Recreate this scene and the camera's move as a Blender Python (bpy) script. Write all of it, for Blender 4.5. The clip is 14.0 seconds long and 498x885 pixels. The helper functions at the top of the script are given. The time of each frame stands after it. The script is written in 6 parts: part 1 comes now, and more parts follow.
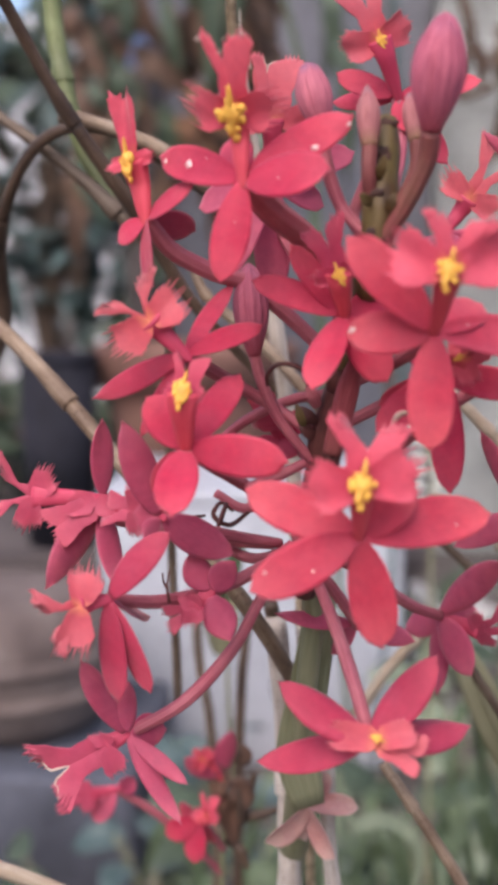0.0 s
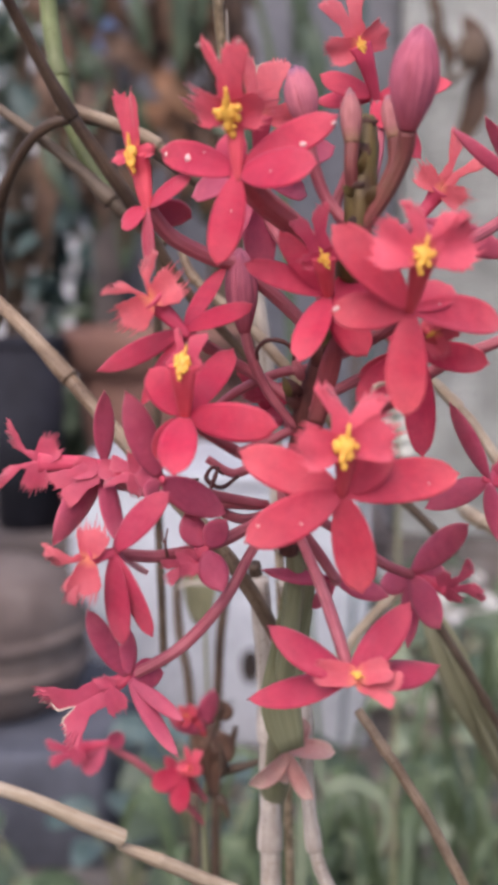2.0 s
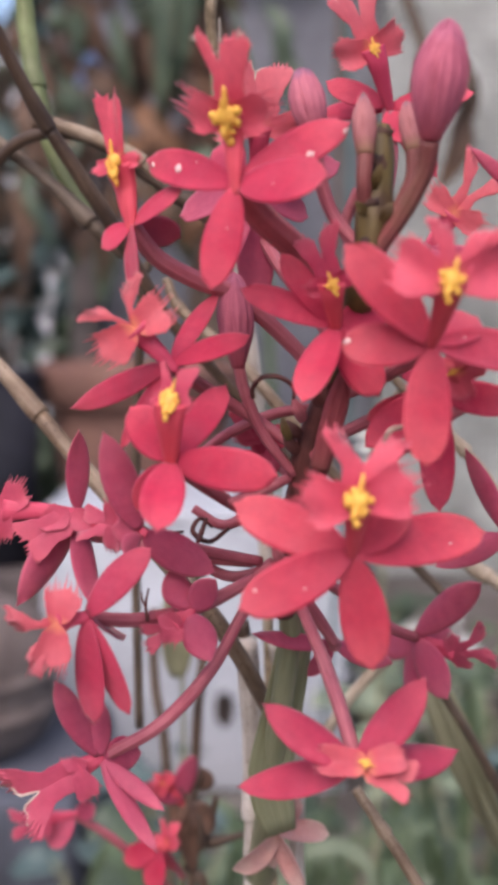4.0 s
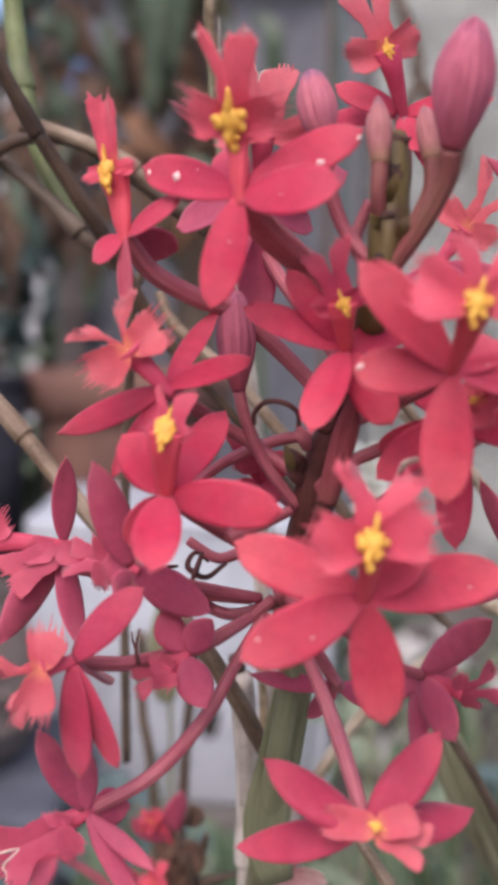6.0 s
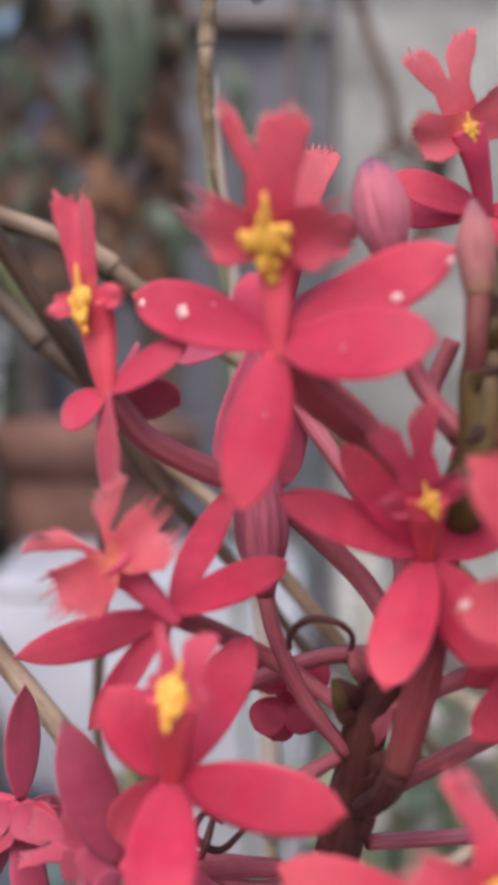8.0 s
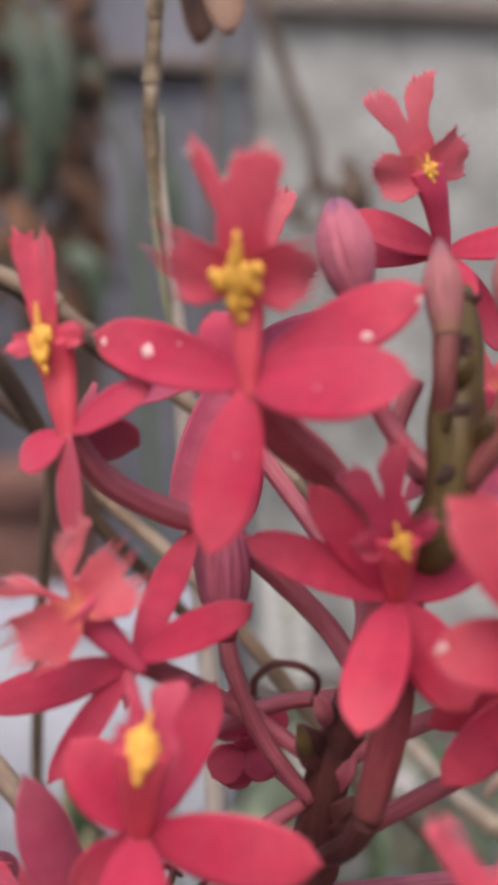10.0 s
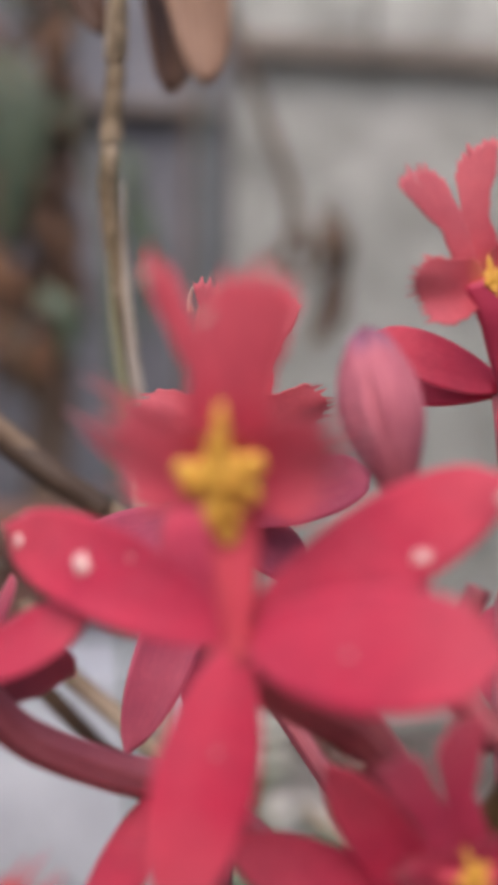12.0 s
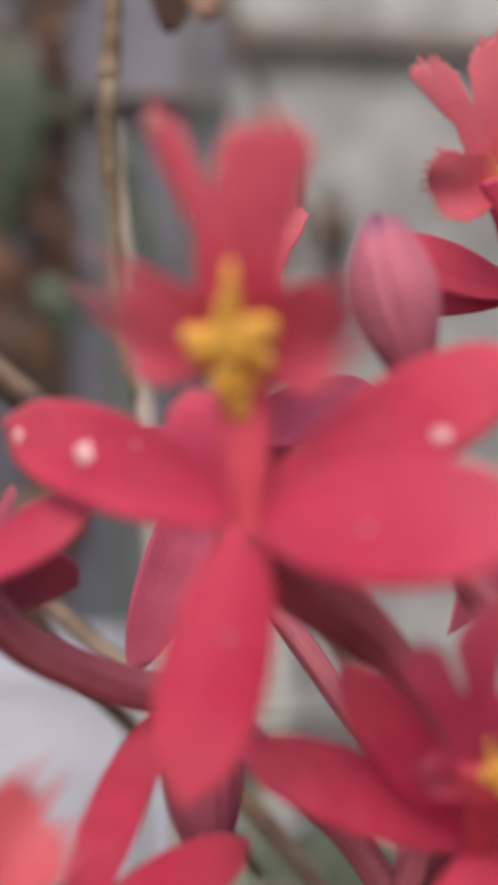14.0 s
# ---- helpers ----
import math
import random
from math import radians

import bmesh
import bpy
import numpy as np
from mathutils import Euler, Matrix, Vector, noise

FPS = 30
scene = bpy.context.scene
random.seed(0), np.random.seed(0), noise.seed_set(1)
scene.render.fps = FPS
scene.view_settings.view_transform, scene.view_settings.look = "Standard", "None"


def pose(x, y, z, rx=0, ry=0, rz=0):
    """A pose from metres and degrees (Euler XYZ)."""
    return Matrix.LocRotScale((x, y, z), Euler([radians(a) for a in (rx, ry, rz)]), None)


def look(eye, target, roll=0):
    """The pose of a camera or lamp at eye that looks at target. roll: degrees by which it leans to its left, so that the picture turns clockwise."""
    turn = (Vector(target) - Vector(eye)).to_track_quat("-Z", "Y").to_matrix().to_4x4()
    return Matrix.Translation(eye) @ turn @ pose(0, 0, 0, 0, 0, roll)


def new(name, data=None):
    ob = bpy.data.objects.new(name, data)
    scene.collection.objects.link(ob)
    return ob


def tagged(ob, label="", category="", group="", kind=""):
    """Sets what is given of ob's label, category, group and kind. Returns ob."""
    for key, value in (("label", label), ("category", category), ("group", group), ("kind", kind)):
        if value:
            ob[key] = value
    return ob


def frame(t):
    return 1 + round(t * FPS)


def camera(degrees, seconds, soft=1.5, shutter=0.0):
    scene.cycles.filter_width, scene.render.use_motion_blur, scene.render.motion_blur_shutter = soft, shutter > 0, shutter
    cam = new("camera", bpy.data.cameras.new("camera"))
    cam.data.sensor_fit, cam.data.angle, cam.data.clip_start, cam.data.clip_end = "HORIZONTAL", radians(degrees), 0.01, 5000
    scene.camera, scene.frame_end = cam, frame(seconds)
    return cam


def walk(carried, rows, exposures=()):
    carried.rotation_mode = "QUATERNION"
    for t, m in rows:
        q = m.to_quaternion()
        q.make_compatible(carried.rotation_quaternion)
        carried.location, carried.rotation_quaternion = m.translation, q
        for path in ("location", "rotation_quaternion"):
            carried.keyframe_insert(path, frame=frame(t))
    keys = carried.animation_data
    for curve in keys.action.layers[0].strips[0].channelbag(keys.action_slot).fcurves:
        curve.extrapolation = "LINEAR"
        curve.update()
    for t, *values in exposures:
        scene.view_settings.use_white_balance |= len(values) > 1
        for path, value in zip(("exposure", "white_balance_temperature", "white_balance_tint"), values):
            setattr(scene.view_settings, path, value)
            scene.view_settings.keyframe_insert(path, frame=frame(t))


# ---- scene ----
cam = camera(23.5, 14.0, soft=4.9)
cam.data.dof.use_dof, cam.data.dof.aperture_fstop = True, 31.0
PATH = [
    (0, (0.00901, 0.00489, 0.58492), (-0.02052, 0.49975, 0.51985), -0.64),
    (0.5, (0.00302, 0.00007, 0.58524), (-0.01829, 0.49475, 0.51573), -0.58),
    (1, (0.00502, -0.00647, 0.58416), (-0.01244, 0.48843, 0.51506), -0.54),
    (1.5, (0.00469, -0.01366, 0.58389), (-0.00927, 0.48122, 0.51390), -0.50),
    (2, (0.00604, -0.01228, 0.58460), (-0.00917, 0.48239, 0.51340), -0.30),
    (2.5, (0.00657, -0.00383, 0.58466), (-0.00753, 0.49074, 0.51251), -0.20),
    (3, (0.00146, -0.00035, 0.58104), (-0.01033, 0.49596, 0.52156), 0.07),
    (3.5, (0.00307, 0.00531, 0.58225), (-0.00442, 0.50206, 0.52582), 0.34),
    (6, (0.00085, 0.02158, 0.58468), (0.00157, 0.51878, 0.53186), 1.14),
    (6.5, (0.00705, 0.03274, 0.58958), (0.01410, 0.52971, 0.53513), 1.05),
    (7, (0.00830, 0.04873, 0.59459), (0.02133, 0.54539, 0.53837), 0.76),
    (7.5, (0.00517, 0.05871, 0.59690), (0.01858, 0.55599, 0.54658), 0.73),
    (8, (-0.00569, 0.06662, 0.59715), (0.01017, 0.56513, 0.56200), 0.84),
    (8.5, (-0.01208, 0.06201, 0.59847), (0.01026, 0.56045, 0.56592), 0.91),
    (9, (-0.01089, 0.05917, 0.59675), (0.02360, 0.55702, 0.56576), 0.94),
    (11.5, (-0.00832, 0.09535, 0.60242), (0.05012, 0.59192, 0.60146), 0.88),
    (12, (-0.00715, 0.10207, 0.60760), (0.05340, 0.59838, 0.60667), 1.14),
    (12.5, (-0.00817, 0.10982, 0.60193), (0.05091, 0.60631, 0.60099), 1.01),
    (13, (-0.00853, 0.11098, 0.60145), (0.05068, 0.60746, 0.59861), 0.81),
    (13.5, (-0.00869, 0.10835, 0.60203), (0.05334, 0.60448, 0.59952), 1.25),
    (14, (-0.00728, 0.10481, 0.60204), (0.05380, 0.60105, 0.59803), 0.73),
]
walk(cam, [(t, look(eye, target, roll)) for t, eye, target, roll in PATH], [(0.0, 0.88, 6350.0, 18.0), (6.0, 0.82, 6300.0, 18.0), (9.0, 0.70, 6400.0, 17.0), (11.5, 0.57, 6550.0, 15.0), (14.0, 0.56, 6600.0, 15.0)])

# ---- light: open shade under a bright overcast sky ----
world = bpy.data.worlds.new("sky")
scene.world = world
world.use_nodes = True
_w = world.node_tree
_sky = _w.nodes.new("ShaderNodeTexSky")
_sky.sky_type, _sky.sun_disc = "NISHITA", False
_sky.sun_elevation, _sky.sun_rotation = radians(52), radians(200)
_sky.air_density, _sky.dust_density, _sky.ozone_density = 1.0, 4.0, 1.0
_w.links.new(_sky.outputs[0], _w.nodes["Background"].inputs[0])
_w.nodes["Background"].inputs[1].default_value = 0.15
_sun = bpy.data.lights.new("sun", "SUN")
_sun.energy, _sun.angle, _sun.color = 1.0, radians(60), (1.0, 0.95, 0.88)
sun = new("sun", _sun)
sun.matrix_world = look((-0.3, -1.2, 2.2), (0, 0.2, 0.3))

# ---- materials ----
def material(name, build):
    m = bpy.data.materials.new(name)
    m.use_nodes = True
    t = m.node_tree
    build(t, t.nodes["Principled BSDF"])
    return m


def node(t, kind, **kw):
    n = t.nodes.new(kind)
    for k, v in kw.items():
        n.inputs[k].default_value = v
    return n


def noise_tex(t, scale, detail=4, coord="Object", stretch=(1, 1, 1), rough=0.55):
    c = t.nodes.new("ShaderNodeTexCoord")
    mp = node(t, "ShaderNodeMapping", Scale=stretch)
    n = node(t, "ShaderNodeTexNoise", Scale=scale, Detail=detail, Roughness=rough)
    t.links.new(c.outputs[coord], mp.inputs[0])
    t.links.new(mp.outputs[0], n.inputs["Vector"])
    return n


def ramp(t, source, stops):
    r = t.nodes.new("ShaderNodeValToRGB")
    e = r.color_ramp.elements
    e[0].position, e[0].color = stops[0][0], (*stops[0][1], 1)
    e[1].position, e[1].color = stops[-1][0], (*stops[-1][1], 1)
    for p, c in stops[1:-1]:
        x = e.new(p)
        x.color = (*c, 1)
    t.links.new(source, r.inputs[0])
    return r


def mix(t, a, b, fac=0.5, kind="MIX"):
    m = t.nodes.new("ShaderNodeMix")
    m.data_type, m.blend_type = "RGBA", kind
    if hasattr(fac, "is_linked"):
        t.links.new(fac, m.inputs[0])
    else:
        m.inputs[0].default_value = fac
    for s, i in ((a, 6), (b, 7)):
        if hasattr(s, "is_linked"):
            t.links.new(s, m.inputs[i])
        else:
            m.inputs[i].default_value = (*s, 1)
    return m.outputs[2]


def bump(t, b, height, strength, distance):
    n = node(t, "ShaderNodeBump", Strength=strength, Distance=distance)
    t.links.new(height, n.inputs["Height"])
    t.links.new(n.outputs[0], b.inputs["Normal"])


def uv_axis(t, axis):
    c = t.nodes.new("ShaderNodeTexCoord")
    s = t.nodes.new("ShaderNodeSeparateXYZ")
    t.links.new(c.outputs["UV"], s.inputs[0])
    return s.outputs[axis]


def surface(name, stops, scale, rough=0.6, relief=0.3, depth=0.002, stretch=(1, 1, 1), fine=None, metal=0.0, spec=0.4):
    """Two scales of noise over the object's own space, colours by a ramp, relief by the finer one."""
    def build(t, b):
        n = noise_tex(t, scale, 5, "Object", stretch)
        f = noise_tex(t, fine or scale * 9, 3, "Object", stretch)
        r = ramp(t, n.outputs[0], stops)
        g = ramp(t, f.outputs[0], [(0.3, (0.72, 0.72, 0.72)), (0.7, (1.0, 1.0, 1.0))])
        t.links.new(mix(t, r.outputs[0], g.outputs[0], 1.0, "MULTIPLY"), b.inputs["Base Color"])
        b.inputs["Roughness"].default_value = rough
        b.inputs["Metallic"].default_value = metal
        b.inputs["Specular IOR Level"].default_value = spec
        bump(t, b, f.outputs[0], relief, depth)
    return material(name, build)


def petal_material(name, base, tip, vein, rough=0.5, glow=0.25, throat=None, sheen=0.25):
    """A thin petal: colour along its length, faint lengthwise veins, light that passes through."""
    def build(t, b):
        along, across = uv_axis(t, 1), uv_axis(t, 0)
        stops = [(0.0, throat), (0.26, base), (1.0, tip)] if throat else [(0.0, base), (0.55, base), (1.0, tip)]
        col = ramp(t, along, stops).outputs[0]
        n = noise_tex(t, 9, 3, "UV", (9, 0.5, 1))
        v = ramp(t, n.outputs[0], [(0.42, vein), (0.58, (1, 1, 1))]).outputs[0]
        col = mix(t, col, v, 0.55, "MULTIPLY")
        blotch = noise_tex(t, 420, 6, rough=0.7)
        bl = ramp(t, blotch.outputs[0], [(0.32, (0.74, 0.70, 0.78)), (0.66, (1.0, 1.0, 1.0))]).outputs[0]
        col = mix(t, col, bl, 0.8, "MULTIPLY")
        large = noise_tex(t, 150, 4, rough=0.6)
        soft = ramp(t, large.outputs[0], [(0.42, (0.0, 0.0, 0.0)), (0.74, (0.26, 0.26, 0.26))]).outputs[0]
        pale = tuple(min(0.9, c * k + 0.03) for c, k in zip(tip, (1.08, 1.5, 1.45)))
        col = mix(t, col, pale, soft)
        o = t.nodes.new("ShaderNodeObjectInfo")
        vary = ramp(t, o.outputs["Random"], [(0.0, (0.88, 0.82, 0.92)), (1.0, (1.0, 1.0, 1.0))]).outputs[0]
        col = mix(t, col, vary, 0.8, "MULTIPLY")
        t.links.new(col, b.inputs["Base Color"])
        b.inputs["Roughness"].default_value = rough
        b.inputs["Specular IOR Level"].default_value = 0.3
        b.inputs["Sheen Weight"].default_value = sheen
        b.inputs["Sheen Roughness"].default_value = 0.5
        fine = noise_tex(t, 2600, 2)
        both = mix(t, n.outputs[0], fine.outputs[0], 0.5)
        bump(t, b, both, 0.25, 0.0004)
        tr = t.nodes.new("ShaderNodeBsdfTranslucent")
        t.links.new(col, tr.inputs[0])
        mx = node(t, "ShaderNodeMixShader", Fac=glow)
        t.links.new(b.outputs[0], mx.inputs[1])
        t.links.new(tr.outputs[0], mx.inputs[2])
        t.links.new(mx.outputs[0], t.nodes["Material Output"].inputs[0])
    return material(name, build)


def stalk_material(name, stops, streak, rough=0.55, scale=40, patch=0.0):
    """Lengthwise streaks round a stalk, blotches along it."""
    def build(t, b):
        n = noise_tex(t, 14, 3, "UV", (1.0, 0.10, 1))
        big = noise_tex(t, scale, 3)
        col = ramp(t, big.outputs[0], stops).outputs[0]
        s = ramp(t, n.outputs[0], [(0.38, streak), (0.62, (1, 1, 1))]).outputs[0]
        col = mix(t, col, s, 0.75, "MULTIPLY")
        if patch:
            wide = ramp(t, noise_tex(t, 1.5, 4, "UV", (0.7, 0.8, 1)).outputs[0], [(0.36, (0.40, 0.34, 0.31)), (0.52, (0.80, 0.76, 0.72)), (0.66, (1.06, 1.04, 1.02))]).outputs[0]
            fleck = ramp(t, noise_tex(t, 26, 2, "UV", (0.5, 0.6, 1)).outputs[0], [(0.30, (0.45, 0.38, 0.34)), (0.40, (1, 1, 1))]).outputs[0]
            col = mix(t, mix(t, col, wide, patch, "MULTIPLY"), fleck, patch, "MULTIPLY")
        t.links.new(col, b.inputs["Base Color"])
        b.inputs["Roughness"].default_value = rough
        b.inputs["Specular IOR Level"].default_value = 0.35
        bump(t, b, n.outputs[0], 0.35, 0.0004)
    return material(name, build)


def bud_material(name, low, middle, top, streak):
    """A bud: one colour at its base, another round its belly, a third at its tip, with lengthwise veins."""
    def build(t, b):
        col = ramp(t, uv_axis(t, 1), [(0.0, low), (0.30, middle), (0.86, middle), (1.0, top)]).outputs[0]
        n = noise_tex(t, 11, 4, "UV", (5.0, 0.25, 1))
        s = ramp(t, n.outputs[0], [(0.36, streak), (0.60, (1, 1, 1))]).outputs[0]
        spots = noise_tex(t, 380, 5, rough=0.65)
        p = ramp(t, spots.outputs[0], [(0.35, (0.78, 0.72, 0.76)), (0.65, (1.0, 1.0, 1.0))]).outputs[0]
        t.links.new(mix(t, mix(t, col, s, 0.8, "MULTIPLY"), p, 0.7, "MULTIPLY"), b.inputs["Base Color"])
        b.inputs["Roughness"].default_value = 0.6
        b.inputs["Specular IOR Level"].default_value = 0.22
        bump(t, b, n.outputs[0], 0.4, 0.0005)
    return material(name, build)


RED = petal_material("petal_red", (0.67, 0.033, 0.092), (0.76, 0.090, 0.134), (0.86, 0.70, 0.80), glow=0.34)
CORAL = petal_material("petal_coral", (0.69, 0.054, 0.101), (0.78, 0.124, 0.150), (0.88, 0.74, 0.80), glow=0.34)
ROSE = petal_material("petal_back", (0.57, 0.082, 0.150), (0.65, 0.128, 0.185), (0.74, 0.64, 0.76), rough=0.5, glow=0.32)
LIP = petal_material("lip_coral", (0.68, 0.058, 0.104), (0.78, 0.115, 0.155), (0.88, 0.80, 0.82), throat=(0.78, 0.22, 0.08), glow=0.24)
LIP_BACK = petal_material("lip_back", (0.52, 0.052, 0.085), (0.60, 0.10, 0.13), (0.85, 0.75, 0.80))
LIP_ROSE = petal_material("lip_rose", (0.54, 0.062, 0.118), (0.62, 0.102, 0.148), (0.85, 0.75, 0.82))
LIP_PALE = petal_material("lip_pale", (0.62, 0.080, 0.105), (0.68, 0.140, 0.160), (0.90, 0.82, 0.84), throat=(0.80, 0.26, 0.12), glow=0.26)
ROSE_RED = petal_material("petal_rose_red", (0.53, 0.036, 0.088), (0.62, 0.08, 0.125), (0.78, 0.66, 0.76), glow=0.3)
YELLOW = surface("callus_yellow", [(0.3, (0.78, 0.34, 0.050)), (0.7, (0.86, 0.52, 0.085))], 900, rough=0.45, depth=0.0003)
COLUMN = stalk_material("column_red", [(0.3, (0.54, 0.048, 0.085)), (0.7, (0.62, 0.085, 0.108))], (0.84, 0.72, 0.72), scale=200)
COLUMN_ROSE = stalk_material("column_rose", [(0.3, (0.44, 0.035, 0.085)), (0.7, (0.50, 0.060, 0.11))], (0.84, 0.72, 0.76), scale=200)
PEDICEL = stalk_material("pedicel_purple", [(0.3, (0.37, 0.080, 0.112)), (0.7, (0.49, 0.155, 0.180))], (0.70, 0.62, 0.66), scale=120, patch=0.3)
PEDICEL_ROSE = stalk_material("pedicel_rose", [(0.3, (0.42, 0.080, 0.105)), (0.7, (0.54, 0.145, 0.160))], (0.74, 0.64, 0.66), scale=120, patch=0.25)
RACHIS = stalk_material("rachis_olive", [(0.25, (0.048, 0.020, 0.012)), (0.42, (0.105, 0.068, 0.024)), (0.8, (0.155, 0.130, 0.042))], (0.62, 0.56, 0.48), scale=130)
STEM_DARK = stalk_material("stem_dark", [(0.3, (0.050, 0.014, 0.013)), (0.5, (0.100, 0.030, 0.026)), (0.66, (0.135, 0.045, 0.038)), (0.85, (0.125, 0.085, 0.040))], (0.55, 0.45, 0.45), scale=190)
BUD = bud_material("bud_mauve", (0.38, 0.080, 0.105), (0.50, 0.135, 0.190), (0.45, 0.15, 0.22), (0.66, 0.52, 0.60))
BUD_PALE = bud_material("bud_pale", (0.40, 0.095, 0.12), (0.47, 0.145, 0.185), (0.24, 0.12, 0.19), (0.80, 0.68, 0.74))
BUD_CRIMSON = bud_material("bud_crimson", (0.17, 0.050, 0.044), (0.28, 0.056, 0.062), (0.35, 0.068, 0.078), (0.75, 0.6, 0.66))
BUD_OLIVE = bud_material("bud_olive", (0.26, 0.15, 0.085), (0.40, 0.16, 0.16), (0.30, 0.16, 0.19), (0.70, 0.60, 0.62))
PEDICEL_OLIVE = stalk_material("pedicel_olive", [(0.3, (0.25, 0.066, 0.072)), (0.6, (0.25, 0.080, 0.076)), (0.8, (0.21, 0.104, 0.070))], (0.70, 0.6, 0.6), scale=120, patch=0.4)
SCAR = surface("bud_scar", [(0.3, (0.022, 0.010, 0.009)), (0.7, (0.085, 0.038, 0.028))], 900, rough=0.8, depth=0.0003)
TAN = stalk_material("dry_cane", [(0.3, (0.20, 0.142, 0.100)), (0.55, (0.31, 0.24, 0.175)), (0.8, (0.42, 0.355, 0.28))], (0.72, 0.64, 0.56), rough=0.6, scale=60, patch=0.8)
BEIGE = stalk_material("beige_cane", [(0.3, (0.33, 0.265, 0.19)), (0.55, (0.46, 0.39, 0.30)), (0.8, (0.56, 0.50, 0.41))], (0.72, 0.62, 0.54), rough=0.6, scale=90, patch=0.45)
PALE = stalk_material("pale_sheath", [(0.3, (0.46, 0.41, 0.355)), (0.7, (0.66, 0.615, 0.56))], (0.75, 0.7, 0.66), rough=0.7, scale=60, patch=0.6)
BROWN = stalk_material("brown_stalk", [(0.3, (0.055, 0.036, 0.026)), (0.7, (0.140, 0.094, 0.064))], (0.62, 0.55, 0.5), scale=70, patch=0.7)
GREY_STALK = stalk_material("grey_stalk", [(0.3, (0.10, 0.075, 0.055)), (0.7, (0.20, 0.15, 0.11))], (0.7, 0.65, 0.6), scale=70, patch=0.8)
GREEN = stalk_material("green_stalk", [(0.3, (0.165, 0.168, 0.095)), (0.7, (0.27, 0.262, 0.160))], (0.75, 0.78, 0.7), rough=0.45, scale=50)
LIME = stalk_material("lime_shoot", [(0.3, (0.10, 0.12, 0.055)), (0.55, (0.19, 0.225, 0.10)), (0.8, (0.25, 0.23, 0.15))], (0.8, 0.85, 0.75), scale=45, patch=0.5)
LEAF = stalk_material("leaf_green", [(0.3, (0.036, 0.055, 0.035)), (0.7, (0.074, 0.098, 0.060))], (0.8, 0.85, 0.8), rough=0.45, scale=30)
LEAF_GREY = stalk_material("leaf_grey_green", [(0.3, (0.11, 0.14, 0.09)), (0.7, (0.22, 0.25, 0.17))], (0.8, 0.85, 0.8), rough=0.5, scale=30)
LEAF_FRESH = stalk_material("leaf_fresh", [(0.3, (0.046, 0.070, 0.034)), (0.7, (0.085, 0.115, 0.060))], (0.8, 0.85, 0.8), rough=0.5, scale=30)
LEAF_DRY = stalk_material("leaf_dry", [(0.3, (0.046, 0.029, 0.021)), (0.7, (0.134, 0.076, 0.047))], (0.75, 0.7, 0.65), rough=0.7, scale=30)
WILT = petal_material("wilted_petal", (0.66, 0.34, 0.29), (0.76, 0.54, 0.44), (0.78, 0.68, 0.64), rough=0.7, glow=0.35)
CRUST = surface("dried_edge", [(0.3, (0.34, 0.19, 0.15)), (0.7, (0.52, 0.38, 0.31))], 700, rough=0.8, depth=0.0003)
CRUST_PALE = surface("dried_white_edge", [(0.3, (0.50, 0.33, 0.27)), (0.7, (0.72, 0.58, 0.50))], 700, rough=0.8, depth=0.0003)
SPECK = surface("pale_blemish", [(0.3, (0.72, 0.34, 0.34)), (0.7, (0.84, 0.60, 0.57))], 1500, rough=0.6, depth=0.0002)
CLAY = surface("terracotta", [(0.3, (0.11, 0.052, 0.040)), (0.55, (0.17, 0.085, 0.064)), (0.8, (0.22, 0.125, 0.10))], 14, rough=0.85, depth=0.002)
CLAY_GREY = surface("weathered_clay", [(0.3, (0.085, 0.062, 0.056)), (0.55, (0.145, 0.112, 0.100)), (0.8, (0.22, 0.178, 0.16))], 16, rough=0.9, depth=0.002)
SOIL = surface("soil", [(0.3, (0.018, 0.013, 0.012)), (0.7, (0.06, 0.042, 0.034))], 60, rough=0.95, relief=0.8, depth=0.006)
WHITE = surface("white_plastic", [(0.3, (0.365, 0.38, 0.415)), (0.7, (0.475, 0.495, 0.535))], 16, rough=0.45, depth=0.001)
CONCRETE = surface("concrete", [(0.3, (0.23, 0.235, 0.220)), (0.5, (0.375, 0.385, 0.362)), (0.75, (0.56, 0.57, 0.542))], 8, rough=0.9, relief=0.5, depth=0.004)
CONCRETE_BLUE = surface("painted_concrete", [(0.3, (0.135, 0.138, 0.160)), (0.7, (0.225, 0.225, 0.250))], 5, rough=0.85, relief=0.4, depth=0.004)
GROUND = surface("damp_ground", [(0.25, (0.045, 0.038, 0.034)), (0.5, (0.10, 0.085, 0.076)), (0.75, (0.20, 0.185, 0.175))], 9, rough=0.9, relief=0.8, depth=0.01)
BARK = surface("bark", [(0.3, (0.075, 0.054, 0.042)), (0.7, (0.19, 0.132, 0.094))], 16, rough=0.9, relief=0.9, depth=0.01, stretch=(1, 1, 0.25))
WIRE = surface("wire", [(0.3, (0.12, 0.12, 0.122)), (0.7, (0.20, 0.20, 0.20))], 200, rough=0.5, metal=0.2, depth=0.0002)
WHITE_LEAF = surface("white_variegation", [(0.3, (0.42, 0.43, 0.36)), (0.6, (0.66, 0.66, 0.60))], 90, rough=0.6, depth=0.0006)
PEBBLE = surface("pale_stone", [(0.3, (0.38, 0.36, 0.34)), (0.7, (0.62, 0.60, 0.58))], 40, rough=0.8, depth=0.001)
BEAM = surface("weathered_beam", [(0.3, (0.15, 0.12, 0.10)), (0.7, (0.27, 0.23, 0.20))], 6, rough=0.85, stretch=(0.2, 1, 1))
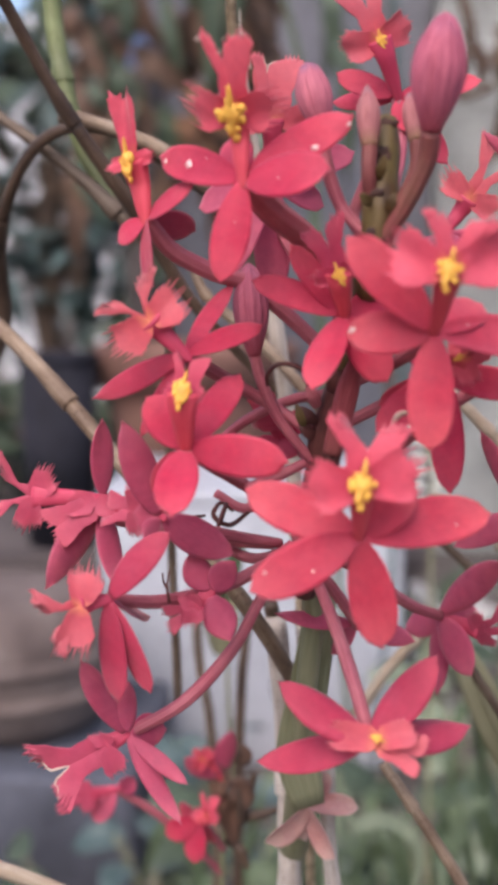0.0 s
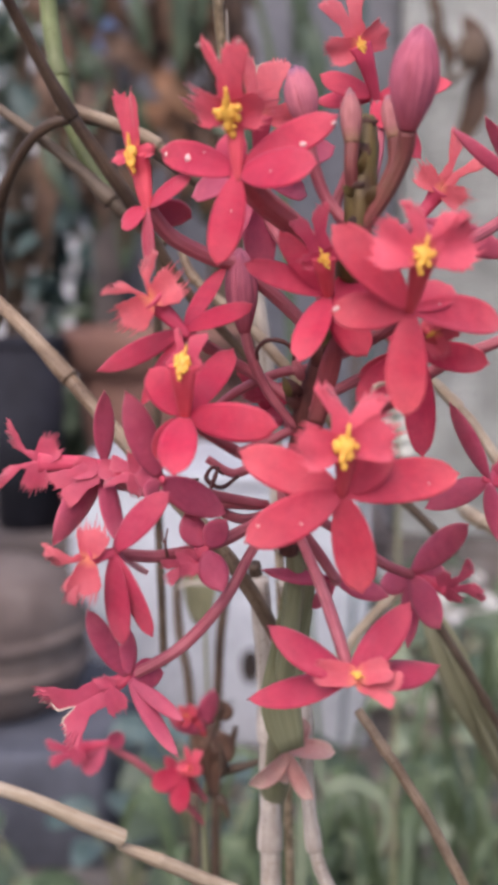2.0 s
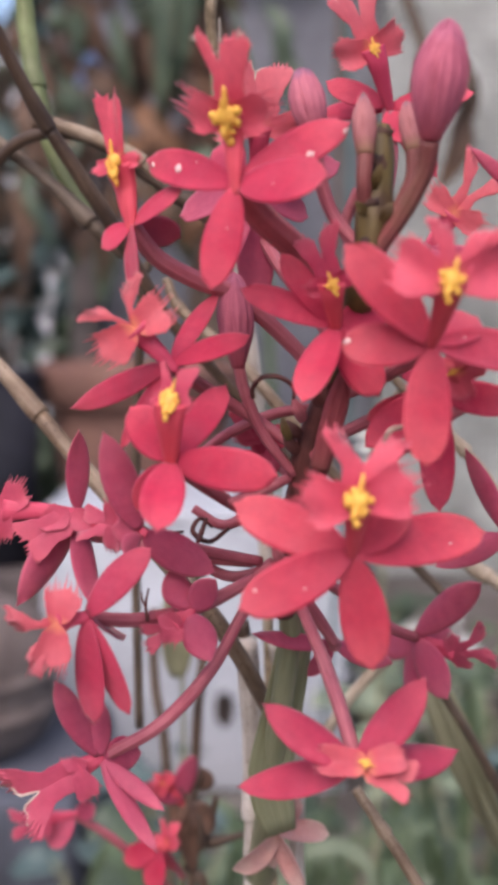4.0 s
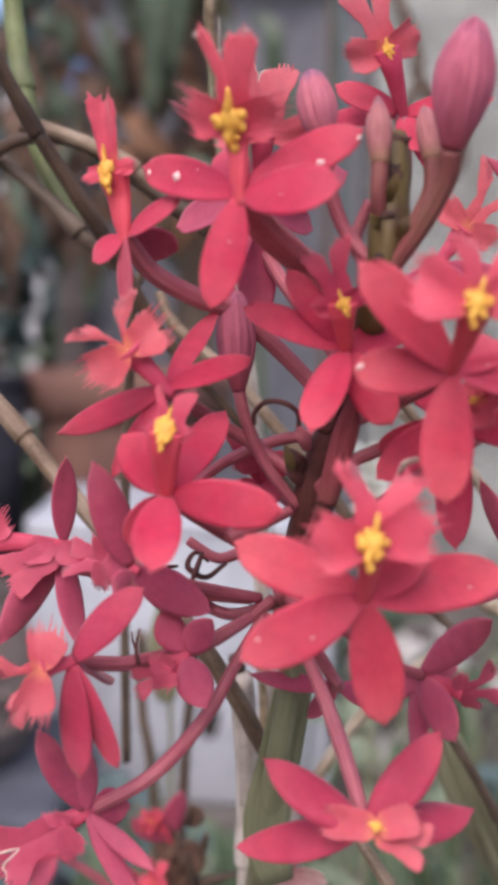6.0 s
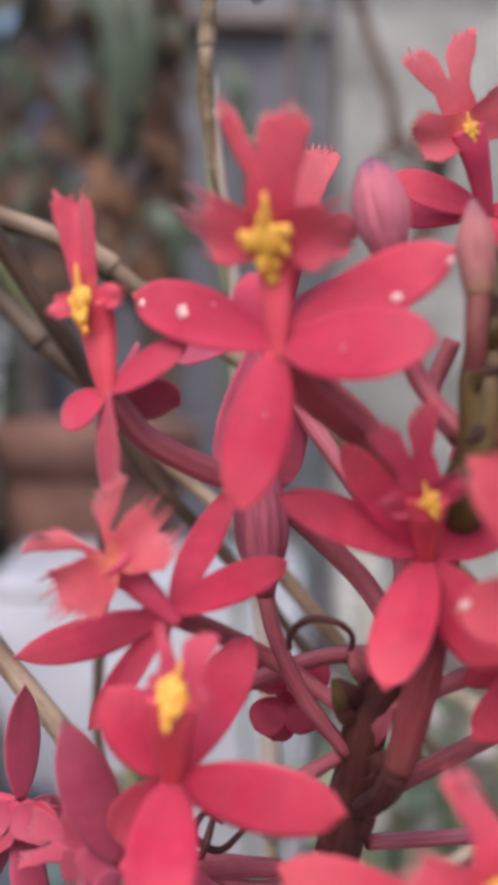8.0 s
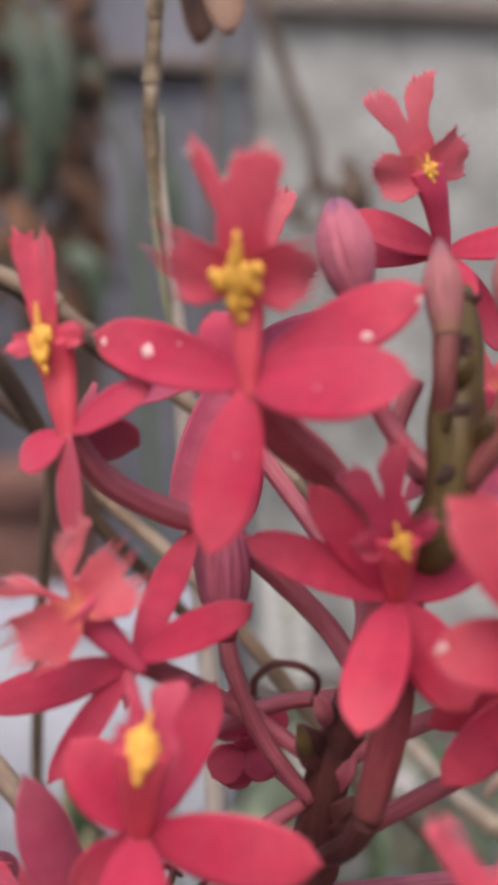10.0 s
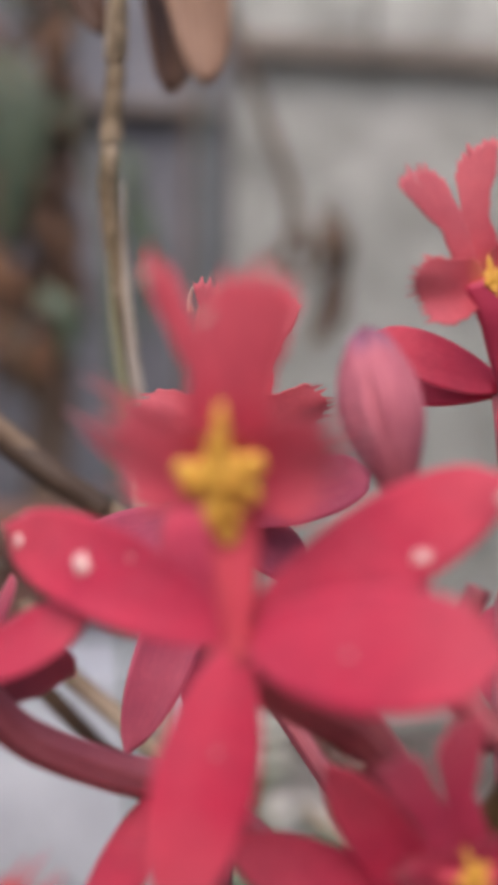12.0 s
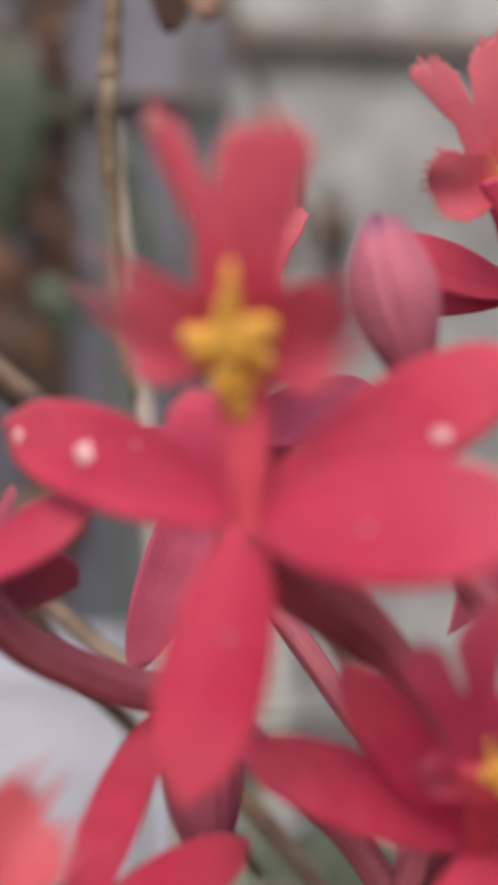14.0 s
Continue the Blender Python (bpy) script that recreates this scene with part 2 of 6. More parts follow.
DARK_WOOD = surface("dark_wood", [(0.3, (0.050, 0.040, 0.040)), (0.7, (0.115, 0.094, 0.088))], 10, rough=0.8, stretch=(0.2, 1, 1))
FILLER_BLACK = surface("filler_black", [(0.3, (0.012, 0.012, 0.016)), (0.7, (0.030, 0.030, 0.040))], 12, rough=0.8, depth=0.001, spec=0.15)
RUST_LEAF = stalk_material("leaf_rust", [(0.3, (0.085, 0.040, 0.020)), (0.7, (0.21, 0.105, 0.055))], (0.75, 0.7, 0.65), rough=0.7, scale=30)
LIMEWASH = surface("limewash", [(0.3, (0.45, 0.47, 0.50)), (0.7, (0.80, 0.80, 0.82))], 2, rough=0.9)
LEAF_TEAL = stalk_material("leaf_teal", [(0.3, (0.040, 0.066, 0.064)), (0.7, (0.090, 0.130, 0.128))], (0.8, 0.85, 0.8), rough=0.45, scale=30)
HUSK_BROWN = stalk_material("husk_brown", [(0.3, (0.050, 0.027, 0.020)), (0.7, (0.16, 0.088, 0.060))], (0.6, 0.55, 0.5), rough=0.55, scale=90)
HUSK_TAN = stalk_material("husk_tan", [(0.3, (0.20, 0.115, 0.080)), (0.7, (0.34, 0.215, 0.155))], (0.7, 0.62, 0.56), rough=0.6, scale=110)
BLUE = surface("blue_plastic", [(0.3, (0.10, 0.16, 0.30)), (0.7, (0.16, 0.23, 0.40))], 9, rough=0.45)
SPECKLED = stalk_material("speckled_cane", [(0.25, (0.11, 0.09, 0.055)), (0.5, (0.26, 0.20, 0.13)), (0.75, (0.50, 0.42, 0.32))], (0.75, 0.7, 0.6), rough=0.6, scale=420, patch=0.6)
LEAF_OLIVE = stalk_material("leaf_olive", [(0.3, (0.15, 0.145, 0.085)), (0.7, (0.25, 0.235, 0.15))], (0.8, 0.82, 0.75), rough=0.5, scale=30)
SLATE = surface("dark_slate", [(0.3, (0.040, 0.044, 0.058)), (0.7, (0.105, 0.112, 0.140))], 14, rough=0.8, relief=0.6, depth=0.003)

# ---- builders ----
ORIGIN = {}


def thing(name, at, label, category, group="", kind=""):
    ob = new(name)
    ob.location = at
    ob.empty_display_size = 0.01
    ORIGIN[ob] = Vector(at)
    return tagged(ob, label, category, group, kind)


def part(name, bm, mats, parent=None, label="", at=None, smooth=True):
    """Links a bmesh, given in world space, as one mesh with its origin at at."""
    at = Vector(at) if at is not None else (ORIGIN[parent] if parent else Vector((0, 0, 0)))
    bmesh.ops.translate(bm, verts=bm.verts, vec=-at)
    me = bpy.data.meshes.new(name)
    bm.to_mesh(me)
    bm.free()
    for m in (mats if isinstance(mats, (list, tuple)) else [mats]):
        me.materials.append(m)
    if smooth:
        for p in me.polygons:
            p.use_smooth = True
    ob = new(name, me)
    if parent:
        ob.parent = parent
        ob.location = at - ORIGIN[parent]
    else:
        ob.location = at
    ORIGIN[ob] = at
    if label:
        ob["label"] = label
    return ob


def frame_of(facing):
    n = Vector(facing).normalized()
    up = (Vector((0, 0, 1)) - n * n.z).normalized()
    return up.cross(n), up, n


def aim(base, angle, lift):
    r, u, n = base
    a, l = radians(angle), radians(lift)
    return (r * math.cos(a) + u * math.sin(a)) * math.cos(l) + n * math.sin(l)


def sheet(bm, put, ns, nu, thick, end=None, double=True):
    """A closed thin blade: put(s, u) gives a point and its normal; the front takes material 0, the back material 1."""
    uv = bm.loops.layers.uv.verify()
    rows = []
    for side in (1, -1):
        grid = []
        for i in range(ns + 1):
            line = []
            for j in range(nu + 1):
                s, u = i / ns, 2 * j / nu - 1
                p, n = put(s, u)
                h = thick * (0.25 + 0.75 * (1 - u * u) * (1 - 0.6 * s))
                line.append((bm.verts.new(p + n * (h * side / 2)), (0.5 + u / 2, s)))
            grid.append(line)
        rows.append(grid)

    def face(quad, index):
        try:
            f = bm.faces.new([v for v, _ in quad])
        except ValueError:
            return
        f.material_index = index
        for loop, (_, c) in zip(f.loops, quad):
            loop[uv].uv = c
    for k, grid in enumerate(rows):
        for i in range(ns):
            for j in range(nu):
                q = [grid[i][j], grid[i][j + 1], grid[i + 1][j + 1], grid[i + 1][j]]
                face(q if k == 0 else q[::-1], k)
    a, b = rows
    for i in range(ns):
        face([a[i + 1][0], b[i + 1][0], b[i][0], a[i][0]], 1)
        face([a[i][nu], b[i][nu], b[i + 1][nu], a[i + 1][nu]], 1)
    for j in range(nu):
        face([a[ns][j], b[ns][j], b[ns][j + 1], a[ns][j + 1]][::-1], 1)
        face([a[0][j + 1], b[0][j + 1], b[0][j], a[0][j]][::-1], 1)


LAST = []
PUTS = {}


def tepal_mesh(base, d, n, length, width, curl=0.0, cup=0.2, twist=0.0, seed=0, point=0.42, rise=0.62):
    """An elliptic tepal from its narrow claw at base along d, with its face turned to n."""
    rnd = random.Random(seed)
    n = (n - d * n.dot(d)).normalized()
    n = Matrix.Rotation(radians(twist), 3, d) @ n
    x = d.cross(n)
    ph, amp = rnd.uniform(0, 6), rnd.uniform(0.2, 0.5)
    skew = rnd.uniform(-0.05, 0.05)
    peak = rise / (rise + point)
    widest = peak ** rise * (1 - peak) ** point
    bm = bmesh.new()

    def put(s, u):
        w = (s + 0.02) ** rise * max(1.001 - s, 0.0) ** point
        w = w / widest * width / 2
        w = max(w, 0.12 * width * (1 - s)) + 0.00012 * (1 - s)
        z = -curl * length * s * s + cup * w * (u * u) + amp * 0.0003 * math.sin(ph + 5 * s + 2 * u) * s
        z += 0.00018 * (1 - abs(u)) * math.sin(3 * s)
        return base + d * (s * length * (1 - 0.03 * u * u * s)) + x * (u * w + skew * length * s * (1 - s)) + n * z, n
    sheet(bm, put, 18, 10, 0.00045)
    LAST.append(put)
    return bm


def lobe(bm, base, d, n, length, w0, w1, teeth, curl, seed, cut=0.25, square=0.30, bend=0.0):
    """One strap or fan of a lip with a finely fringed end."""
    rnd = random.Random(seed)
    n = (n - d * n.dot(d)).normalized()
    x = d.cross(n)
    nu = teeth * 3
    reach = [rnd.uniform(0.35, 1.0) for k in range(teeth + 1)]
    lean = [rnd.uniform(-0.05, 0.05) for k in range(teeth + 1)]
    ph, roll = rnd.uniform(0, 6), rnd.uniform(-0.22, 0.22)

    def put(s, u):
        w = w0 + (w1 - w0) * min(1.0, s / 0.7) ** 1.3
        w *= 0.08 + 0.92 * math.sqrt(min(1.0, s * 5))
        k = (u + 1) / 2 * teeth
        saw = max(0.0, abs((k % 1.0) * 2 - 1) * 1.25 - 0.25)
        i = min(int(k + 0.5), teeth)
        body = (1 - square * u * u + 0.05 * math.sin(ph + 5 * u)) * (1 - cut)
        q = s / 0.8 * body if s <= 0.8 else body + (s - 0.8) / 0.2 * cut * reach[i] * saw
        side = lean[i] * saw * max(0.0, s - 0.8) * 5
        edge = 1 + 0.035 * math.sin(31 * s + ph) * (abs(u) > 0.9) * (s > 0.35)
        z = -curl * length * q * q + 0.08 * length * math.sin(ph + 3.5 * u) * q * q + 0.12 * w * u * u + roll * u * w * q
        swing = bend * length * max(0.0, q - 0.42) ** 1.15
        return base + d * (q * length) + x * (u * w / 2 * edge + side * length + swing) + n * z, n
    sheet(bm, put, 18, nu, 0.0004)


def forked_lobe(bm, base, d, n, reach, neck, left, right, fork, seed, fray=1.0, notch=0.0):
    """The middle lobe of a lip: a broad neck that forks into two flat-topped halves; left and right give each half's inner and outer edge at its end, as shares of reach."""
    rnd = random.Random(seed)
    n = (n - d * n.dot(d)).normalized()
    x = d.cross(n)
    arch, roll = rnd.uniform(0.03, 0.14), rnd.uniform(-0.1, 0.1)
    ph, size = rnd.uniform(0, 6), rnd.uniform(0.94, 1.02)
    hollow = 0.35 if max(abs(left[1]), abs(right[1])) < 0.75 else 0.10
    edges = []
    for sign, (inner, outer) in ((-1, left), (1, right)):
        teeth = max(4, int(abs(outer - inner) * 17))
        tall = [0.5] + [rnd.uniform(0.3, 1.0) for k in range(teeth)]
        slope = rnd.uniform(0.0, 0.16)

        def put(s, u):
            v = (u * sign + 1) / 2
            open_ = max(0.0, (s - fork) / (1 - fork))
            flare = max(0.0, (s - 0.52) / 0.48) ** 1.25
            lo = notch * min(1.0, s / fork) + (inner - notch) * open_ ** 0.9
            hi = sign * neck / 2 * (1 - flare) + outer * flare
            hi += 0.008 * math.sin(27 * s + ph) * (s > 0.3)
            k = v * teeth
            saw = max(0.0, abs((k % 1.0) * 2 - 1) * 1.2 - 0.2) * tall[min(int(k + 0.5), teeth)]
            end = size * (0.90 - 0.10 * (2 * v - 1) ** 4 + slope * v)
            q = s * end + 0.14 * fray * saw * max(0.0, (s - 0.80) / 0.20)
            side = (lo + (hi - lo) * v) * min(1.0, 0.06 + 0.94 * math.sqrt(min(1.0, s * 5)))
            z = -arch * q * q + 0.05 * math.sin(ph + 4 * side) * q + hollow * side * side + roll * side * q
            return base + (d * q + x * side + n * z) * reach, n
        sheet(bm, put, 20, teeth * 3, 0.0004)
        edges.append([put(fork + (1 - fork) * k / 6, -sign)[0] for k in range(6)] + [put(0.99, sign * (-1 + k / 5))[0] for k in range(6)])
    bmesh.ops.remove_doubles(bm, verts=bm.verts[:], dist=1e-6)
    return edges


def smooth_line(points, steps=8):
    """Points of a smooth curve through the given ones."""
    p = [Vector(q) for q in points]
    p = [p[0] * 2 - p[1]] + p + [p[-1] * 2 - p[-2]]
    line = []
    for i in range(1, len(p) - 2):
        for k in range(steps):
            t = k / steps
            line.append(0.5 * (2 * p[i] + (p[i + 1] - p[i - 1]) * t + (2 * p[i - 1] - 5 * p[i] + 4 * p[i + 1] - p[i + 2]) * t * t
                               + (3 * p[i] - p[i - 1] - 3 * p[i + 1] + p[i + 2]) * t ** 3))
    line.append(p[-2])
    return line


def tube(points, radius, sides=10, steps=8, nodes=(), swell=0.35, ridges=0.0, flat=1.0, lobes=3, lay=None):
    """A tapering stalk along a smooth curve; radius is one number, a pair or one for each point; nodes are swollen places, 0 to 1."""
    line = smooth_line(points, steps)
    m = len(line) - 1
    rad = [radius] * 2 if not isinstance(radius, (list, tuple)) else list(radius)
    bm = bmesh.new()
    uv = bm.loops.layers.uv.verify()
    total = sum((line[i + 1] - line[i]).length for i in range(m)) or 1e-6
    side = None
    rings, run = [], 0.0
    for i, q in enumerate(line):
        d = (line[min(i + 1, m)] - line[max(i - 1, 0)]).normalized()
        if side is None:
            side = Vector(lay) if lay is not None else d.orthogonal().normalized()
        side = (side - d * side.dot(d)).normalized()
        other = d.cross(side)
        s = run / total
        f = s * (len(rad) - 1)
        k = min(int(f), len(rad) - 2)
        r = rad[k] + (rad[k + 1] - rad[k]) * (f - k)
        for c in nodes:
            r *= 1 + swell * math.exp(-((s - c) * total / (1.6 * max(rad))) ** 2)
        ring = []
        for j in range(sides):
            a = 2 * math.pi * j / sides
            rr = r * (1 + ridges * math.cos(lobes * a + 2 * s))
            ring.append(bm.verts.new(q + side * (rr * math.cos(a)) + other * (rr * flat * math.sin(a))))
        rings.append((ring, run))
        if i < m:
            run += (line[i + 1] - q).length
    for (a, sa), (b, sb) in zip(rings, rings[1:]):
        for j in range(sides):
            k = (j + 1) % sides
            f = bm.faces.new((a[j], a[k], b[k], b[j]))
            for loop, c in zip(f.loops, ((j / sides, sa * 60), ((j + 1) / sides, sa * 60), ((j + 1) / sides, sb * 60), (j / sides, sb * 60))):
                loop[uv].uv = c
    bm.faces.new(rings[0][0][::-1])
    bm.faces.new(rings[-1][0])
    return bm


def bump_ball(bm, at, axes, sub=2):
    """A small ellipsoid; axes are its three half-axis vectors."""
    made = bmesh.ops.create_icosphere(bm, subdivisions=sub, radius=1.0)["verts"]
    for v in made:
        c = v.co.copy()
        v.co = Vector(at) + axes[0] * c.x + axes[1] * c.y + axes[2] * c.z


def bud_mesh(base, tip, width, seams=5, turn=1.3, neck=0.3, blunt=0.48):
    """A closed bud: a spindle with shallow seams where the sepals meet."""
    base, tip = Vector(base), Vector(tip)
    d = tip - base
    length = d.length
    d.normalize()
    x = d.orthogonal().normalized()
    y = d.cross(x)
    bow = (x + y * 0.6) * 0.06
    bm = bmesh.new()
    uv = bm.loops.layers.uv.verify()
    ns, na = 24, 72
    rings = []
    for i in range(ns + 1):
        s = i / ns
        low = min(1.0, s / 0.55)
        swell = neck + (1 - neck) * math.sin(low * math.pi / 2) ** 1.15 if s < 0.55 else max(0.0, math.cos((s - 0.55) / 0.45 * math.pi / 2)) ** blunt
        r = max(width / 2 * swell, 0.00012)
        ring = []
        for j in range(na):
            a = 2 * math.pi * j / na
            g = abs(math.sin(seams * (a + turn + 0.25 * s) / 2))
            k = 1 - 0.20 * (1 - min(1, g / 0.30)) * math.sin(math.pi * min(1, s * 1.05)) + 0.030 * math.cos(seams * 3 * a + 1) * math.sin(math.pi * s)
            keel = 0.07 * max(0.0, g - 0.5) * 2 * max(0.0, s - 0.8) * 5
            ring.append(bm.verts.new(base + d * ((s + keel) * length) + bow * (s * s * length) + (x * math.cos(a) + y * math.sin(a)) * (r * k)))
        rings.append(ring)
    for i in range(ns):
        for j in range(na):
            k = (j + 1) % na
            f = bm.faces.new((rings[i][j], rings[i][k], rings[i + 1][k], rings[i + 1][j]))
            for loop, c in zip(f.loops, ((j / na, i / ns), ((j + 1) / na, i / ns), ((j + 1) / na, (i + 1) / ns), (j / na, (i + 1) / ns))):
                loop[uv].uv = c
    bm.faces.new(rings[0][::-1])
    bm.faces.new(rings[-1])
    return bm


SEED = [10]


def flower(at, facing, tepals, column=None, lip=None, pedicel=(), label="", plant=None, mats=None, thick=0.00085, callus=1.0, fork=None, stout=1.0, spread=None, fan=0.78, strap=None, sweep=None, fray=1.0, slim=1.0, dried=0.0, comb=1.0, stem=None):
    """One orchid bloom: five tepals by angle, lift, length and width in mm; a column that carries a fringed, four-lobed lip."""
    plant = plant or ORCHID
    front, back, lip_m, lip_b = mats or (RED, ROSE, LIP, LIP_BACK)
    at = Vector(at)
    base = frame_of(facing)
    n = base[2]
    SEED[0] += 1
    seed = SEED[0] * 17
    rnd = random.Random(seed)
    if column:
        a, l, length = column
        d = aim(base, a, l)
        throat = at + d * (length / 1000)
        bow = Vector(lip[4]).normalized() * -0.0007 if lip and len(lip) > 4 else n * 0.0007
        bm = tube([at - d * 0.0014, at + d * (length / 3000) + bow * 0.6, at + d * (length / 1500) + bow, throat], [r * stout for r in (0.0004, 0.0010, 0.0013, 0.0018)], 18, 6, flat=0.62, ridges=0.05, lay=d.cross(Vector(lip[4]).normalized() if lip and len(lip) > 4 else n))
    else:
        bm = bmesh.new()
        bump_ball(bm, at, (Vector((0.0012, 0, 0)), Vector((0, 0.0012, 0)), Vector((0, 0, 0.0012))))
    bloom = part("flower", bm, (COLUMN_ROSE if lip_m in (LIP_ROSE, LIP_PALE) else COLUMN) if column else PEDICEL, plant, label, at)
    for k, (a, l, length, width, *more) in enumerate(tepals):
        d = aim(base, a, l)
        twist = more[0] if more else rnd.uniform(-12, 12)
        curl = more[1] if len(more) > 1 else rnd.uniform(-0.02, 0.09)
        bm = tepal_mesh(at + d * 0.0005 - n * (0.0002 + 0.00012 * k), d, n, length / 1000, width * 0.93 / 1000, curl, rnd.uniform(0.05, 0.3), twist, seed + k, *((rnd.uniform(0.62, 0.80), 0.72) if n.y > 0 or width / length < 0.27 else (rnd.uniform(0.42, 0.54), 0.64)))
        PUTS[bloom, k] = LAST[-1]
        part("sepal" if k % 2 else "petal", bm, [front, back], bloom, at=at)
    if lip:
        ma, ml, reach, side, *face = lip
        m = aim(base, ma, ml)
        b = Vector(face[0]).normalized() if face else (n + Vector((0, 0, 0.15))).normalized()
        b = (b - m * b.dot(m)).normalized()
        x = m.cross(b)
        reach, side = reach / 1000, side / 1000
        bm = bmesh.new()
        to_left, to_right = spread[:2] if spread else (rnd.uniform(78, 96), rnd.uniform(78, 96))
        more_left, more_right = spread[2:] if spread and len(spread) > 2 else (1.0, 1.0)
        if rnd.random() < 0.5:
            left, right = (-rnd.uniform(0.20, 0.26), -rnd.uniform(0.44, 0.52)), (-rnd.uniform(0.06, 0.12), rnd.uniform(0.36, 0.44))
        else:
            left, right = (-rnd.uniform(0.02, 0.07), -rnd.uniform(0.38, 0.48)), (rnd.uniform(0.02, 0.10), rnd.uniform(0.40, 0.50))
        if fork:
            left, right = fork[:2]
        throat = throat + b * (0.0005 if face else 0.0)
        if strap:
            lobe(bm, throat - m * 0.0006 - b * 0.0003, m, b, reach, strap[0] / 1000, strap[1] / 1000, 7, -0.03, seed + 50, cut=0.09, square=0.06)
        else:
            edges = forked_lobe(bm, throat - m * 0.0004 - b * 0.0005, (m + b * rnd.uniform(-0.05, 0.12)).normalized(), b, reach + 0.0004, fork[3] if fork and len(fork) > 3 else max(0.44, 0.0032 / reach), left, right, fork[2] if fork else rnd.uniform(0.55, 0.70), seed + 50, fray, fork[4] if fork and len(fork) > 4 else 0.0)
        for k, (ang, ln, w0, w1, te, bend) in enumerate(((to_left, side * more_left, 0.004 * fan, side * fan, 10, rnd.uniform(0.0, 0.35)), (-to_right, side * rnd.uniform(0.92, 1.05) * more_right, 0.004 * fan, side * fan, 10, rnd.uniform(-0.35, 0.0)))):
            d = Matrix.Rotation(radians(ang), 3, b) @ m
            d = (d + b * rnd.uniform(-0.10, 0.18)).normalized()
            lobe(bm, throat - d * 0.0001 - b * (0.0001 + 0.0001 * k), d, b, ln + 0.0001, w0, w1, te, sweep[k] if sweep else rnd.uniform(0.0, 0.18), seed + 60 + k, cut=min(0.6, 0.25 * fray * comb), square=0.18, bend=bend)
        part("lip", bm, [lip_m, lip_b], bloom, at=at)
        if dried:
            for edge in edges:
                part("dried_edge", tube(edge, [r * dried for r in (0.0001, 0.00019, 0.00016, 0.00008)], 8, 3, ridges=0.3), CRUST_PALE, bloom, "cream dried lip edge", at)
        if callus:
            bm = bmesh.new()
            up = throat + b * 0.0010
            z = callus * min(1.0, reach / 0.0085) / 1000
            y = x * slim
            bump_ball(bm, up + m * 1.5 * z, (m * 1.9 * z, y * 0.34 * z, b * 0.5 * z))
            bump_ball(bm, up, (m * 1.35 * z, y * 1.15 * z, b * 0.5 * z))
            for k in range(11):
                a = k * 2.4 + rnd.uniform(-0.3, 0.3)
                g = (0.35 + 0.65 * math.sqrt(k / 11)) * 1.65
                q = m * (math.sin(a) * g - 0.1) * z + y * (math.cos(a) * g) * z
                g = rnd.uniform(0.34, 0.60) * z
                bump_ball(bm, up + q, (m * g * rnd.uniform(0.8, 1.6), y * g, b * g * 0.8))
            bump_ball(bm, up - m * 1.7 * z - y * 0.25 * z, (m * 0.9 * z, y * 0.5 * z, b * 0.5 * z))
            bump_ball(bm, up - m * 2.7 * z + y * 0.15 * z - b * 0.3 * z, (m * 0.6 * z, y * 0.5 * z, b * 0.5 * z))
            part("callus", bm, YELLOW, bloom, "knobbly yellow callus", at)
    if len(pedicel) > 1:
        part("pedicel", tube(pedicel, [thick * 1.05, thick * 1.15, thick, thick * 0.9], 30, 8, ridges=0.055, lobes=8), stem or PEDICEL, bloom, at=at)
    return bloom


def bud(base, tip, width, stalk, plant=None, label="", mat=None, thick=0.0011, stem=None, blunt=0.48):
    b = part("bud", bud_mesh(base, tip, width, neck=min(0.85, thick * 2 / width), blunt=blunt), mat or BUD, plant or ORCHID, label, base)
    part("pedicel", tube(stalk, [thick * 0.92, thick * 0.9, thick * 0.75], 30, 8, ridges=0.05, lobes=8), stem or PEDICEL, b, at=base)
    return b


def leaf_mesh(points, width, normal, fold=0.25, seed=0, ns=14, thick=0.0008, tip=0.55, root=0.5):
    """A strap or lance leaf along a smooth curve, folded a little along its midrib."""
    line = smooth_line(points, 8)
    m = len(line) - 1
    normal = Vector(normal)
    bm = bmesh.new()
    rnd = random.Random(seed)
    ph = rnd.uniform(0, 6)

    def put(s, u):
        f = s * m
        i = min(int(f), m - 1)
        q = line[i].lerp(line[i + 1], f - i)
        d = (line[min(i + 2, m)] - line[max(i - 1, 0)]).normalized()
        n = (normal - d * normal.dot(d)).normalized()
        x = d.cross(n)
        w = width / 2 * min(1.0, (s + 0.04) ** root * 1.35) * max(1.002 - s, 0.0) ** tip * 1.25
        return q + x * (u * w) + n * (fold * w * abs(u) + 0.06 * w * math.sin(ph + 9 * s + 2 * u)), n
    sheet(bm, put, ns, 6, thick)
    return bm


def lathe(profile, at, sides=48, ripple=0.0, seed=0):
    """A turned shape: pairs of radius and height, from outside bottom over the rim to the inside."""
    bm = bmesh.new()
    at = Vector(at)
    rings = []
    for r, h in profile:
        ring = []
        for j in range(sides):
            a = 2 * math.pi * j / sides
            k = 1 + ripple * noise.noise(Vector((math.cos(a) * 2 + seed, math.sin(a) * 2, h * 30)))
            ring.append(bm.verts.new(at + Vector((r * k * math.cos(a), r * k * math.sin(a), h))))
        rings.append(ring)
    for a, b in zip(rings, rings[1:]):
        for j in range(sides):
            k = (j + 1) % sides
            bm.faces.new((a[j], a[k], b[k], b[j]))
    bm.faces.new(rings[0][::-1])
    bm.faces.new(rings[-1])
    return bm


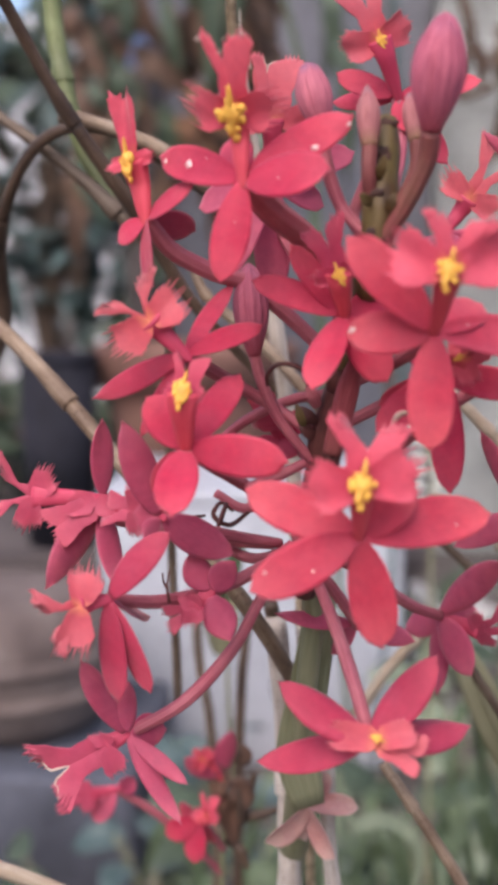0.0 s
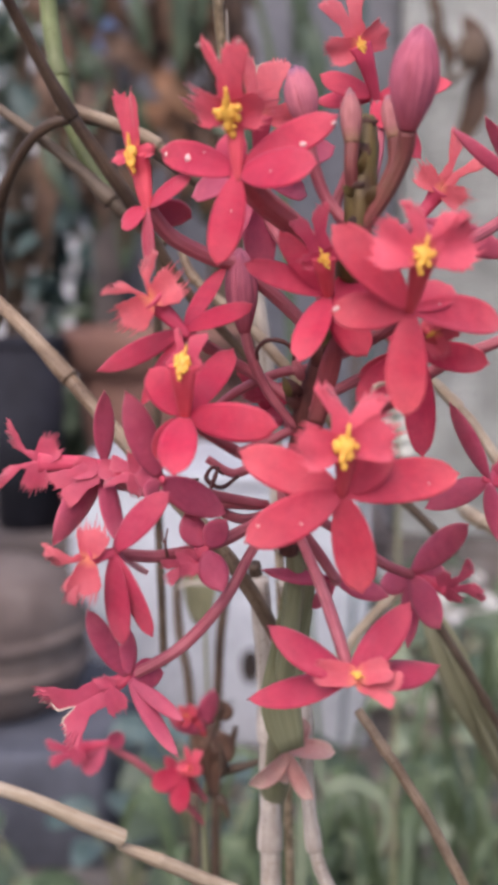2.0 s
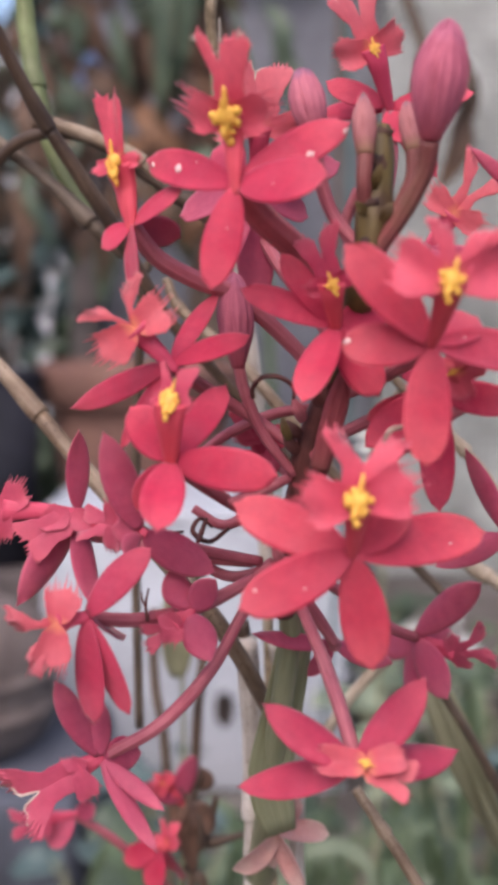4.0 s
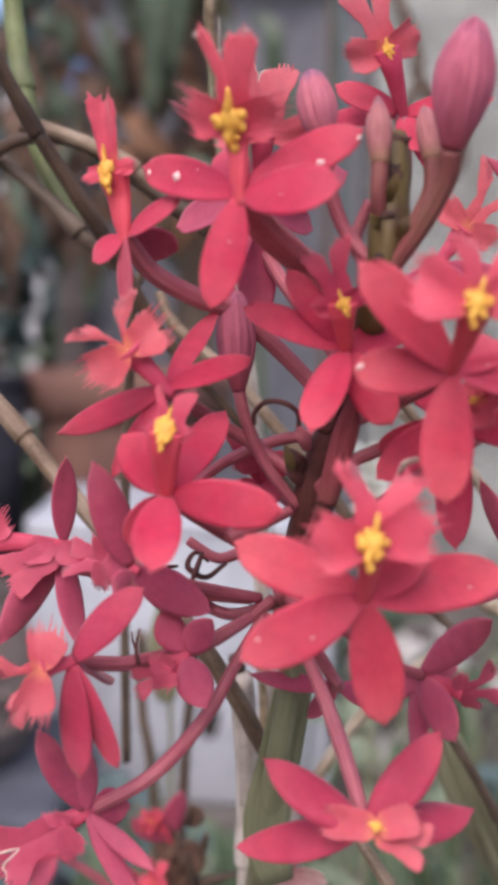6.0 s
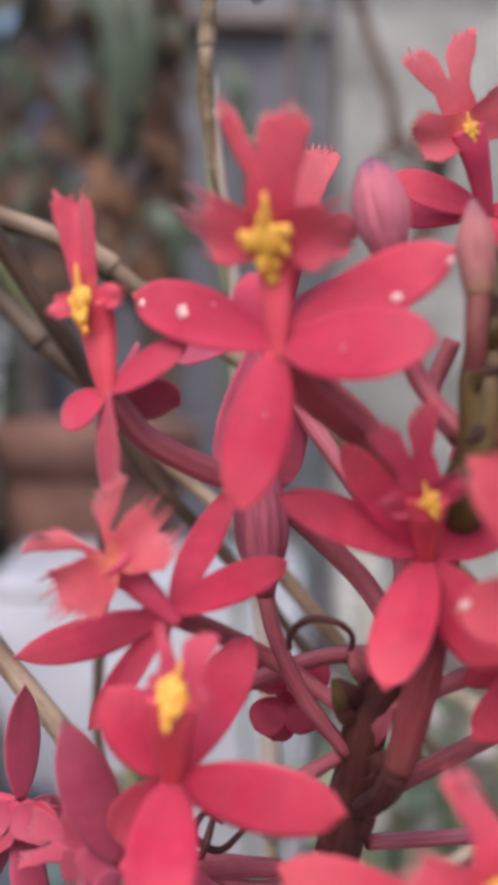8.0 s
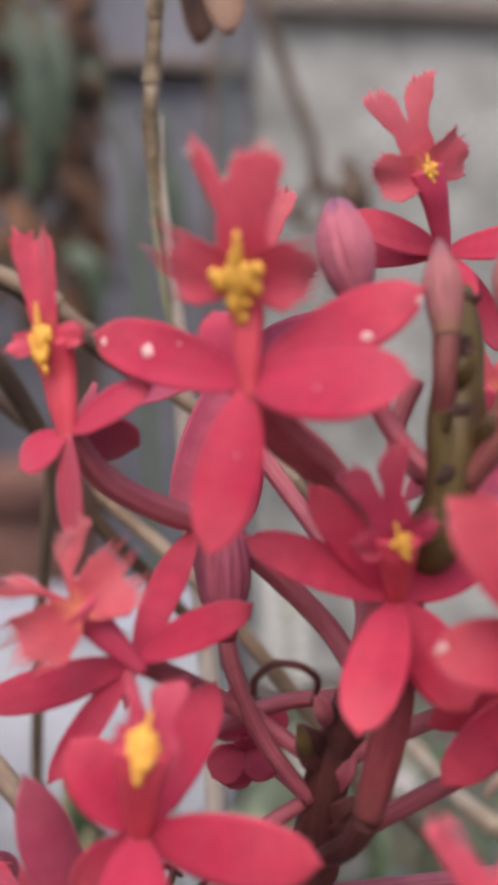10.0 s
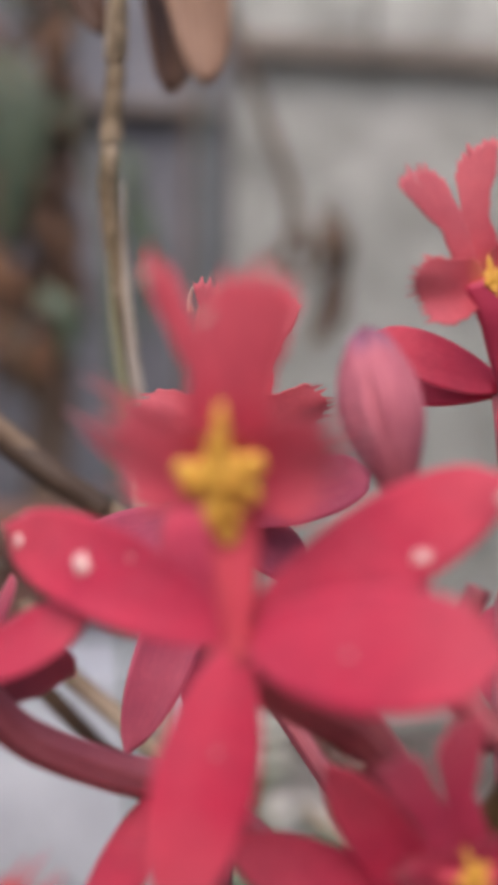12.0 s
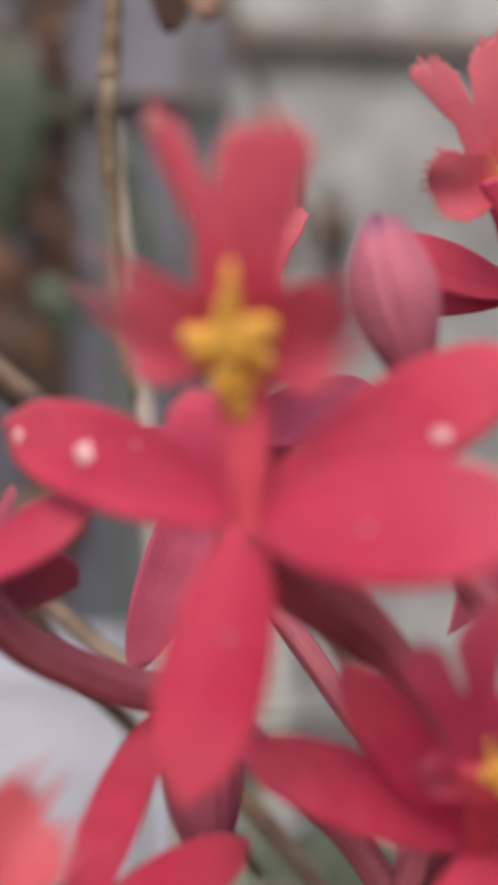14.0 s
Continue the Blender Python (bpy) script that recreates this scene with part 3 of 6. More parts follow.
def box_mesh(low, high, bevel=0.004):
    bm = bmesh.new()
    bmesh.ops.create_cube(bm, size=1.0)
    low, high = Vector(low), Vector(high)
    for v in bm.verts:
        v.co = Vector([low[i] + (v.co[i] + 0.5) * (high[i] - low[i]) for i in range(3)])
    if bevel:
        bmesh.ops.bevel(bm, geom=bm.edges[:], offset=bevel, segments=2, affect="EDGES", profile=0.6)
    return bm


def stone(at, size, seed):
    """A rounded pale stone lying on the ground."""
    rnd = random.Random(seed)
    bm = bmesh.new()
    a = rnd.uniform(0, 3.1)
    bump_ball(bm, at, (Vector((math.cos(a), math.sin(a), 0)) * size, Vector((-math.sin(a), math.cos(a), 0)) * size * 0.7, Vector((0, 0, size * 0.55))), 2)
    for v in bm.verts:
        v.co += Vector((1, 1, 1)) * (size * 0.25 * noise.noise(v.co * 25 + Vector((seed, 0, 0))))
    return tagged(part("stone", bm, PEBBLE, at=at), "rounded pale grey stone lying on damp ground", "stone", "stones by the wall")


def cane_parts(points, radius, nodes, mat, parent, flare=0.22):
    """A jointed cane: one tube for each length between two joints, each flaring a little where the next one begins."""
    line = smooth_line(points, 10)
    cuts = [0.0, *nodes, 1.0]
    m = len(line) - 1
    rad = list(radius)
    rnd = random.Random(len(points) * 7 + int(abs(points[0][0]) * 1e4))

    def at(f):
        k = min(int(f * m), m - 1)
        return line[k].lerp(line[k + 1], f * m - k)

    def width(f):
        k = min(int(f * (len(rad) - 1)), len(rad) - 2)
        return rad[k] + (rad[k + 1] - rad[k]) * (f * (len(rad) - 1) - k)
    for a, b in zip(cuts, cuts[1:]):
        n = max(5, int((b - a) * 24))
        fs = [a + (b - a) * k / n for k in range(n + 1)]
        if b < 1.0:
            fs = fs[:-1] + [b - (b - a) * 0.03, b + 0.002]
        pts = [at(min(f, 1.0)) + Vector((rnd.uniform(-1, 1), rnd.uniform(-1, 1), rnd.uniform(-1, 1))) * width(min(f, 1.0)) * 0.05 for f in fs]
        rs = [width(min(f, 1.0)) * (0.94 if k == 0 and a > 0 else 1.0) * rnd.uniform(0.97, 1.03) for k, f in enumerate(fs)]
        if b < 1.0:
            rs[-1] *= 1 + flare
            rs[-2] *= 1 + flare * 0.8
        part("internode" if b < 1.0 else "stalk", tube(pts, rs, 14, 3), mat, parent)


def blemish(bloom, k, s, u, size, seed=0):
    """A flat, ragged pale scar on the face of a bloom's k-th tepal."""
    rnd = random.Random(seed)
    put = PUTS[bloom, k]
    c, n = put(s, u)
    d = (put(s + 0.02, u)[0] - c).normalized()
    x = d.cross(n).normalized()
    n = x.cross(d)
    bm = bmesh.new()
    ring = []
    for j in range(12):
        a = 2 * math.pi * j / 12
        r = size * rnd.uniform(0.50, 1.55)
        ring.append(bm.verts.new(c + d * (r * math.cos(a) * 1.3) + x * (r * math.sin(a)) + n * 0.00018))
    top = bm.verts.new(c + n * 0.00021)
    low = [bm.verts.new(v.co - n * 0.0002) for v in ring]
    for j in range(12):
        k2 = (j + 1) % 12
        bm.faces.new((ring[j], ring[k2], top))
        bm.faces.new((low[j], low[k2], ring[k2], ring[j]))
    bmesh.ops.recalc_face_normals(bm, faces=bm.faces)
    part("blemish", bm, SPECK, bloom, at=c)

# ---- the orchid in bloom ----
ORCHID = thing("orchid_plant", (0.0050, 0.2150, 0.0), "red crucifix orchid in full bloom, tall stem rising from the ground", "orchid")

# ---- the flower head, bloom by bloom ----
# crown bloom at the upper side
CROWN_BLOOM = flower((-0.0007, 0.1585, 0.5982), facing=(-0.3, -0.92, 0.25), tepals=[(157.9, -21.0, 17.5, 5.1), (-100.9, -4.5, 12.8, 5.1), (35.5, -11.1, 15.8, 5.1), (-2.2, 18.6, 13.1, 6.1), (120.5, -31.0, 11.0, 5.0)],
       column=(92.1, 21.6, 8.4), lip=(85.8, 40.6, 9.4, 6.8, (-0.28, -0.92, 0.2)),
       pedicel=[(-0.0007, 0.1592, 0.5983), (0.0027, 0.1662, 0.5947), (0.0078, 0.1728, 0.5907), (0.0126, 0.1765, 0.5845), (0.0138, 0.1765, 0.5783), (0.0120, 0.1765, 0.5734)],
       label="fully open coral red orchid bloom with bright yellow throat", fork=((-0.24, -0.44), (-0.10, 0.35), 0.80, 0.40, -0.13), stout=1.0, sweep=(0.5, 0.55), spread=(88, 92, 1.22, 1.0), fray=1.0, callus=1.14, thick=0.0016, comb=1.7, stem=PEDICEL_ROSE)
# bloom behind it
BACK_BLOOM = flower((0.0015, 0.1916, 0.6016), facing=(0.1, -0.94, 0.31), tepals=[(20.0, -11.5, 14.3, 5.2), (-113.2, 1.7, 18.3, 4.6), (-87.2, -24.0, 18.0, 6.0), (-172.8, -35.0, 13.5, 5.4), (-17.1, -28.8, 10.1, 5)],
       column=(88.3, 49.8, 9.1), lip=(84.0, 18.9, 9.8, 7.6),
       pedicel=[(0.0015, 0.1925, 0.6016), (0.0027, 0.1935, 0.5941), (0.0088, 0.1869, 0.5845), (0.0128, 0.1812, 0.5781), (0.0115, 0.1775, 0.5720)],
       label="half hidden crimson bloom with dried white lip edge", callus=0, dried=0.5, fork=((-0.16, -0.40), (-0.12, 0.42), 0.86, 0.5, -0.14), spread=(104, 88, 1.08, 1.0), fan=0.6, fray=0.8, sweep=(0.1, 0.1), mats=(ROSE, ROSE, LIP_PALE, LIP_BACK))
# large front bloom
FRONT_BLOOM = flower((0.0137, 0.1477, 0.5547), facing=(0.05, -0.93, 0.36), tepals=[(154.1, -14.5, 15.4, 6.2), (-153.2, 3.2, 14.4, 6.3), (-76.7, -25.3, 14.3, 6.0), (11.5, -14.0, 17.6, 6.6), (42.4, 1.1, 9.1, 5.6)],
       column=(90.1, 55.0, 8.4), lip=(80.8, 14.0, 7.8, 8.4),
       pedicel=[(0.0138, 0.1487, 0.5546), (0.0125, 0.1621, 0.5498), (0.0098, 0.1740, 0.5472), (0.0068, 0.1812, 0.5464)],
       label="largest open orange red bloom facing outward with yellow throat", fork=((-0.30, -0.66), (0.14, 0.62), 0.74, 0.56), spread=(104, 68), mats=(CORAL, ROSE, LIP, LIP_BACK), callus=1.05, sweep=(0.1, 0.3), fray=1.3)
# right upper bloom
RIGHT_BLOOM = flower((0.0229, 0.1512, 0.5792), facing=(0.0, -0.94, 0.34), tepals=[(137.7, 22.6, 15.4, 6.4), (179.5, -2.6, 10.3, 5.6), (-91.9, -13.9, 14.0, 6.0), (2.4, -25.2, 14.8, 6.3), (40.5, -28.4, 9.6, 5.2)],
       column=(78.1, 69.6, 11.2), lip=(77.2, 20.4, 6.1, 8.4),
       pedicel=[(0.0231, 0.1526, 0.5792), (0.0218, 0.1647, 0.5763), (0.0183, 0.1731, 0.5733), (0.0139, 0.1737, 0.5713)],
       label="open coral red bloom with blurred yellow throat", mats=(CORAL, ROSE, LIP, LIP_BACK), callus=1.15, spread=(88, 66), sweep=(0.15, 0.25), fork=((-0.16, -0.70), (0.10, 0.74), 0.62, 0.62))
# left middle bloom
flower((-0.0085, 0.1592, 0.5638), facing=(-0.1, -0.97, 0.2), tepals=[(-86.8, 50.1, 12.8, 5.6), (-7.3, 12.8, 13.8, 5.8), (64.4, -36.0, 15.1, 4.6), (129.4, 0.2, 8.5, 5.6), (-131.7, -34.8, 9.6, 4.6)],
       column=(84.9, 37.2, 8.5), lip=(79.9, -16.3, 5.6, 3.2),
       pedicel=[(-0.0087, 0.1611, 0.5636), (-0.0046, 0.1719, 0.5587), (-0.0001, 0.1781, 0.5548), (0.0049, 0.1794, 0.5524)],
       label="open crimson bloom with knobbly yellow throat", mats=(RED, ROSE, ROSE_RED, LIP_BACK), callus=1.3, stout=1.2, slim=0.8)
# bloom behind the right one
flower((0.0123, 0.1643, 0.5810), facing=(-0.21, -0.93, 0.31), tepals=[(161.2, 9.6, 13.0, 4.2), (130.1, 19.4, 11.4, 3.6), (-104.6, 26.7, 12.0, 5.2), (-55.4, -5.7, 10.2, 5.4), (37.5, -22.6, 10.2, 5)],
       column=(88.8, 54.3, 6.6), lip=(112.6, 29.4, 7.2, 4.0),
       pedicel=[(0.0124, 0.1662, 0.5810), (0.0129, 0.1728, 0.5773), (0.0131, 0.1756, 0.5730)],
       label="partly covered crimson bloom with narrow drooping tepals", mats=(RED, ROSE, ROSE_RED, LIP_BACK), callus=0.62, fan=0.6)
# far left upper bloom in profile
flower((-0.0149, 0.1705, 0.5942), facing=(-0.81, -0.51, 0.3), tepals=[(-66.5, -10.1, 9.7, 4.6), (-127.6, 19.9, 4.8, 3.8), (33.4, -8.3, 8.7, 4.0), (154.9, -69.1, 8.6, 4.8), (142.6, -28.2, 11.3, 3)],
       column=(96.1, 26.0, 7.8), lip=(96.2, 21.2, 10.2, 4.4, (-0.45, -0.85, 0.2)),
       pedicel=[(-0.0149, 0.1715, 0.5941), (-0.0115, 0.1742, 0.5898), (-0.0060, 0.1770, 0.5868), (-0.0004, 0.1791, 0.5846), (0.0082, 0.1797, 0.5769), (0.0115, 0.1775, 0.5724)],
       label="orchid bloom seen in profile with upright red lip", strap=(2.3, 3.6), stout=1.25, fan=0.5, mats=(RED, ROSE, LIP, LIP_BACK), callus=0.95, slim=0.6, thick=0.0011)
# left bloom with spread lip
flower((-0.0091, 0.1650, 0.5758), facing=(-0.46, -0.87, 0.2), tepals=[(-162.6, -13.7, 20.8, 3.8), (40.9, -42.1, 11.6, 3.8), (-128.9, -16.2, 14.5, 3.0), (96.1, -45.0, 17.0, 3.4), (-151.5, -52.8, 12.7, 4)],
       column=(131.8, 36.2, 6.5), lip=(127.8, 26.2, 5.2, 6.9, (-0.1, -0.95, 0.15)),
       pedicel=[(-0.0092, 0.1660, 0.5757), (-0.0043, 0.1755, 0.5716), (0.0019, 0.1794, 0.5675), (0.0077, 0.1775, 0.5638)],
       label="pale coral bloom with widely fringed lip", mats=(RED, ROSE, LIP_PALE, LIP_PALE), callus=0, fork=((-0.26, -0.96), (0.24, 0.94), 0.30, 0.50), spread=(94, 95, 1.14, 1.06), fan=0.78, fray=1.5, sweep=(0.1, 0.1))
# outer left purple bloom
flower((-0.0239, 0.1822, 0.5531), facing=(-0.54, 0.81, 0.22), tepals=[(89.0, 12.2, 11.9, 4.0), (-49.7, -10.3, 15.5, 5.8), (-84.5, -38.7, 13.8, 4.2), (-141.0, 17.8, 9.8, 4.4), (-88.7, 44.0, 11.0, 4)],
       column=(-14.4, 45.8, 11.7), lip=(2.0, 44.2, 6.1, 6.4, (-0.2, -0.95, 0.15)),
       pedicel=[(-0.0241, 0.1831, 0.5529), (-0.0196, 0.1831, 0.5491), (-0.0113, 0.1850, 0.5468), (0.0020, 0.1850, 0.5456)],
       label="magenta bloom turned away showing its back", mats=(RED, ROSE, LIP_ROSE, LIP_ROSE), callus=0, fork=((-0.26, -0.96), (0.24, 0.94), 0.30, 0.50), spread=(94, 124), fan=0.72, fray=1.3)
# inner left purple bloom
flower((-0.0133, 0.1681, 0.5530), facing=(-0.55, 0.82, 0.16), tepals=[(68.1, 7.7, 14.6, 5.2), (-150.9, -15.2, 11.9, 5.4), (4.4, 34.5, 3.6, 4.0), (-24.1, -30.8, 4.7, 3.2)],
       column=(-23.0, 73.1, 4.3), lip=(-8.3, 60.6, 6.2, 4.2, (-0.3, -0.9, 0.1)),
       pedicel=[(-0.0134, 0.1690, 0.5528), (-0.0079, 0.1737, 0.5500), (-0.0027, 0.1794, 0.5477), (0.0030, 0.1831, 0.5460)],
       label="deep magenta bloom turned away with hooked tips", mats=(RED, ROSE, LIP_ROSE, LIP_ROSE), callus=0)
# lower left bloom with orange lip
flower((-0.0197, 0.1605, 0.5432), facing=(-0.53, -0.85, 0.0), tepals=[(52.9, -18.0, 12.1, 4.8), (-83.4, 3.2, 13.8, 4.6), (-65.6, -7.1, 13.4, 3.8), (-123.5, -60.3, 14.9, 4.0)],
       column=(-163.9, 55.2, 3.7), lip=(-146.5, 39.1, 5.2, 7.6, (-0.25, -0.95, 0.0)),
       pedicel=[(-0.0202, 0.1634, 0.5424), (-0.0133, 0.1701, 0.5404), (-0.0056, 0.1767, 0.5407), (-0.0000, 0.1809, 0.5426), (0.0049, 0.1822, 0.5462)],
       label="crimson bloom with pale orange fringed lip", mats=(ROSE_RED, ROSE, LIP_PALE, LIP_PALE), callus=0, fork=((-0.22, -0.92), (0.20, 0.92), 0.30, 0.50), spread=(55, 130, 1.10, 0.93), fan=0.66, stout=0.8, fray=1.7)
# bottom left bloom
flower((-0.0189, 0.1685, 0.5212), facing=(-0.57, 0.79, -0.23), tepals=[(61.5, -5.5, 13.1, 3.9), (-124.3, -35.6, 11.1, 2.5), (-105.6, -22.1, 14.2, 3.0), (-176.6, 3.3, 5.7, 5.2), (97.2, -3.4, 7.1, 3.2)],
       column=(-20.5, 12.9, 3.6), lip=(-23.2, 26.6, 10.3, 6.0, (0.1, -0.95, 0.25)),
       pedicel=[(-0.0190, 0.1694, 0.5208), (-0.0106, 0.1701, 0.5256), (-0.0039, 0.1746, 0.5320), (0.0001, 0.1789, 0.5384), (0.0039, 0.1822, 0.5442)],
       label="magenta bloom nodding outward with brown edged lip", fork=((-0.08, -0.56), (0.06, 0.56), 0.76, 0.42), spread=(98, 109, 0.85, 0.45), fan=0.6, dried=0.9, mats=(RED, ROSE, LIP_ROSE, LIP_ROSE), callus=0)
# bottom right bloom
flower((0.0153, 0.1520, 0.5268), facing=(0.1, 0.56, -0.82), tepals=[(22.3, -15.0, 13.7, 5.4), (4.3, 31.6, 17.9, 5.4), (122.4, -8.7, 14.3, 5.4), (148.4, 23.1, 15.0, 6.2)],
       column=(-165.2, -34.2, 1.6), lip=(-160.9, 3.2, 6.3, 4.6, (0.1, -0.8, 0.5)),
       pedicel=[(0.0154, 0.1535, 0.5265), (0.0135, 0.1603, 0.5318), (0.0114, 0.1690, 0.5363), (0.0089, 0.1780, 0.5405), (0.0068, 0.1822, 0.5442)],
       label="rose red bloom nodding downward seen from its back", mats=(ROSE_RED, ROSE_RED, LIP_PALE, LIP_PALE), callus=0.45, stout=0.7, fork=((-0.02, -0.46), (0.03, 0.40), 0.80, 0.55), spread=(38, 165, 1.2, 1.7), sweep=(0.1, 0.1), fan=0.85, fray=0.7)
# right purple bloom
flower((0.0303, 0.2151, 0.5260), facing=(0.55, 0.83, -0.11), tepals=[(139.2, -14.4, 18.6, 5.6), (-133.8, -11.9, 12.3, 6.4), (-30.9, 4.8, 7.4, 5.4), (-89.9, 6.3, 14.4, 4.4), (167.5, 69.6, 9.2, 4)],
       column=(-168.2, 5.8, 7.9), lip=(155.6, 2.1, 6.5, 4.8, (0.3, -0.9, 0.1)),
       pedicel=[(0.0302, 0.2141, 0.5262), (0.0242, 0.2057, 0.5305), (0.0155, 0.1944, 0.5390), (0.0087, 0.1850, 0.5446)],
       label="magenta bloom turned away with veined back", mats=(RED, ROSE, LIP_ROSE, LIP_ROSE), callus=0, fork=((-0.12, -0.70), (0.10, 0.66), 0.42, 0.46), spread=(80, 88), fan=0.6)
# top bloom
flower((0.0202, 0.1812, 0.6114), facing=(0.0, -0.95, 0.31), tepals=[(149.3, -14.0, 9.8, 3.8), (10.2, 3.3, 11.8, 3.4), (-69.6, 4.0, 5.3, 4.2), (-44.0, -31.4, 12.0, 4.4), (155.7, -39.5, 13.4, 3)],
       column=(115.3, 39.5, 8.3), lip=(111.9, 27.4, 8.3, 6.2),
       pedicel=[(0.0203, 0.1822, 0.6116), (0.0205, 0.1794, 0.6038), (0.0186, 0.1681, 0.5962)],
       label="small coral bloom with notched lip", fork=((-0.04, -0.52), (0.06, 0.48), 0.70, 0.42), fan=0.74, mats=(RED, ROSE, LIP_PALE, LIP_BACK), callus=0.45, fray=0.7)
# right bloom seen from behind
flower((0.0296, 0.2085, 0.5931), facing=(0.16, 0.93, 0.33), tepals=[(-167.4, -22.7, 18.8, 5.6), (-163.1, 0.9, 16.2, 4.6), (-25.3, -56.1, 13.9, 3.6), (-59.4, -67.8, 13.0, 6.0), (-134.2, -66.2, 14.0, 6.4)],
       column=(128.9, 17.3, 7.0), lip=(128.8, 18.4, 9.6, 7.4, (0.0, -0.95, 0.2)),
       pedicel=[(0.0295, 0.2076, 0.5931), (0.0243, 0.1925, 0.5892), (0.0182, 0.1737, 0.5853)],
       label="magenta bloom with pale coral lip", mats=(RED, ROSE, LIP_PALE, LIP_PALE), callus=0, fray=1.5, fork=((-0.14, -0.52), (0.16, 0.50), 0.5, 0.34), fan=0.6)
# bloom under the right one
flower((0.0256, 0.1662, 0.5728), facing=(0.22, -0.92, 0.32), tepals=[(-23.6, 33.8, 10.6, 4.6), (-86.2, -17.0, 15.8, 5.0), (-165.1, -50.3, 11.0, 3.0), (-143.2, -10.7, 11.3, 4.8), (114.1, -37.4, 7.9, 4)],
       column=(43.4, 84.3, 6.4), lip=(18.9, 46.7, 4.2, 4.0),
       pedicel=[(0.0257, 0.1671, 0.5727), (0.0210, 0.1737, 0.5695), (0.0140, 0.1765, 0.5657), (0.0095, 0.1775, 0.5629)],
       label="crimson bloom mostly hidden beneath another", callus=0.6)
# right edge bloom
flower((0.0407, 0.1897, 0.5491), facing=(0.44, 0.87, 0.22), tepals=[(69.7, -6.3, 15.2, 3.4), (-25.7, -10.5, 11.8, 4.6), (-99.6, -7.7, 10.1, 3.2), (165.6, 61.5, 8.7, 4.4)],
       column=(-157.7, 36.0, 3.9), lip=(152.6, 16.6, 4.3, 5.0, (0.2, -0.9, 0.2)),
       pedicel=[(0.0409, 0.1906, 0.5489), (0.0328, 0.1944, 0.5457), (0.0226, 0.1906, 0.5465), (0.0106, 0.1831, 0.5489)],
       label="magenta bloom turned away at the side", mats=(RED, ROSE, LIP_ROSE, LIP_ROSE), callus=0)
# upper right edge bloom
flower((0.0479, 0.1991, 0.5978), facing=(0.38, 0.89, 0.25), tepals=[(43.0, -4.6, 16.6, 2.6), (67.2, -16.2, 15.2, 3.2), (-100.3, -36.5, 11.7, 4.4), (159.1, -8.6, 8.1, 4.4)],
       column=(114.7, 66.1, 7.1), lip=(153.0, 27.2, 5.7, 5.0, (0.2, -0.9, 0.2)),
       pedicel=[(0.0481, 0.2000, 0.5979), (0.0427, 0.1944, 0.5928), (0.0329, 0.1850, 0.5880), (0.0190, 0.1718, 0.5845)],
       label="rose bloom with long narrow tepals", mats=(RED, ROSE, LIP_ROSE, LIP_ROSE), callus=0)
# inner low bloom
flower((-0.0066, 0.1700, 0.5417), facing=(-0.44, 0.89, -0.11), tepals=[(66.8, 16.2, 5.9, 4.6), (-103.5, -19.3, 6.9, 5.0), (131.8, 0.9, 5.2, 4.6), (-78.0, 60.5, 8.3, 4.0)],
       column=(-37.6, 6.9, 3.3), lip=(-22.3, 20.2, 4.4, 4.0, (-0.2, -0.95, 0.0)),
       pedicel=[(-0.0066, 0.1709, 0.5415), (-0.0028, 0.1756, 0.5423), (0.0030, 0.1831, 0.5441)],
       label="small magenta bloom behind the flower stalks", mats=(RED, ROSE, LIP_ROSE, LIP_ROSE), callus=0, fork=((0.0, -0.50), (0.06, 0.46), 0.6, 0.5), spread=(70, 96, 0.8, 0.9), fray=1.7)
# low right tepals
flower((0.0149, 0.1944, 0.5303), facing=(0.11, 0.89, -0.44), tepals=[(-1.8, -24.8, 13.8, 3.0), (-171.2, 38.7, 11.5, 4.0), (-41.9, 47.9, 9.0, 3.0)],
       pedicel=[(0.0149, 0.1935, 0.5306), (0.0107, 0.1888, 0.5379), (0.0068, 0.1831, 0.5440)],
       label="magenta bloom fading behind the front one")
# small fringed lip beside the outer left bloom
flower((-0.0241, 0.1812, 0.5520), facing=(-0.22, -0.97, 0.11), tepals=[(10.9, 29.3, 5.8, 3.6)],
       column=(73.6, 77.4, 2.0), lip=(-148.4, 14.2, 8.4, 5.2, (-0.1, -0.95, 0.3)),
       pedicel=[(-0.0243, 0.1822, 0.5519), (-0.0189, 0.1831, 0.5490), (-0.0115, 0.1850, 0.5465), (0.0020, 0.1850, 0.5454)],
       label="magenta bloom with a drooping fringed lip", mats=(RED, ROSE, LIP_ROSE, LIP_ROSE), callus=0, fork=((0.02, -0.42), (0.0, 0.40), 0.8, 0.5), spread=(146, 34))
# stem, buds and withered bits of the flower head
part("stem", tube([(0.0179, 0.1681, 0.6064), (0.0174, 0.1653, 0.6001), (0.0167, 0.1634, 0.5926), (0.0161, 0.1648, 0.5870), (0.0146, 0.1712, 0.5806)], [0.0014, 0.0018, 0.0020, 0.0020, 0.0015], 12, 8, nodes=(0.15, 0.4, 0.72), swell=0.3), RACHIS, ORCHID, "olive flower stem blotched with dark scars")
part("stem", tube([(0.0147, 0.1690, 0.5815), (0.0140, 0.1737, 0.5753), (0.0120, 0.1765, 0.5700), (0.0098, 0.1784, 0.5637), (0.0085, 0.1812, 0.5540), (0.0070, 0.1850, 0.5437), (0.0066, 0.1888, 0.5369)], [0.0017, 0.0018, 0.0018, 0.0019, 0.0019, 0.0018], 12, 8, nodes=(0.3, 0.45, 0.6, 0.75), swell=0.25), STEM_DARK, ORCHID, "dark red brown stem thick with old flower scars")
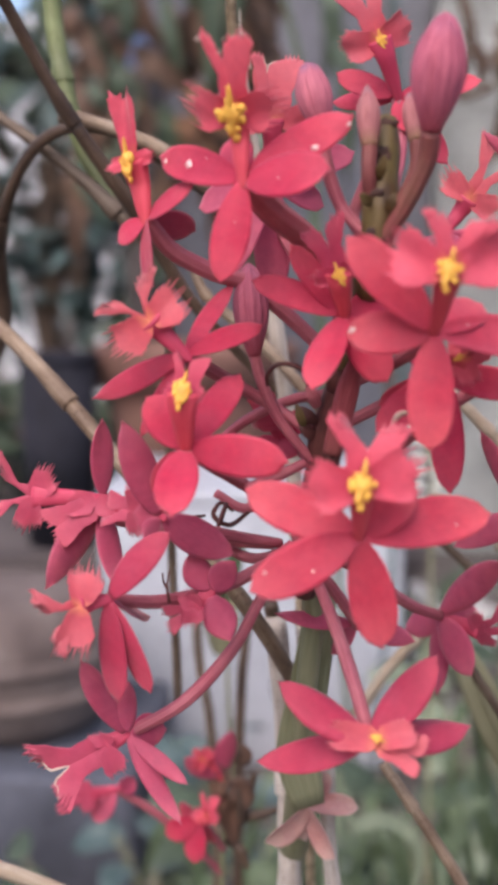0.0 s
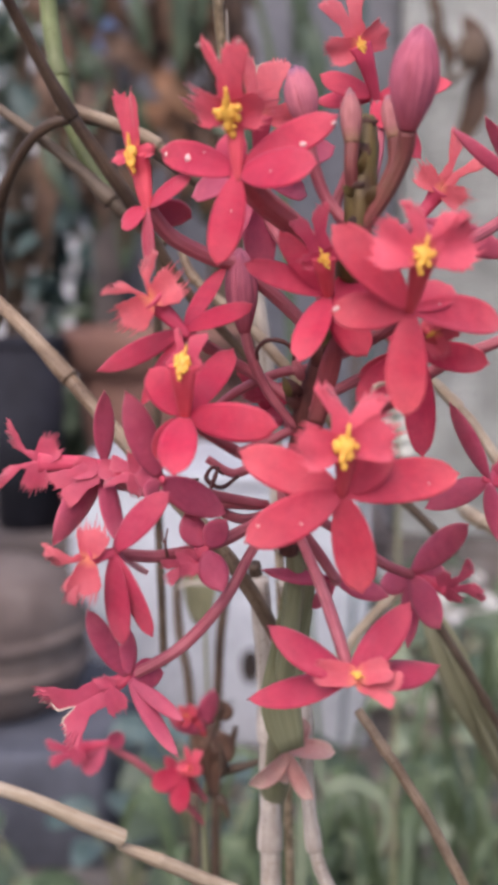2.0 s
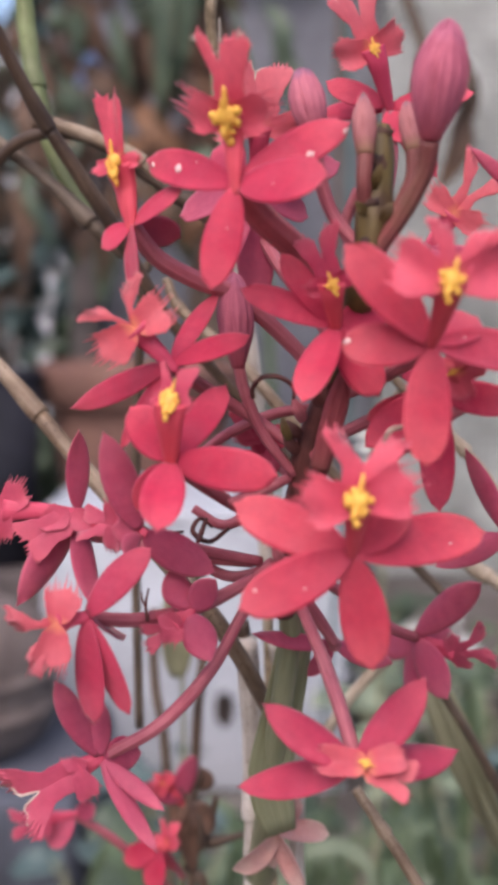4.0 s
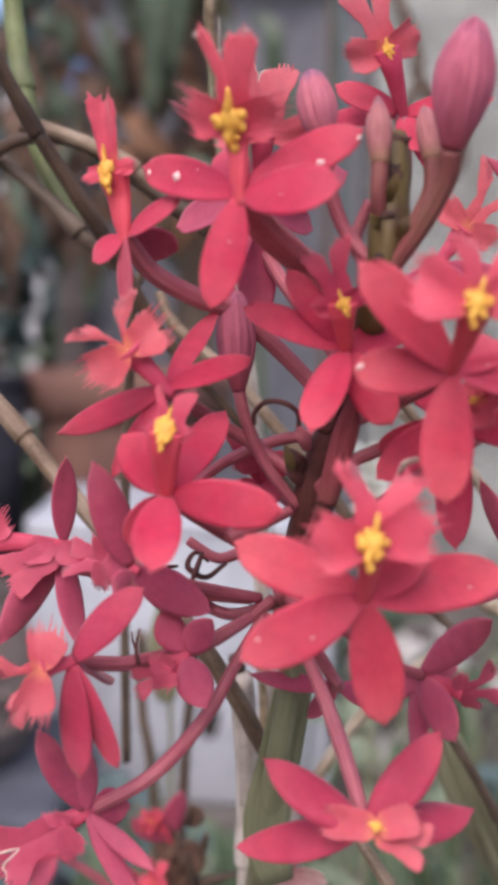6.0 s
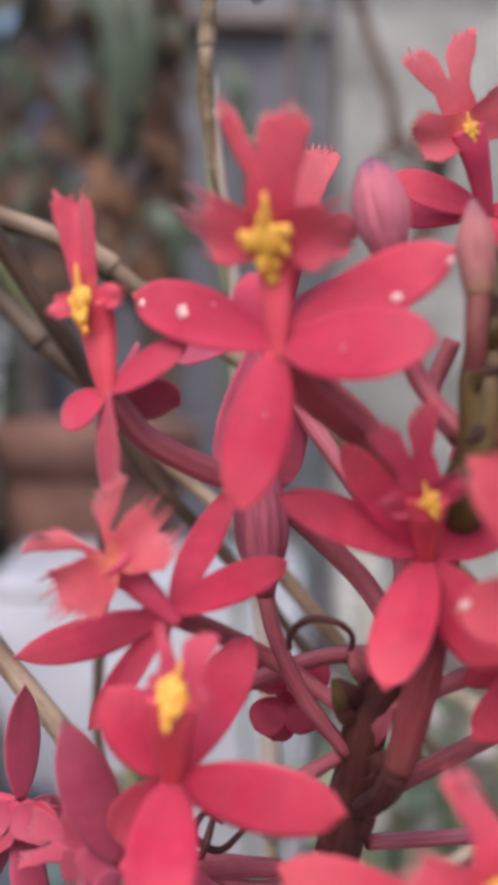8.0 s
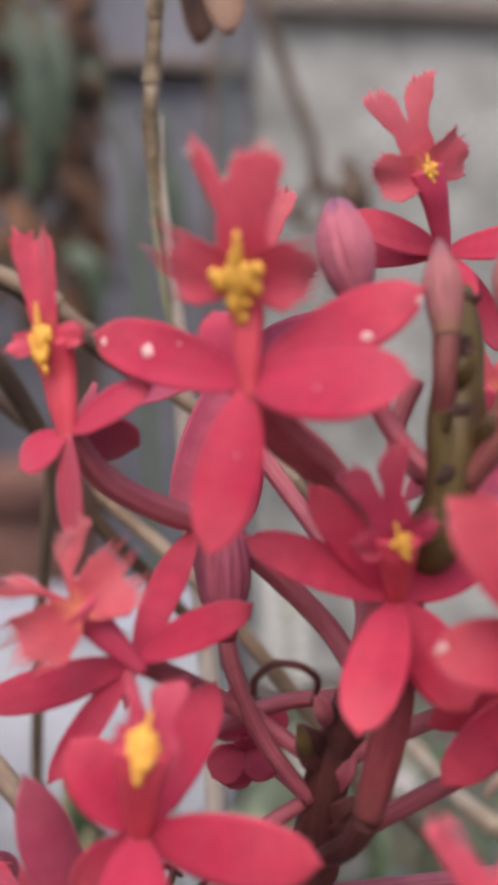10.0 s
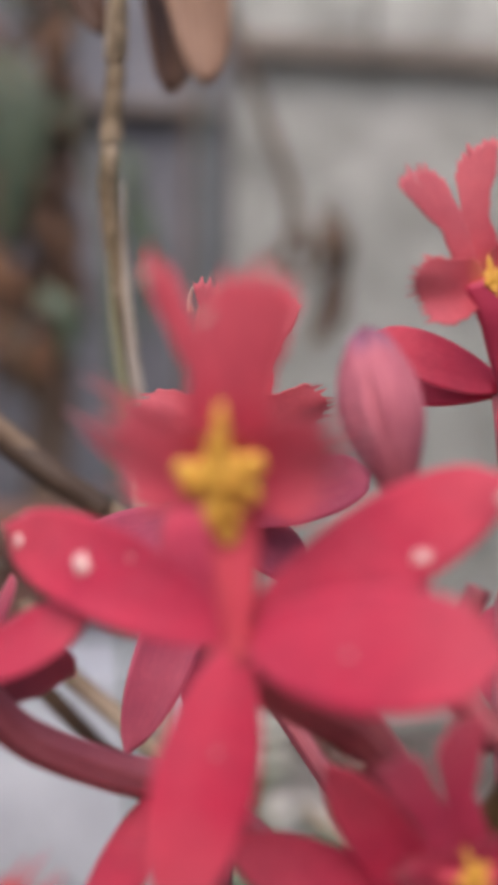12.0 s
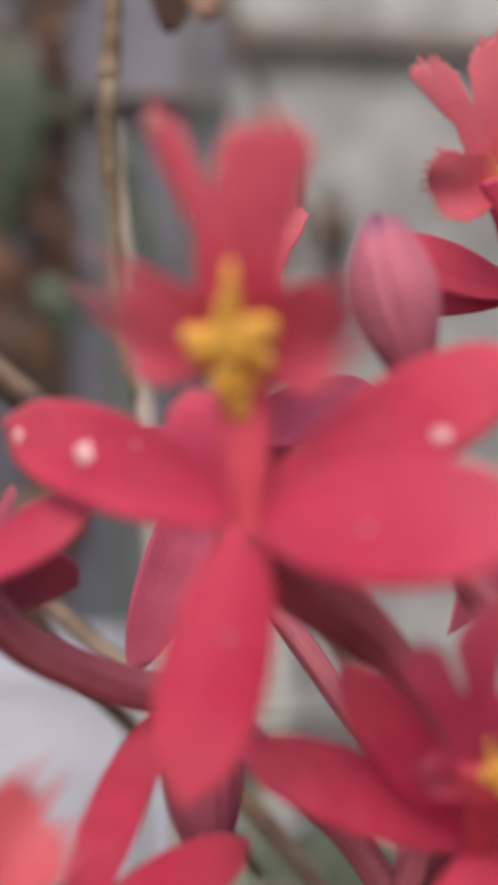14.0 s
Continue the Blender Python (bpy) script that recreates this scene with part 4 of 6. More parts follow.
part("stem", tube([(0.0066, 0.1897, 0.5397), (0.0078, 0.1944, 0.5314), (0.0060, 0.2029, 0.5117), (0.0049, 0.2113, 0.4973), (0.0039, 0.2223, 0.4826), (0.0031, 0.2315, 0.4650), (0.0027, 0.2318, 0.4315), (0.0025, 0.2324, 0.3455)], [0.0016, 0.0020, 0.0024, 0.0017, 0.0016, 0.0016], 14, 8, nodes=(0.35,)), GREEN, ORCHID, "green stem wrapped in a leaf sheath")
bud((0.0227, 0.1559, 0.6035), (0.0237, 0.1512, 0.6154), 0.0066, [(0.0227, 0.1559, 0.6033), (0.0224, 0.1577, 0.6001), (0.0204, 0.1596, 0.5956), (0.0174, 0.1624, 0.5906)], label="large closed mauve bud with ribbed sepals", mat=BUD, thick=0.0013, stem=PEDICEL_OLIVE, blunt=0.48)
bud((0.0095, 0.1681, 0.6050), (0.0074, 0.1684, 0.6136), 0.0048, [(0.0095, 0.1681, 0.6051), (0.0099, 0.1681, 0.6012), (0.0119, 0.1671, 0.5953), (0.0155, 0.1643, 0.5907)], label="small closed mauve bud with a pointed tip", mat=BUD_PALE, thick=0.001, stem=PEDICEL, blunt=0.42)
bud((0.0155, 0.1620, 0.6023), (0.0151, 0.1634, 0.6099), 0.0031, [(0.0155, 0.1620, 0.6025), (0.0154, 0.1620, 0.5990), (0.0158, 0.1634, 0.5951)], label="small unopened greenish bud", mat=BUD_OLIVE, thick=0.0011, stem=PEDICEL_OLIVE, blunt=0.7)
bud((0.0217, 0.1624, 0.6029), (0.0207, 0.1643, 0.6091), 0.0029, [(0.0217, 0.1624, 0.6031), (0.0215, 0.1624, 0.5990), (0.0186, 0.1624, 0.5934)], label="narrow brownish bud beside the large one", mat=BUD_OLIVE, thick=0.0012, stem=PEDICEL_OLIVE, blunt=0.48)
bud((-0.0004, 0.1784, 0.5747), (-0.0014, 0.1784, 0.5873), 0.0052, [(-0.0004, 0.1784, 0.5749), (0.0006, 0.1784, 0.5711), (0.0031, 0.1784, 0.5656), (0.0077, 0.1784, 0.5595)], label="long crimson bud on a curved stalk", mat=BUD, thick=0.0009, stem=PEDICEL, blunt=0.48)
bud((0.0106, 0.1662, 0.5620), (0.0139, 0.1662, 0.5757), 0.0031, [(0.0106, 0.1662, 0.5622), (0.0102, 0.1709, 0.5583), (0.0090, 0.1775, 0.5546)], label="dark crimson bud pressed against the stem", mat=BUD_CRIMSON, thick=0.0013, stem=STEM_DARK, blunt=0.48)
part("pedicel", tube([(0.0105, 0.1794, 0.5691), (0.0050, 0.1812, 0.5681), (-0.0016, 0.1831, 0.5651), (-0.0065, 0.1850, 0.5612)], [0.0008, 0.00085, 0.0007], 12, 8, nodes=()), PEDICEL, ORCHID, "")
part("pedicel", tube([(-0.0014, 0.1737, 0.5561), (0.0031, 0.1775, 0.5574), (0.0077, 0.1794, 0.5594)], [0.0008, 0.00085, 0.0007], 12, 8, nodes=()), PEDICEL, ORCHID, "")
part("pedicel", tube([(0.0068, 0.1831, 0.5460), (-0.0009, 0.1850, 0.5432), (-0.0068, 0.1869, 0.5453), (-0.0118, 0.1888, 0.5479)], [0.0008, 0.00085, 0.0007], 12, 8, nodes=()), PEDICEL, ORCHID, "")
part("pedicel", tube([(0.0077, 0.1812, 0.5511), (0.0020, 0.1850, 0.5524), (-0.0028, 0.1869, 0.5507), (-0.0072, 0.1878, 0.5530)], [0.0008, 0.00085, 0.0007], 12, 8, nodes=()), PEDICEL, ORCHID, "")
part("pedicel", tube([(0.0388, 0.1700, 0.5740), (0.0300, 0.1715, 0.5700), (0.0222, 0.1738, 0.5639), (0.0134, 0.1830, 0.5550)], [0.0009, 0.00095, 0.0010], 12, 8, nodes=()), PEDICEL, ORCHID, "")
part("pedicel", tube([(0.0155, 0.1718, 0.5990), (0.0137, 0.1718, 0.5939), (0.0153, 0.1681, 0.5904)], [0.0008, 0.00085, 0.0007], 12, 8, nodes=()), PEDICEL, ORCHID, "")
part("withered_curl", tube([(-0.0017, 0.1812, 0.5512), (-0.0044, 0.1794, 0.5496), (-0.0068, 0.1794, 0.5510), (-0.0059, 0.1812, 0.5526), (-0.0041, 0.1822, 0.5512)], [0.0003, 0.00042, 0.0002], 12, 8, nodes=()), STEM_DARK, ORCHID, "")
part("withered_curl", tube([(-0.0097, 0.1812, 0.5493), (-0.0111, 0.1803, 0.5485), (-0.0102, 0.1812, 0.5502), (-0.0083, 0.1822, 0.5505)], [0.0003, 0.00042, 0.0002], 12, 8, nodes=()), STEM_DARK, ORCHID, "")
part("withered_curl", tube([(-0.0049, 0.1803, 0.5528), (-0.0058, 0.1784, 0.5503), (-0.0065, 0.1784, 0.5484)], [0.0003, 0.00042, 0.0002], 12, 8, nodes=()), STEM_DARK, ORCHID, "")
part("withered_curl", tube([(0.0204, 0.1568, 0.5688), (0.0189, 0.1568, 0.5683), (0.0181, 0.1577, 0.5667)], [0.0003, 0.00042, 0.0002], 12, 8, nodes=()), CRUST, ORCHID, "")
part("withered_curl", tube([(0.0055, 0.1718, 0.5906), (0.0068, 0.1718, 0.5890), (0.0084, 0.1709, 0.5885)], [0.0003, 0.00042, 0.0002], 12, 8, nodes=()), CRUST, ORCHID, "")
part("bract", leaf_mesh([(0.0166, 0.1624, 0.5982), (0.0170, 0.1611, 0.5996), (0.0174, 0.1606, 0.6011)], 0.0016, (0, -1, 0.1), thick=0.0003), [RACHIS, RACHIS], ORCHID)
part("bract", leaf_mesh([(0.0156, 0.1615, 0.5950), (0.0149, 0.1602, 0.5956), (0.0142, 0.1596, 0.5963)], 0.0016, (0, -1, 0.1), thick=0.0003), [RACHIS, RACHIS], ORCHID)
part("bract", leaf_mesh([(0.0177, 0.1606, 0.5941), (0.0182, 0.1597, 0.5952), (0.0187, 0.1596, 0.5963)], 0.0016, (0, -1, 0.1), thick=0.0003), [RACHIS, RACHIS], ORCHID)
part("bract", leaf_mesh([(0.0068, 0.1747, 0.5650), (0.0062, 0.1738, 0.5666), (0.0057, 0.1737, 0.5683)], 0.0016, (0, -1, 0.1), thick=0.0003), [RACHIS, RACHIS], ORCHID)
part("bract", leaf_mesh([(0.0116, 0.1718, 0.5732), (0.0122, 0.1705, 0.5744), (0.0128, 0.1700, 0.5755)], 0.0016, (0, -1, 0.1), thick=0.0003), [RACHIS, RACHIS], ORCHID)
part("petal", leaf_mesh([(0.0001, 0.1880, 0.6121), (-0.0001, 0.1880, 0.6143), (-0.0003, 0.1880, 0.6161), (-0.0004, 0.1880, 0.6176)], 0.0019, (-0.2, -1, 0.1), fold=0.15, thick=0.0004, tip=0.9, root=0.9), [LIP_PALE, LIP_ROSE], BACK_BLOOM, "narrow pink lip strip with a dried end")
part("dried_edge", tube([(-0.0011, 0.1876, 0.6167), (-0.0012, 0.1876, 0.6176), (-0.0010, 0.1876, 0.6185)], [0.00028, 0.00022, 0.00006], 8, 5, ridges=0.3, flat=0.5), CRUST_PALE, BACK_BLOOM, "ragged dried white lip edge")
part("dried_edge", tube([(-0.0002, 0.1876, 0.6167), (-0.0001, 0.1876, 0.6177), (0.0002, 0.1876, 0.6186)], [0.00028, 0.00022, 0.00006], 8, 5, ridges=0.3, flat=0.5), CRUST_PALE, BACK_BLOOM, "ragged dried white lip edge")
for k, tip in enumerate(((-0.0056, 0.1536, 0.6146), (-0.0054, 0.1536, 0.6143), (-0.0002, 0.1536, 0.6151), (0.0001, 0.1536, 0.6149), (-0.0025, 0.1536, 0.6143), (-0.0029, 0.1536, 0.6129))):
    DRY_TIP = bmesh.new()
    bump_ball(DRY_TIP, tip, (Vector((0.00024, 0, 0.0001)), Vector((0, 0.00018, 0)), Vector((0.0001, 0, 0.00016))), 2)
    for v in DRY_TIP.verts:
        v.co += Vector((1, 0.3, 1)) * 0.0003 * noise.noise(v.co * 1900)
    part("dried_tip", DRY_TIP, CRUST_PALE, CROWN_BLOOM, "pale dried lip tip")
blemish(CROWN_BLOOM, 0, 0.6, 0.0, 0.00052, 60)
blemish(CROWN_BLOOM, 0, 0.9, -0.25, 0.00032, 90)
blemish(CROWN_BLOOM, 2, 0.6, 0.55, 0.00035, 60)
blemish(RIGHT_BLOOM, 1, 0.92, 0.3, 0.0003, 92)
blemish(CROWN_BLOOM, 1, 0.38, -0.1, 0.00014, 95)
blemish(CROWN_BLOOM, 2, 0.93, 0.5, 0.00026, 96)
blemish(CROWN_BLOOM, 3, 0.42, 0.1, 0.00012, 97)
blemish(CROWN_BLOOM, 0, 0.42, 0.55, 0.00012, 98)
blemish(FRONT_BLOOM, 1, 0.82, 0.5, 0.00018, 99)
blemish(FRONT_BLOOM, 1, 0.45, -0.4, 0.00014, 100)
blemish(FRONT_BLOOM, 3, 0.7, 0.3, 0.00013, 101)
blemish(RIGHT_BLOOM, 3, 0.3, -0.5, 0.00022, 102)
SCAR_MESH = bmesh.new()
bump_ball(SCAR_MESH, (0.0172, 0.1636, 0.6014), (Vector((0.0011, 0, 0.0002)), Vector((0, 0.00035, 0)), Vector((-0.0003, 0, 0.00135))), 3)
for v in SCAR_MESH.verts:
    v.co += Vector((1, 0, 1)) * 0.0007 * noise.noise(v.co * 1400)
part("scar", SCAR_MESH, SCAR, ORCHID)
SCAR_MESH = bmesh.new()
bump_ball(SCAR_MESH, (0.0180, 0.1662, 0.6056), (Vector((0.0013, 0, 0.0002)), Vector((0, 0.00035, 0)), Vector((-0.0003, 0, 0.00072))), 3)
for v in SCAR_MESH.verts:
    v.co += Vector((1, 0, 1)) * 0.0007 * noise.noise(v.co * 1400)
part("scar", SCAR_MESH, SCAR, ORCHID)
SCAR_MESH = bmesh.new()
bump_ball(SCAR_MESH, (0.0165, 0.1615, 0.5964), (Vector((0.0008, 0, 0.0002)), Vector((0, 0.00035, 0)), Vector((-0.0003, 0, 0.00054))), 3)
for v in SCAR_MESH.verts:
    v.co += Vector((1, 0, 1)) * 0.0007 * noise.noise(v.co * 1400)
part("scar", SCAR_MESH, SCAR, ORCHID)
SCAR_MESH = bmesh.new()
bump_ball(SCAR_MESH, (0.0189, 0.1629, 0.5950), (Vector((0.0007, 0, 0.0002)), Vector((0, 0.00035, 0)), Vector((-0.0003, 0, 0.00054))), 3)
for v in SCAR_MESH.verts:
    v.co += Vector((1, 0, 1)) * 0.0007 * noise.noise(v.co * 1400)
part("scar", SCAR_MESH, SCAR, ORCHID)
SCAR_MESH = bmesh.new()
bump_ball(SCAR_MESH, (0.0156, 0.1615, 0.5914), (Vector((0.0008, 0, 0.0002)), Vector((0, 0.00035, 0)), Vector((-0.0003, 0, 0.00054))), 3)
for v in SCAR_MESH.verts:
    v.co += Vector((1, 0, 1)) * 0.0007 * noise.noise(v.co * 1400)
part("scar", SCAR_MESH, SCAR, ORCHID)
SCAR_MESH = bmesh.new()
bump_ball(SCAR_MESH, (0.0173, 0.1624, 0.5877), (Vector((0.0009, 0, 0.0002)), Vector((0, 0.00035, 0)), Vector((-0.0003, 0, 0.00054))), 3)
for v in SCAR_MESH.verts:
    v.co += Vector((1, 0, 1)) * 0.0007 * noise.noise(v.co * 1400)
part("scar", SCAR_MESH, SCAR, ORCHID)
part("bract", leaf_mesh([(0.0107, 0.1740, 0.5722), (0.0119, 0.1732, 0.5735), (0.0132, 0.1735, 0.5747)], 0.0021, (0, -1, 0.2), thick=0.0004), [STEM_DARK, STEM_DARK], ORCHID)
part("bract", leaf_mesh([(0.0104, 0.1748, 0.5699), (0.0110, 0.1730, 0.5713), (0.0117, 0.1724, 0.5727)], 0.0021, (0, -1, 0.2), thick=0.0004), [STEM_DARK, STEM_DARK], ORCHID)
part("bract", leaf_mesh([(0.0087, 0.1756, 0.5675), (0.0080, 0.1741, 0.5693), (0.0072, 0.1738, 0.5710)], 0.0021, (0, -1, 0.2), thick=0.0004), [PEDICEL, PEDICEL], ORCHID)
part("bract", leaf_mesh([(0.0084, 0.1764, 0.5652), (0.0073, 0.1755, 0.5664), (0.0062, 0.1759, 0.5676)], 0.0021, (0, -1, 0.2), thick=0.0004), [STEM_DARK, STEM_DARK], ORCHID)
part("bract", leaf_mesh([(0.0081, 0.1772, 0.5628), (0.0070, 0.1764, 0.5643), (0.0060, 0.1768, 0.5658)], 0.0021, (0, -1, 0.2), thick=0.0004), [STEM_DARK, STEM_DARK], ORCHID)
part("bract", leaf_mesh([(0.0094, 0.1780, 0.5603), (0.0105, 0.1766, 0.5625), (0.0115, 0.1765, 0.5646)], 0.0021, (0, -1, 0.2), thick=0.0004), [PEDICEL, PEDICEL], ORCHID)
part("bract", leaf_mesh([(0.0092, 0.1788, 0.5579), (0.0104, 0.1771, 0.5592), (0.0116, 0.1767, 0.5605)], 0.0021, (0, -1, 0.2), thick=0.0004), [STEM_DARK, STEM_DARK], ORCHID)
part("bract", leaf_mesh([(0.0091, 0.1796, 0.5554), (0.0104, 0.1778, 0.5571), (0.0117, 0.1773, 0.5589)], 0.0021, (0, -1, 0.2), thick=0.0004), [STEM_DARK, STEM_DARK], ORCHID)
part("bract", leaf_mesh([(0.0092, 0.1804, 0.5529), (0.0105, 0.1790, 0.5542), (0.0117, 0.1789, 0.5555)], 0.0021, (0, -1, 0.2), thick=0.0004), [PEDICEL, PEDICEL], ORCHID)
part("bract", leaf_mesh([(0.0089, 0.1812, 0.5503), (0.0098, 0.1801, 0.5519), (0.0107, 0.1802, 0.5535)], 0.0021, (0, -1, 0.2), thick=0.0004), [STEM_DARK, STEM_DARK], ORCHID)
part("bract", leaf_mesh([(0.0075, 0.1820, 0.5478), (0.0062, 0.1807, 0.5500), (0.0048, 0.1807, 0.5523)], 0.0021, (0, -1, 0.2), thick=0.0004), [STEM_DARK, STEM_DARK], ORCHID)
part("bract", leaf_mesh([(0.0064, 0.1828, 0.5452), (0.0056, 0.1810, 0.5472), (0.0048, 0.1804, 0.5492)], 0.0021, (0, -1, 0.2), thick=0.0004), [PEDICEL, PEDICEL], ORCHID)
part("bract", leaf_mesh([(0.0067, 0.1835, 0.5425), (0.0057, 0.1825, 0.5445), (0.0047, 0.1826, 0.5464)], 0.0021, (0, -1, 0.2), thick=0.0004), [STEM_DARK, STEM_DARK], ORCHID)
part("bract", leaf_mesh([(0.0068, 0.1843, 0.5399), (0.0058, 0.1831, 0.5421), (0.0049, 0.1830, 0.5442)], 0.0021, (0, -1, 0.2), thick=0.0004), [STEM_DARK, STEM_DARK], ORCHID)

part("withered_curl", tube([(-0.0123, 0.1690, 0.5405), (-0.0126, 0.1690, 0.5428), (-0.0122, 0.1690, 0.5451)], [0.00028, 0.0002, 0.00012], 8, 6), STEM_DARK, ORCHID)
part("withered_curl", tube([(-0.0125, 0.1690, 0.5423), (-0.0131, 0.1690, 0.5436), (-0.0132, 0.1690, 0.5448)], [0.0002, 0.00015, 0.0001], 8, 6), STEM_DARK, ORCHID)
# small bloom hidden behind the stalks
flower((0.0027, 0.1900, 0.5615), facing=(-0.2, -0.95, 0.1), tepals=[(-135.5, 18.3, 4.3, 4.2), (-43.5, 18.1, 3.9, 4.0), (43.8, -16.1, 5.2, 3.8), (-109.2, -23.0, 5.6, 3.6)],
       column=(103.9, 43.5, 3.6), lip=(108.5, 22.8, 4.4, 3.4, (-0.2, -0.95, 0.1)),
       pedicel=[(0.0027, 0.1910, 0.5615), (0.0050, 0.1905, 0.5600), (0.0080, 0.1860, 0.5580)],
       label="small dark magenta bloom hidden behind the flower stalks", mats=(ROSE_RED, ROSE_RED, LIP_ROSE, LIP_ROSE), callus=0, fray=1.5)

# the dull second flower head behind, and the withered bloom
BACK_ORCHID = thing("orchid_plant", (-0.0142, 0.2850, 0.0), "smaller red orchid with fading blooms further back", "orchid")
part("stem", tube([(-0.0155, 0.2725, 0.4751), (-0.0134, 0.2716, 0.4636), (-0.0143, 0.2707, 0.4504), (-0.0143, 0.2707, 0.4290), (-0.0152, 0.2707, 0.3588), (-0.0229, 0.2707, -0.2033)], [0.0007, 0.0008, 0.0008, 0.0008, 0.001], 12, 8, nodes=()), GREEN, BACK_ORCHID, "")
# fading bloom
flower((-0.0193, 0.2645, 0.4636), facing=(-0.31, -0.93, -0.21), tepals=[(-157.6, 28.1, 7.7, 6), (-90.8, 23.2, 9.7, 5.5), (156.1, -8.4, 5.1, 5), (-81.7, -16.7, 8.6, 5)],
       column=(31.8, 11.3, 3.2), lip=(81.6, -14.5, 5.1, 4.0),
       pedicel=[(-0.0194, 0.2654, 0.4632), (-0.0168, 0.2681, 0.4591), (-0.0139, 0.2707, 0.4534)],
       label="red bloom on the plant further back", plant=BACK_ORCHID, callus=0)
# fading bloom
flower((-0.0145, 0.2681, 0.4724), facing=(-0.22, 0.97, -0.11), tepals=[(104.9, -9.2, 11.3, 5.5), (33.1, -4.0, 9.2, 5.5), (107.6, 20.6, 7.1, 4.5)],
       column=(53.8, -14.2, 6.3), lip=(29.1, 8.1, 3.1, 4.0, (-0.2, -0.95, 0.0)),
       pedicel=[(-0.0146, 0.2689, 0.4721), (-0.0143, 0.2707, 0.4684), (-0.0139, 0.2716, 0.4621)],
       label="rose bloom turned away on the plant further back", plant=BACK_ORCHID, callus=0)
# fading bloom
flower((-0.0375, 0.2619, 0.4719), facing=(-0.22, -0.97, -0.11), tepals=[(-123.7, 12.1, 9.1, 5.5), (13.5, -25.5, 4.3, 5.0), (-162.5, 20.1, 8.0, 4)],
       column=(-171.5, 21.4, 6.3), lip=(-168.2, 13.6, 7.9, 4.5, (-0.2, -0.95, 0.0)),
       pedicel=[(-0.0377, 0.2628, 0.4715), (-0.0292, 0.2663, 0.4643), (-0.0199, 0.2698, 0.4538), (-0.0143, 0.2707, 0.4474)],
       label="blurred rose bloom on the plant further back", plant=BACK_ORCHID, callus=0, mats=(ROSE, ROSE, LIP_ROSE, LIP_ROSE))
part("withered_curl", tube([(-0.0134, 0.2716, 0.4636), (-0.0083, 0.2698, 0.4673), (-0.0061, 0.2689, 0.4735)], [0.0009, 0.0013, 0.0006], 12, 8, nodes=()), BROWN, BACK_ORCHID, "")
part("withered_curl", tube([(-0.0135, 0.2716, 0.4606), (-0.0077, 0.2698, 0.4621), (0.0002, 0.2681, 0.4651)], [0.0009, 0.0013, 0.0006], 12, 8, nodes=()), BROWN, BACK_ORCHID, "")
part("withered_curl", tube([(-0.0140, 0.2716, 0.4560), (-0.0098, 0.2689, 0.4543), (-0.0082, 0.2689, 0.4498)], [0.0009, 0.0013, 0.0006], 12, 8, nodes=()), BROWN, BACK_ORCHID, "")
part("withered_curl", tube([(-0.0141, 0.2716, 0.4636), (-0.0097, 0.2681, 0.4621), (-0.0103, 0.2681, 0.4695)], [0.0009, 0.0013, 0.0006], 12, 8, nodes=()), BROWN, BACK_ORCHID, "")
WILTED = part("flower", tube([(0.0065, 0.2123, 0.4909), (0.0062, 0.2132, 0.4923), (0.0068, 0.2085, 0.4961)], [0.0014, 0.0011, 0.0009], 10, 6), PEDICEL, ORCHID, "withered bloom with limp pinkish tan tepals", (0.0065, 0.2123, 0.4909))
part("petal", tepal_mesh(Vector((0.0065, 0.2123, 0.4909)), Vector((-0.0069, -0.0028, -0.0067)).normalized(), Vector((0, -1, 0)), 0.0100, 0.0046, 0.16, 0.7, -24, 0), [WILT, WILT], WILTED)
part("petal", tepal_mesh(Vector((0.0065, 0.2123, 0.4909)), Vector((0.0059, -0.0023, -0.0078)).normalized(), Vector((0, -1, 0)), 0.0101, 0.0044, -0.18, 0.7, 34, 1), [WILT, WILT], WILTED)
part("petal", tepal_mesh(Vector((0.0065, 0.2123, 0.4909)), Vector((0.0093, -0.0003, 0.0005)).normalized(), Vector((0, -1, 0)), 0.0093, 0.0038, 0.24, 0.7, -36, 2), [WILT, WILT], WILTED)
part("petal", tepal_mesh(Vector((0.0065, 0.2123, 0.4909)), Vector((0.0024, 0.0027, 0.0061)).normalized(), Vector((0, -1, 0)), 0.0071, 0.0042, -0.14, 0.7, 30, 3), [WILT, WILT], WILTED)
part("petal", tepal_mesh(Vector((0.0065, 0.2123, 0.4909)), Vector((-0.0017, 0.0027, -0.0089)).normalized(), Vector((0, -1, 0)), 0.0095, 0.0030, 0.2, 0.7, 25, 4), [WILT, WILT], WILTED)
part("withered_petal", leaf_mesh([(-0.0122, 0.2685, 0.4742), (-0.0140, 0.2685, 0.4705), (-0.0153, 0.2685, 0.4663)], 0.006, (-0.5, -1, 0.2), fold=0.6, seed=3, ns=8), [HUSK_BROWN, HUSK_BROWN], BACK_ORCHID)
part("withered_petal", leaf_mesh([(-0.0113, 0.2685, 0.4721), (-0.0096, 0.2685, 0.4678), (-0.0105, 0.2685, 0.4632)], 0.007, (0.4, -1, 0.2), fold=0.6, seed=4, ns=8), [HUSK_BROWN, HUSK_BROWN], BACK_ORCHID)
part("withered_petal", leaf_mesh([(-0.0132, 0.2685, 0.4694), (-0.0148, 0.2685, 0.4652), (-0.0129, 0.2685, 0.4608)], 0.006, (0.1, -1, 0.2), fold=0.6, seed=5, ns=8), [HUSK_BROWN, HUSK_BROWN], BACK_ORCHID)
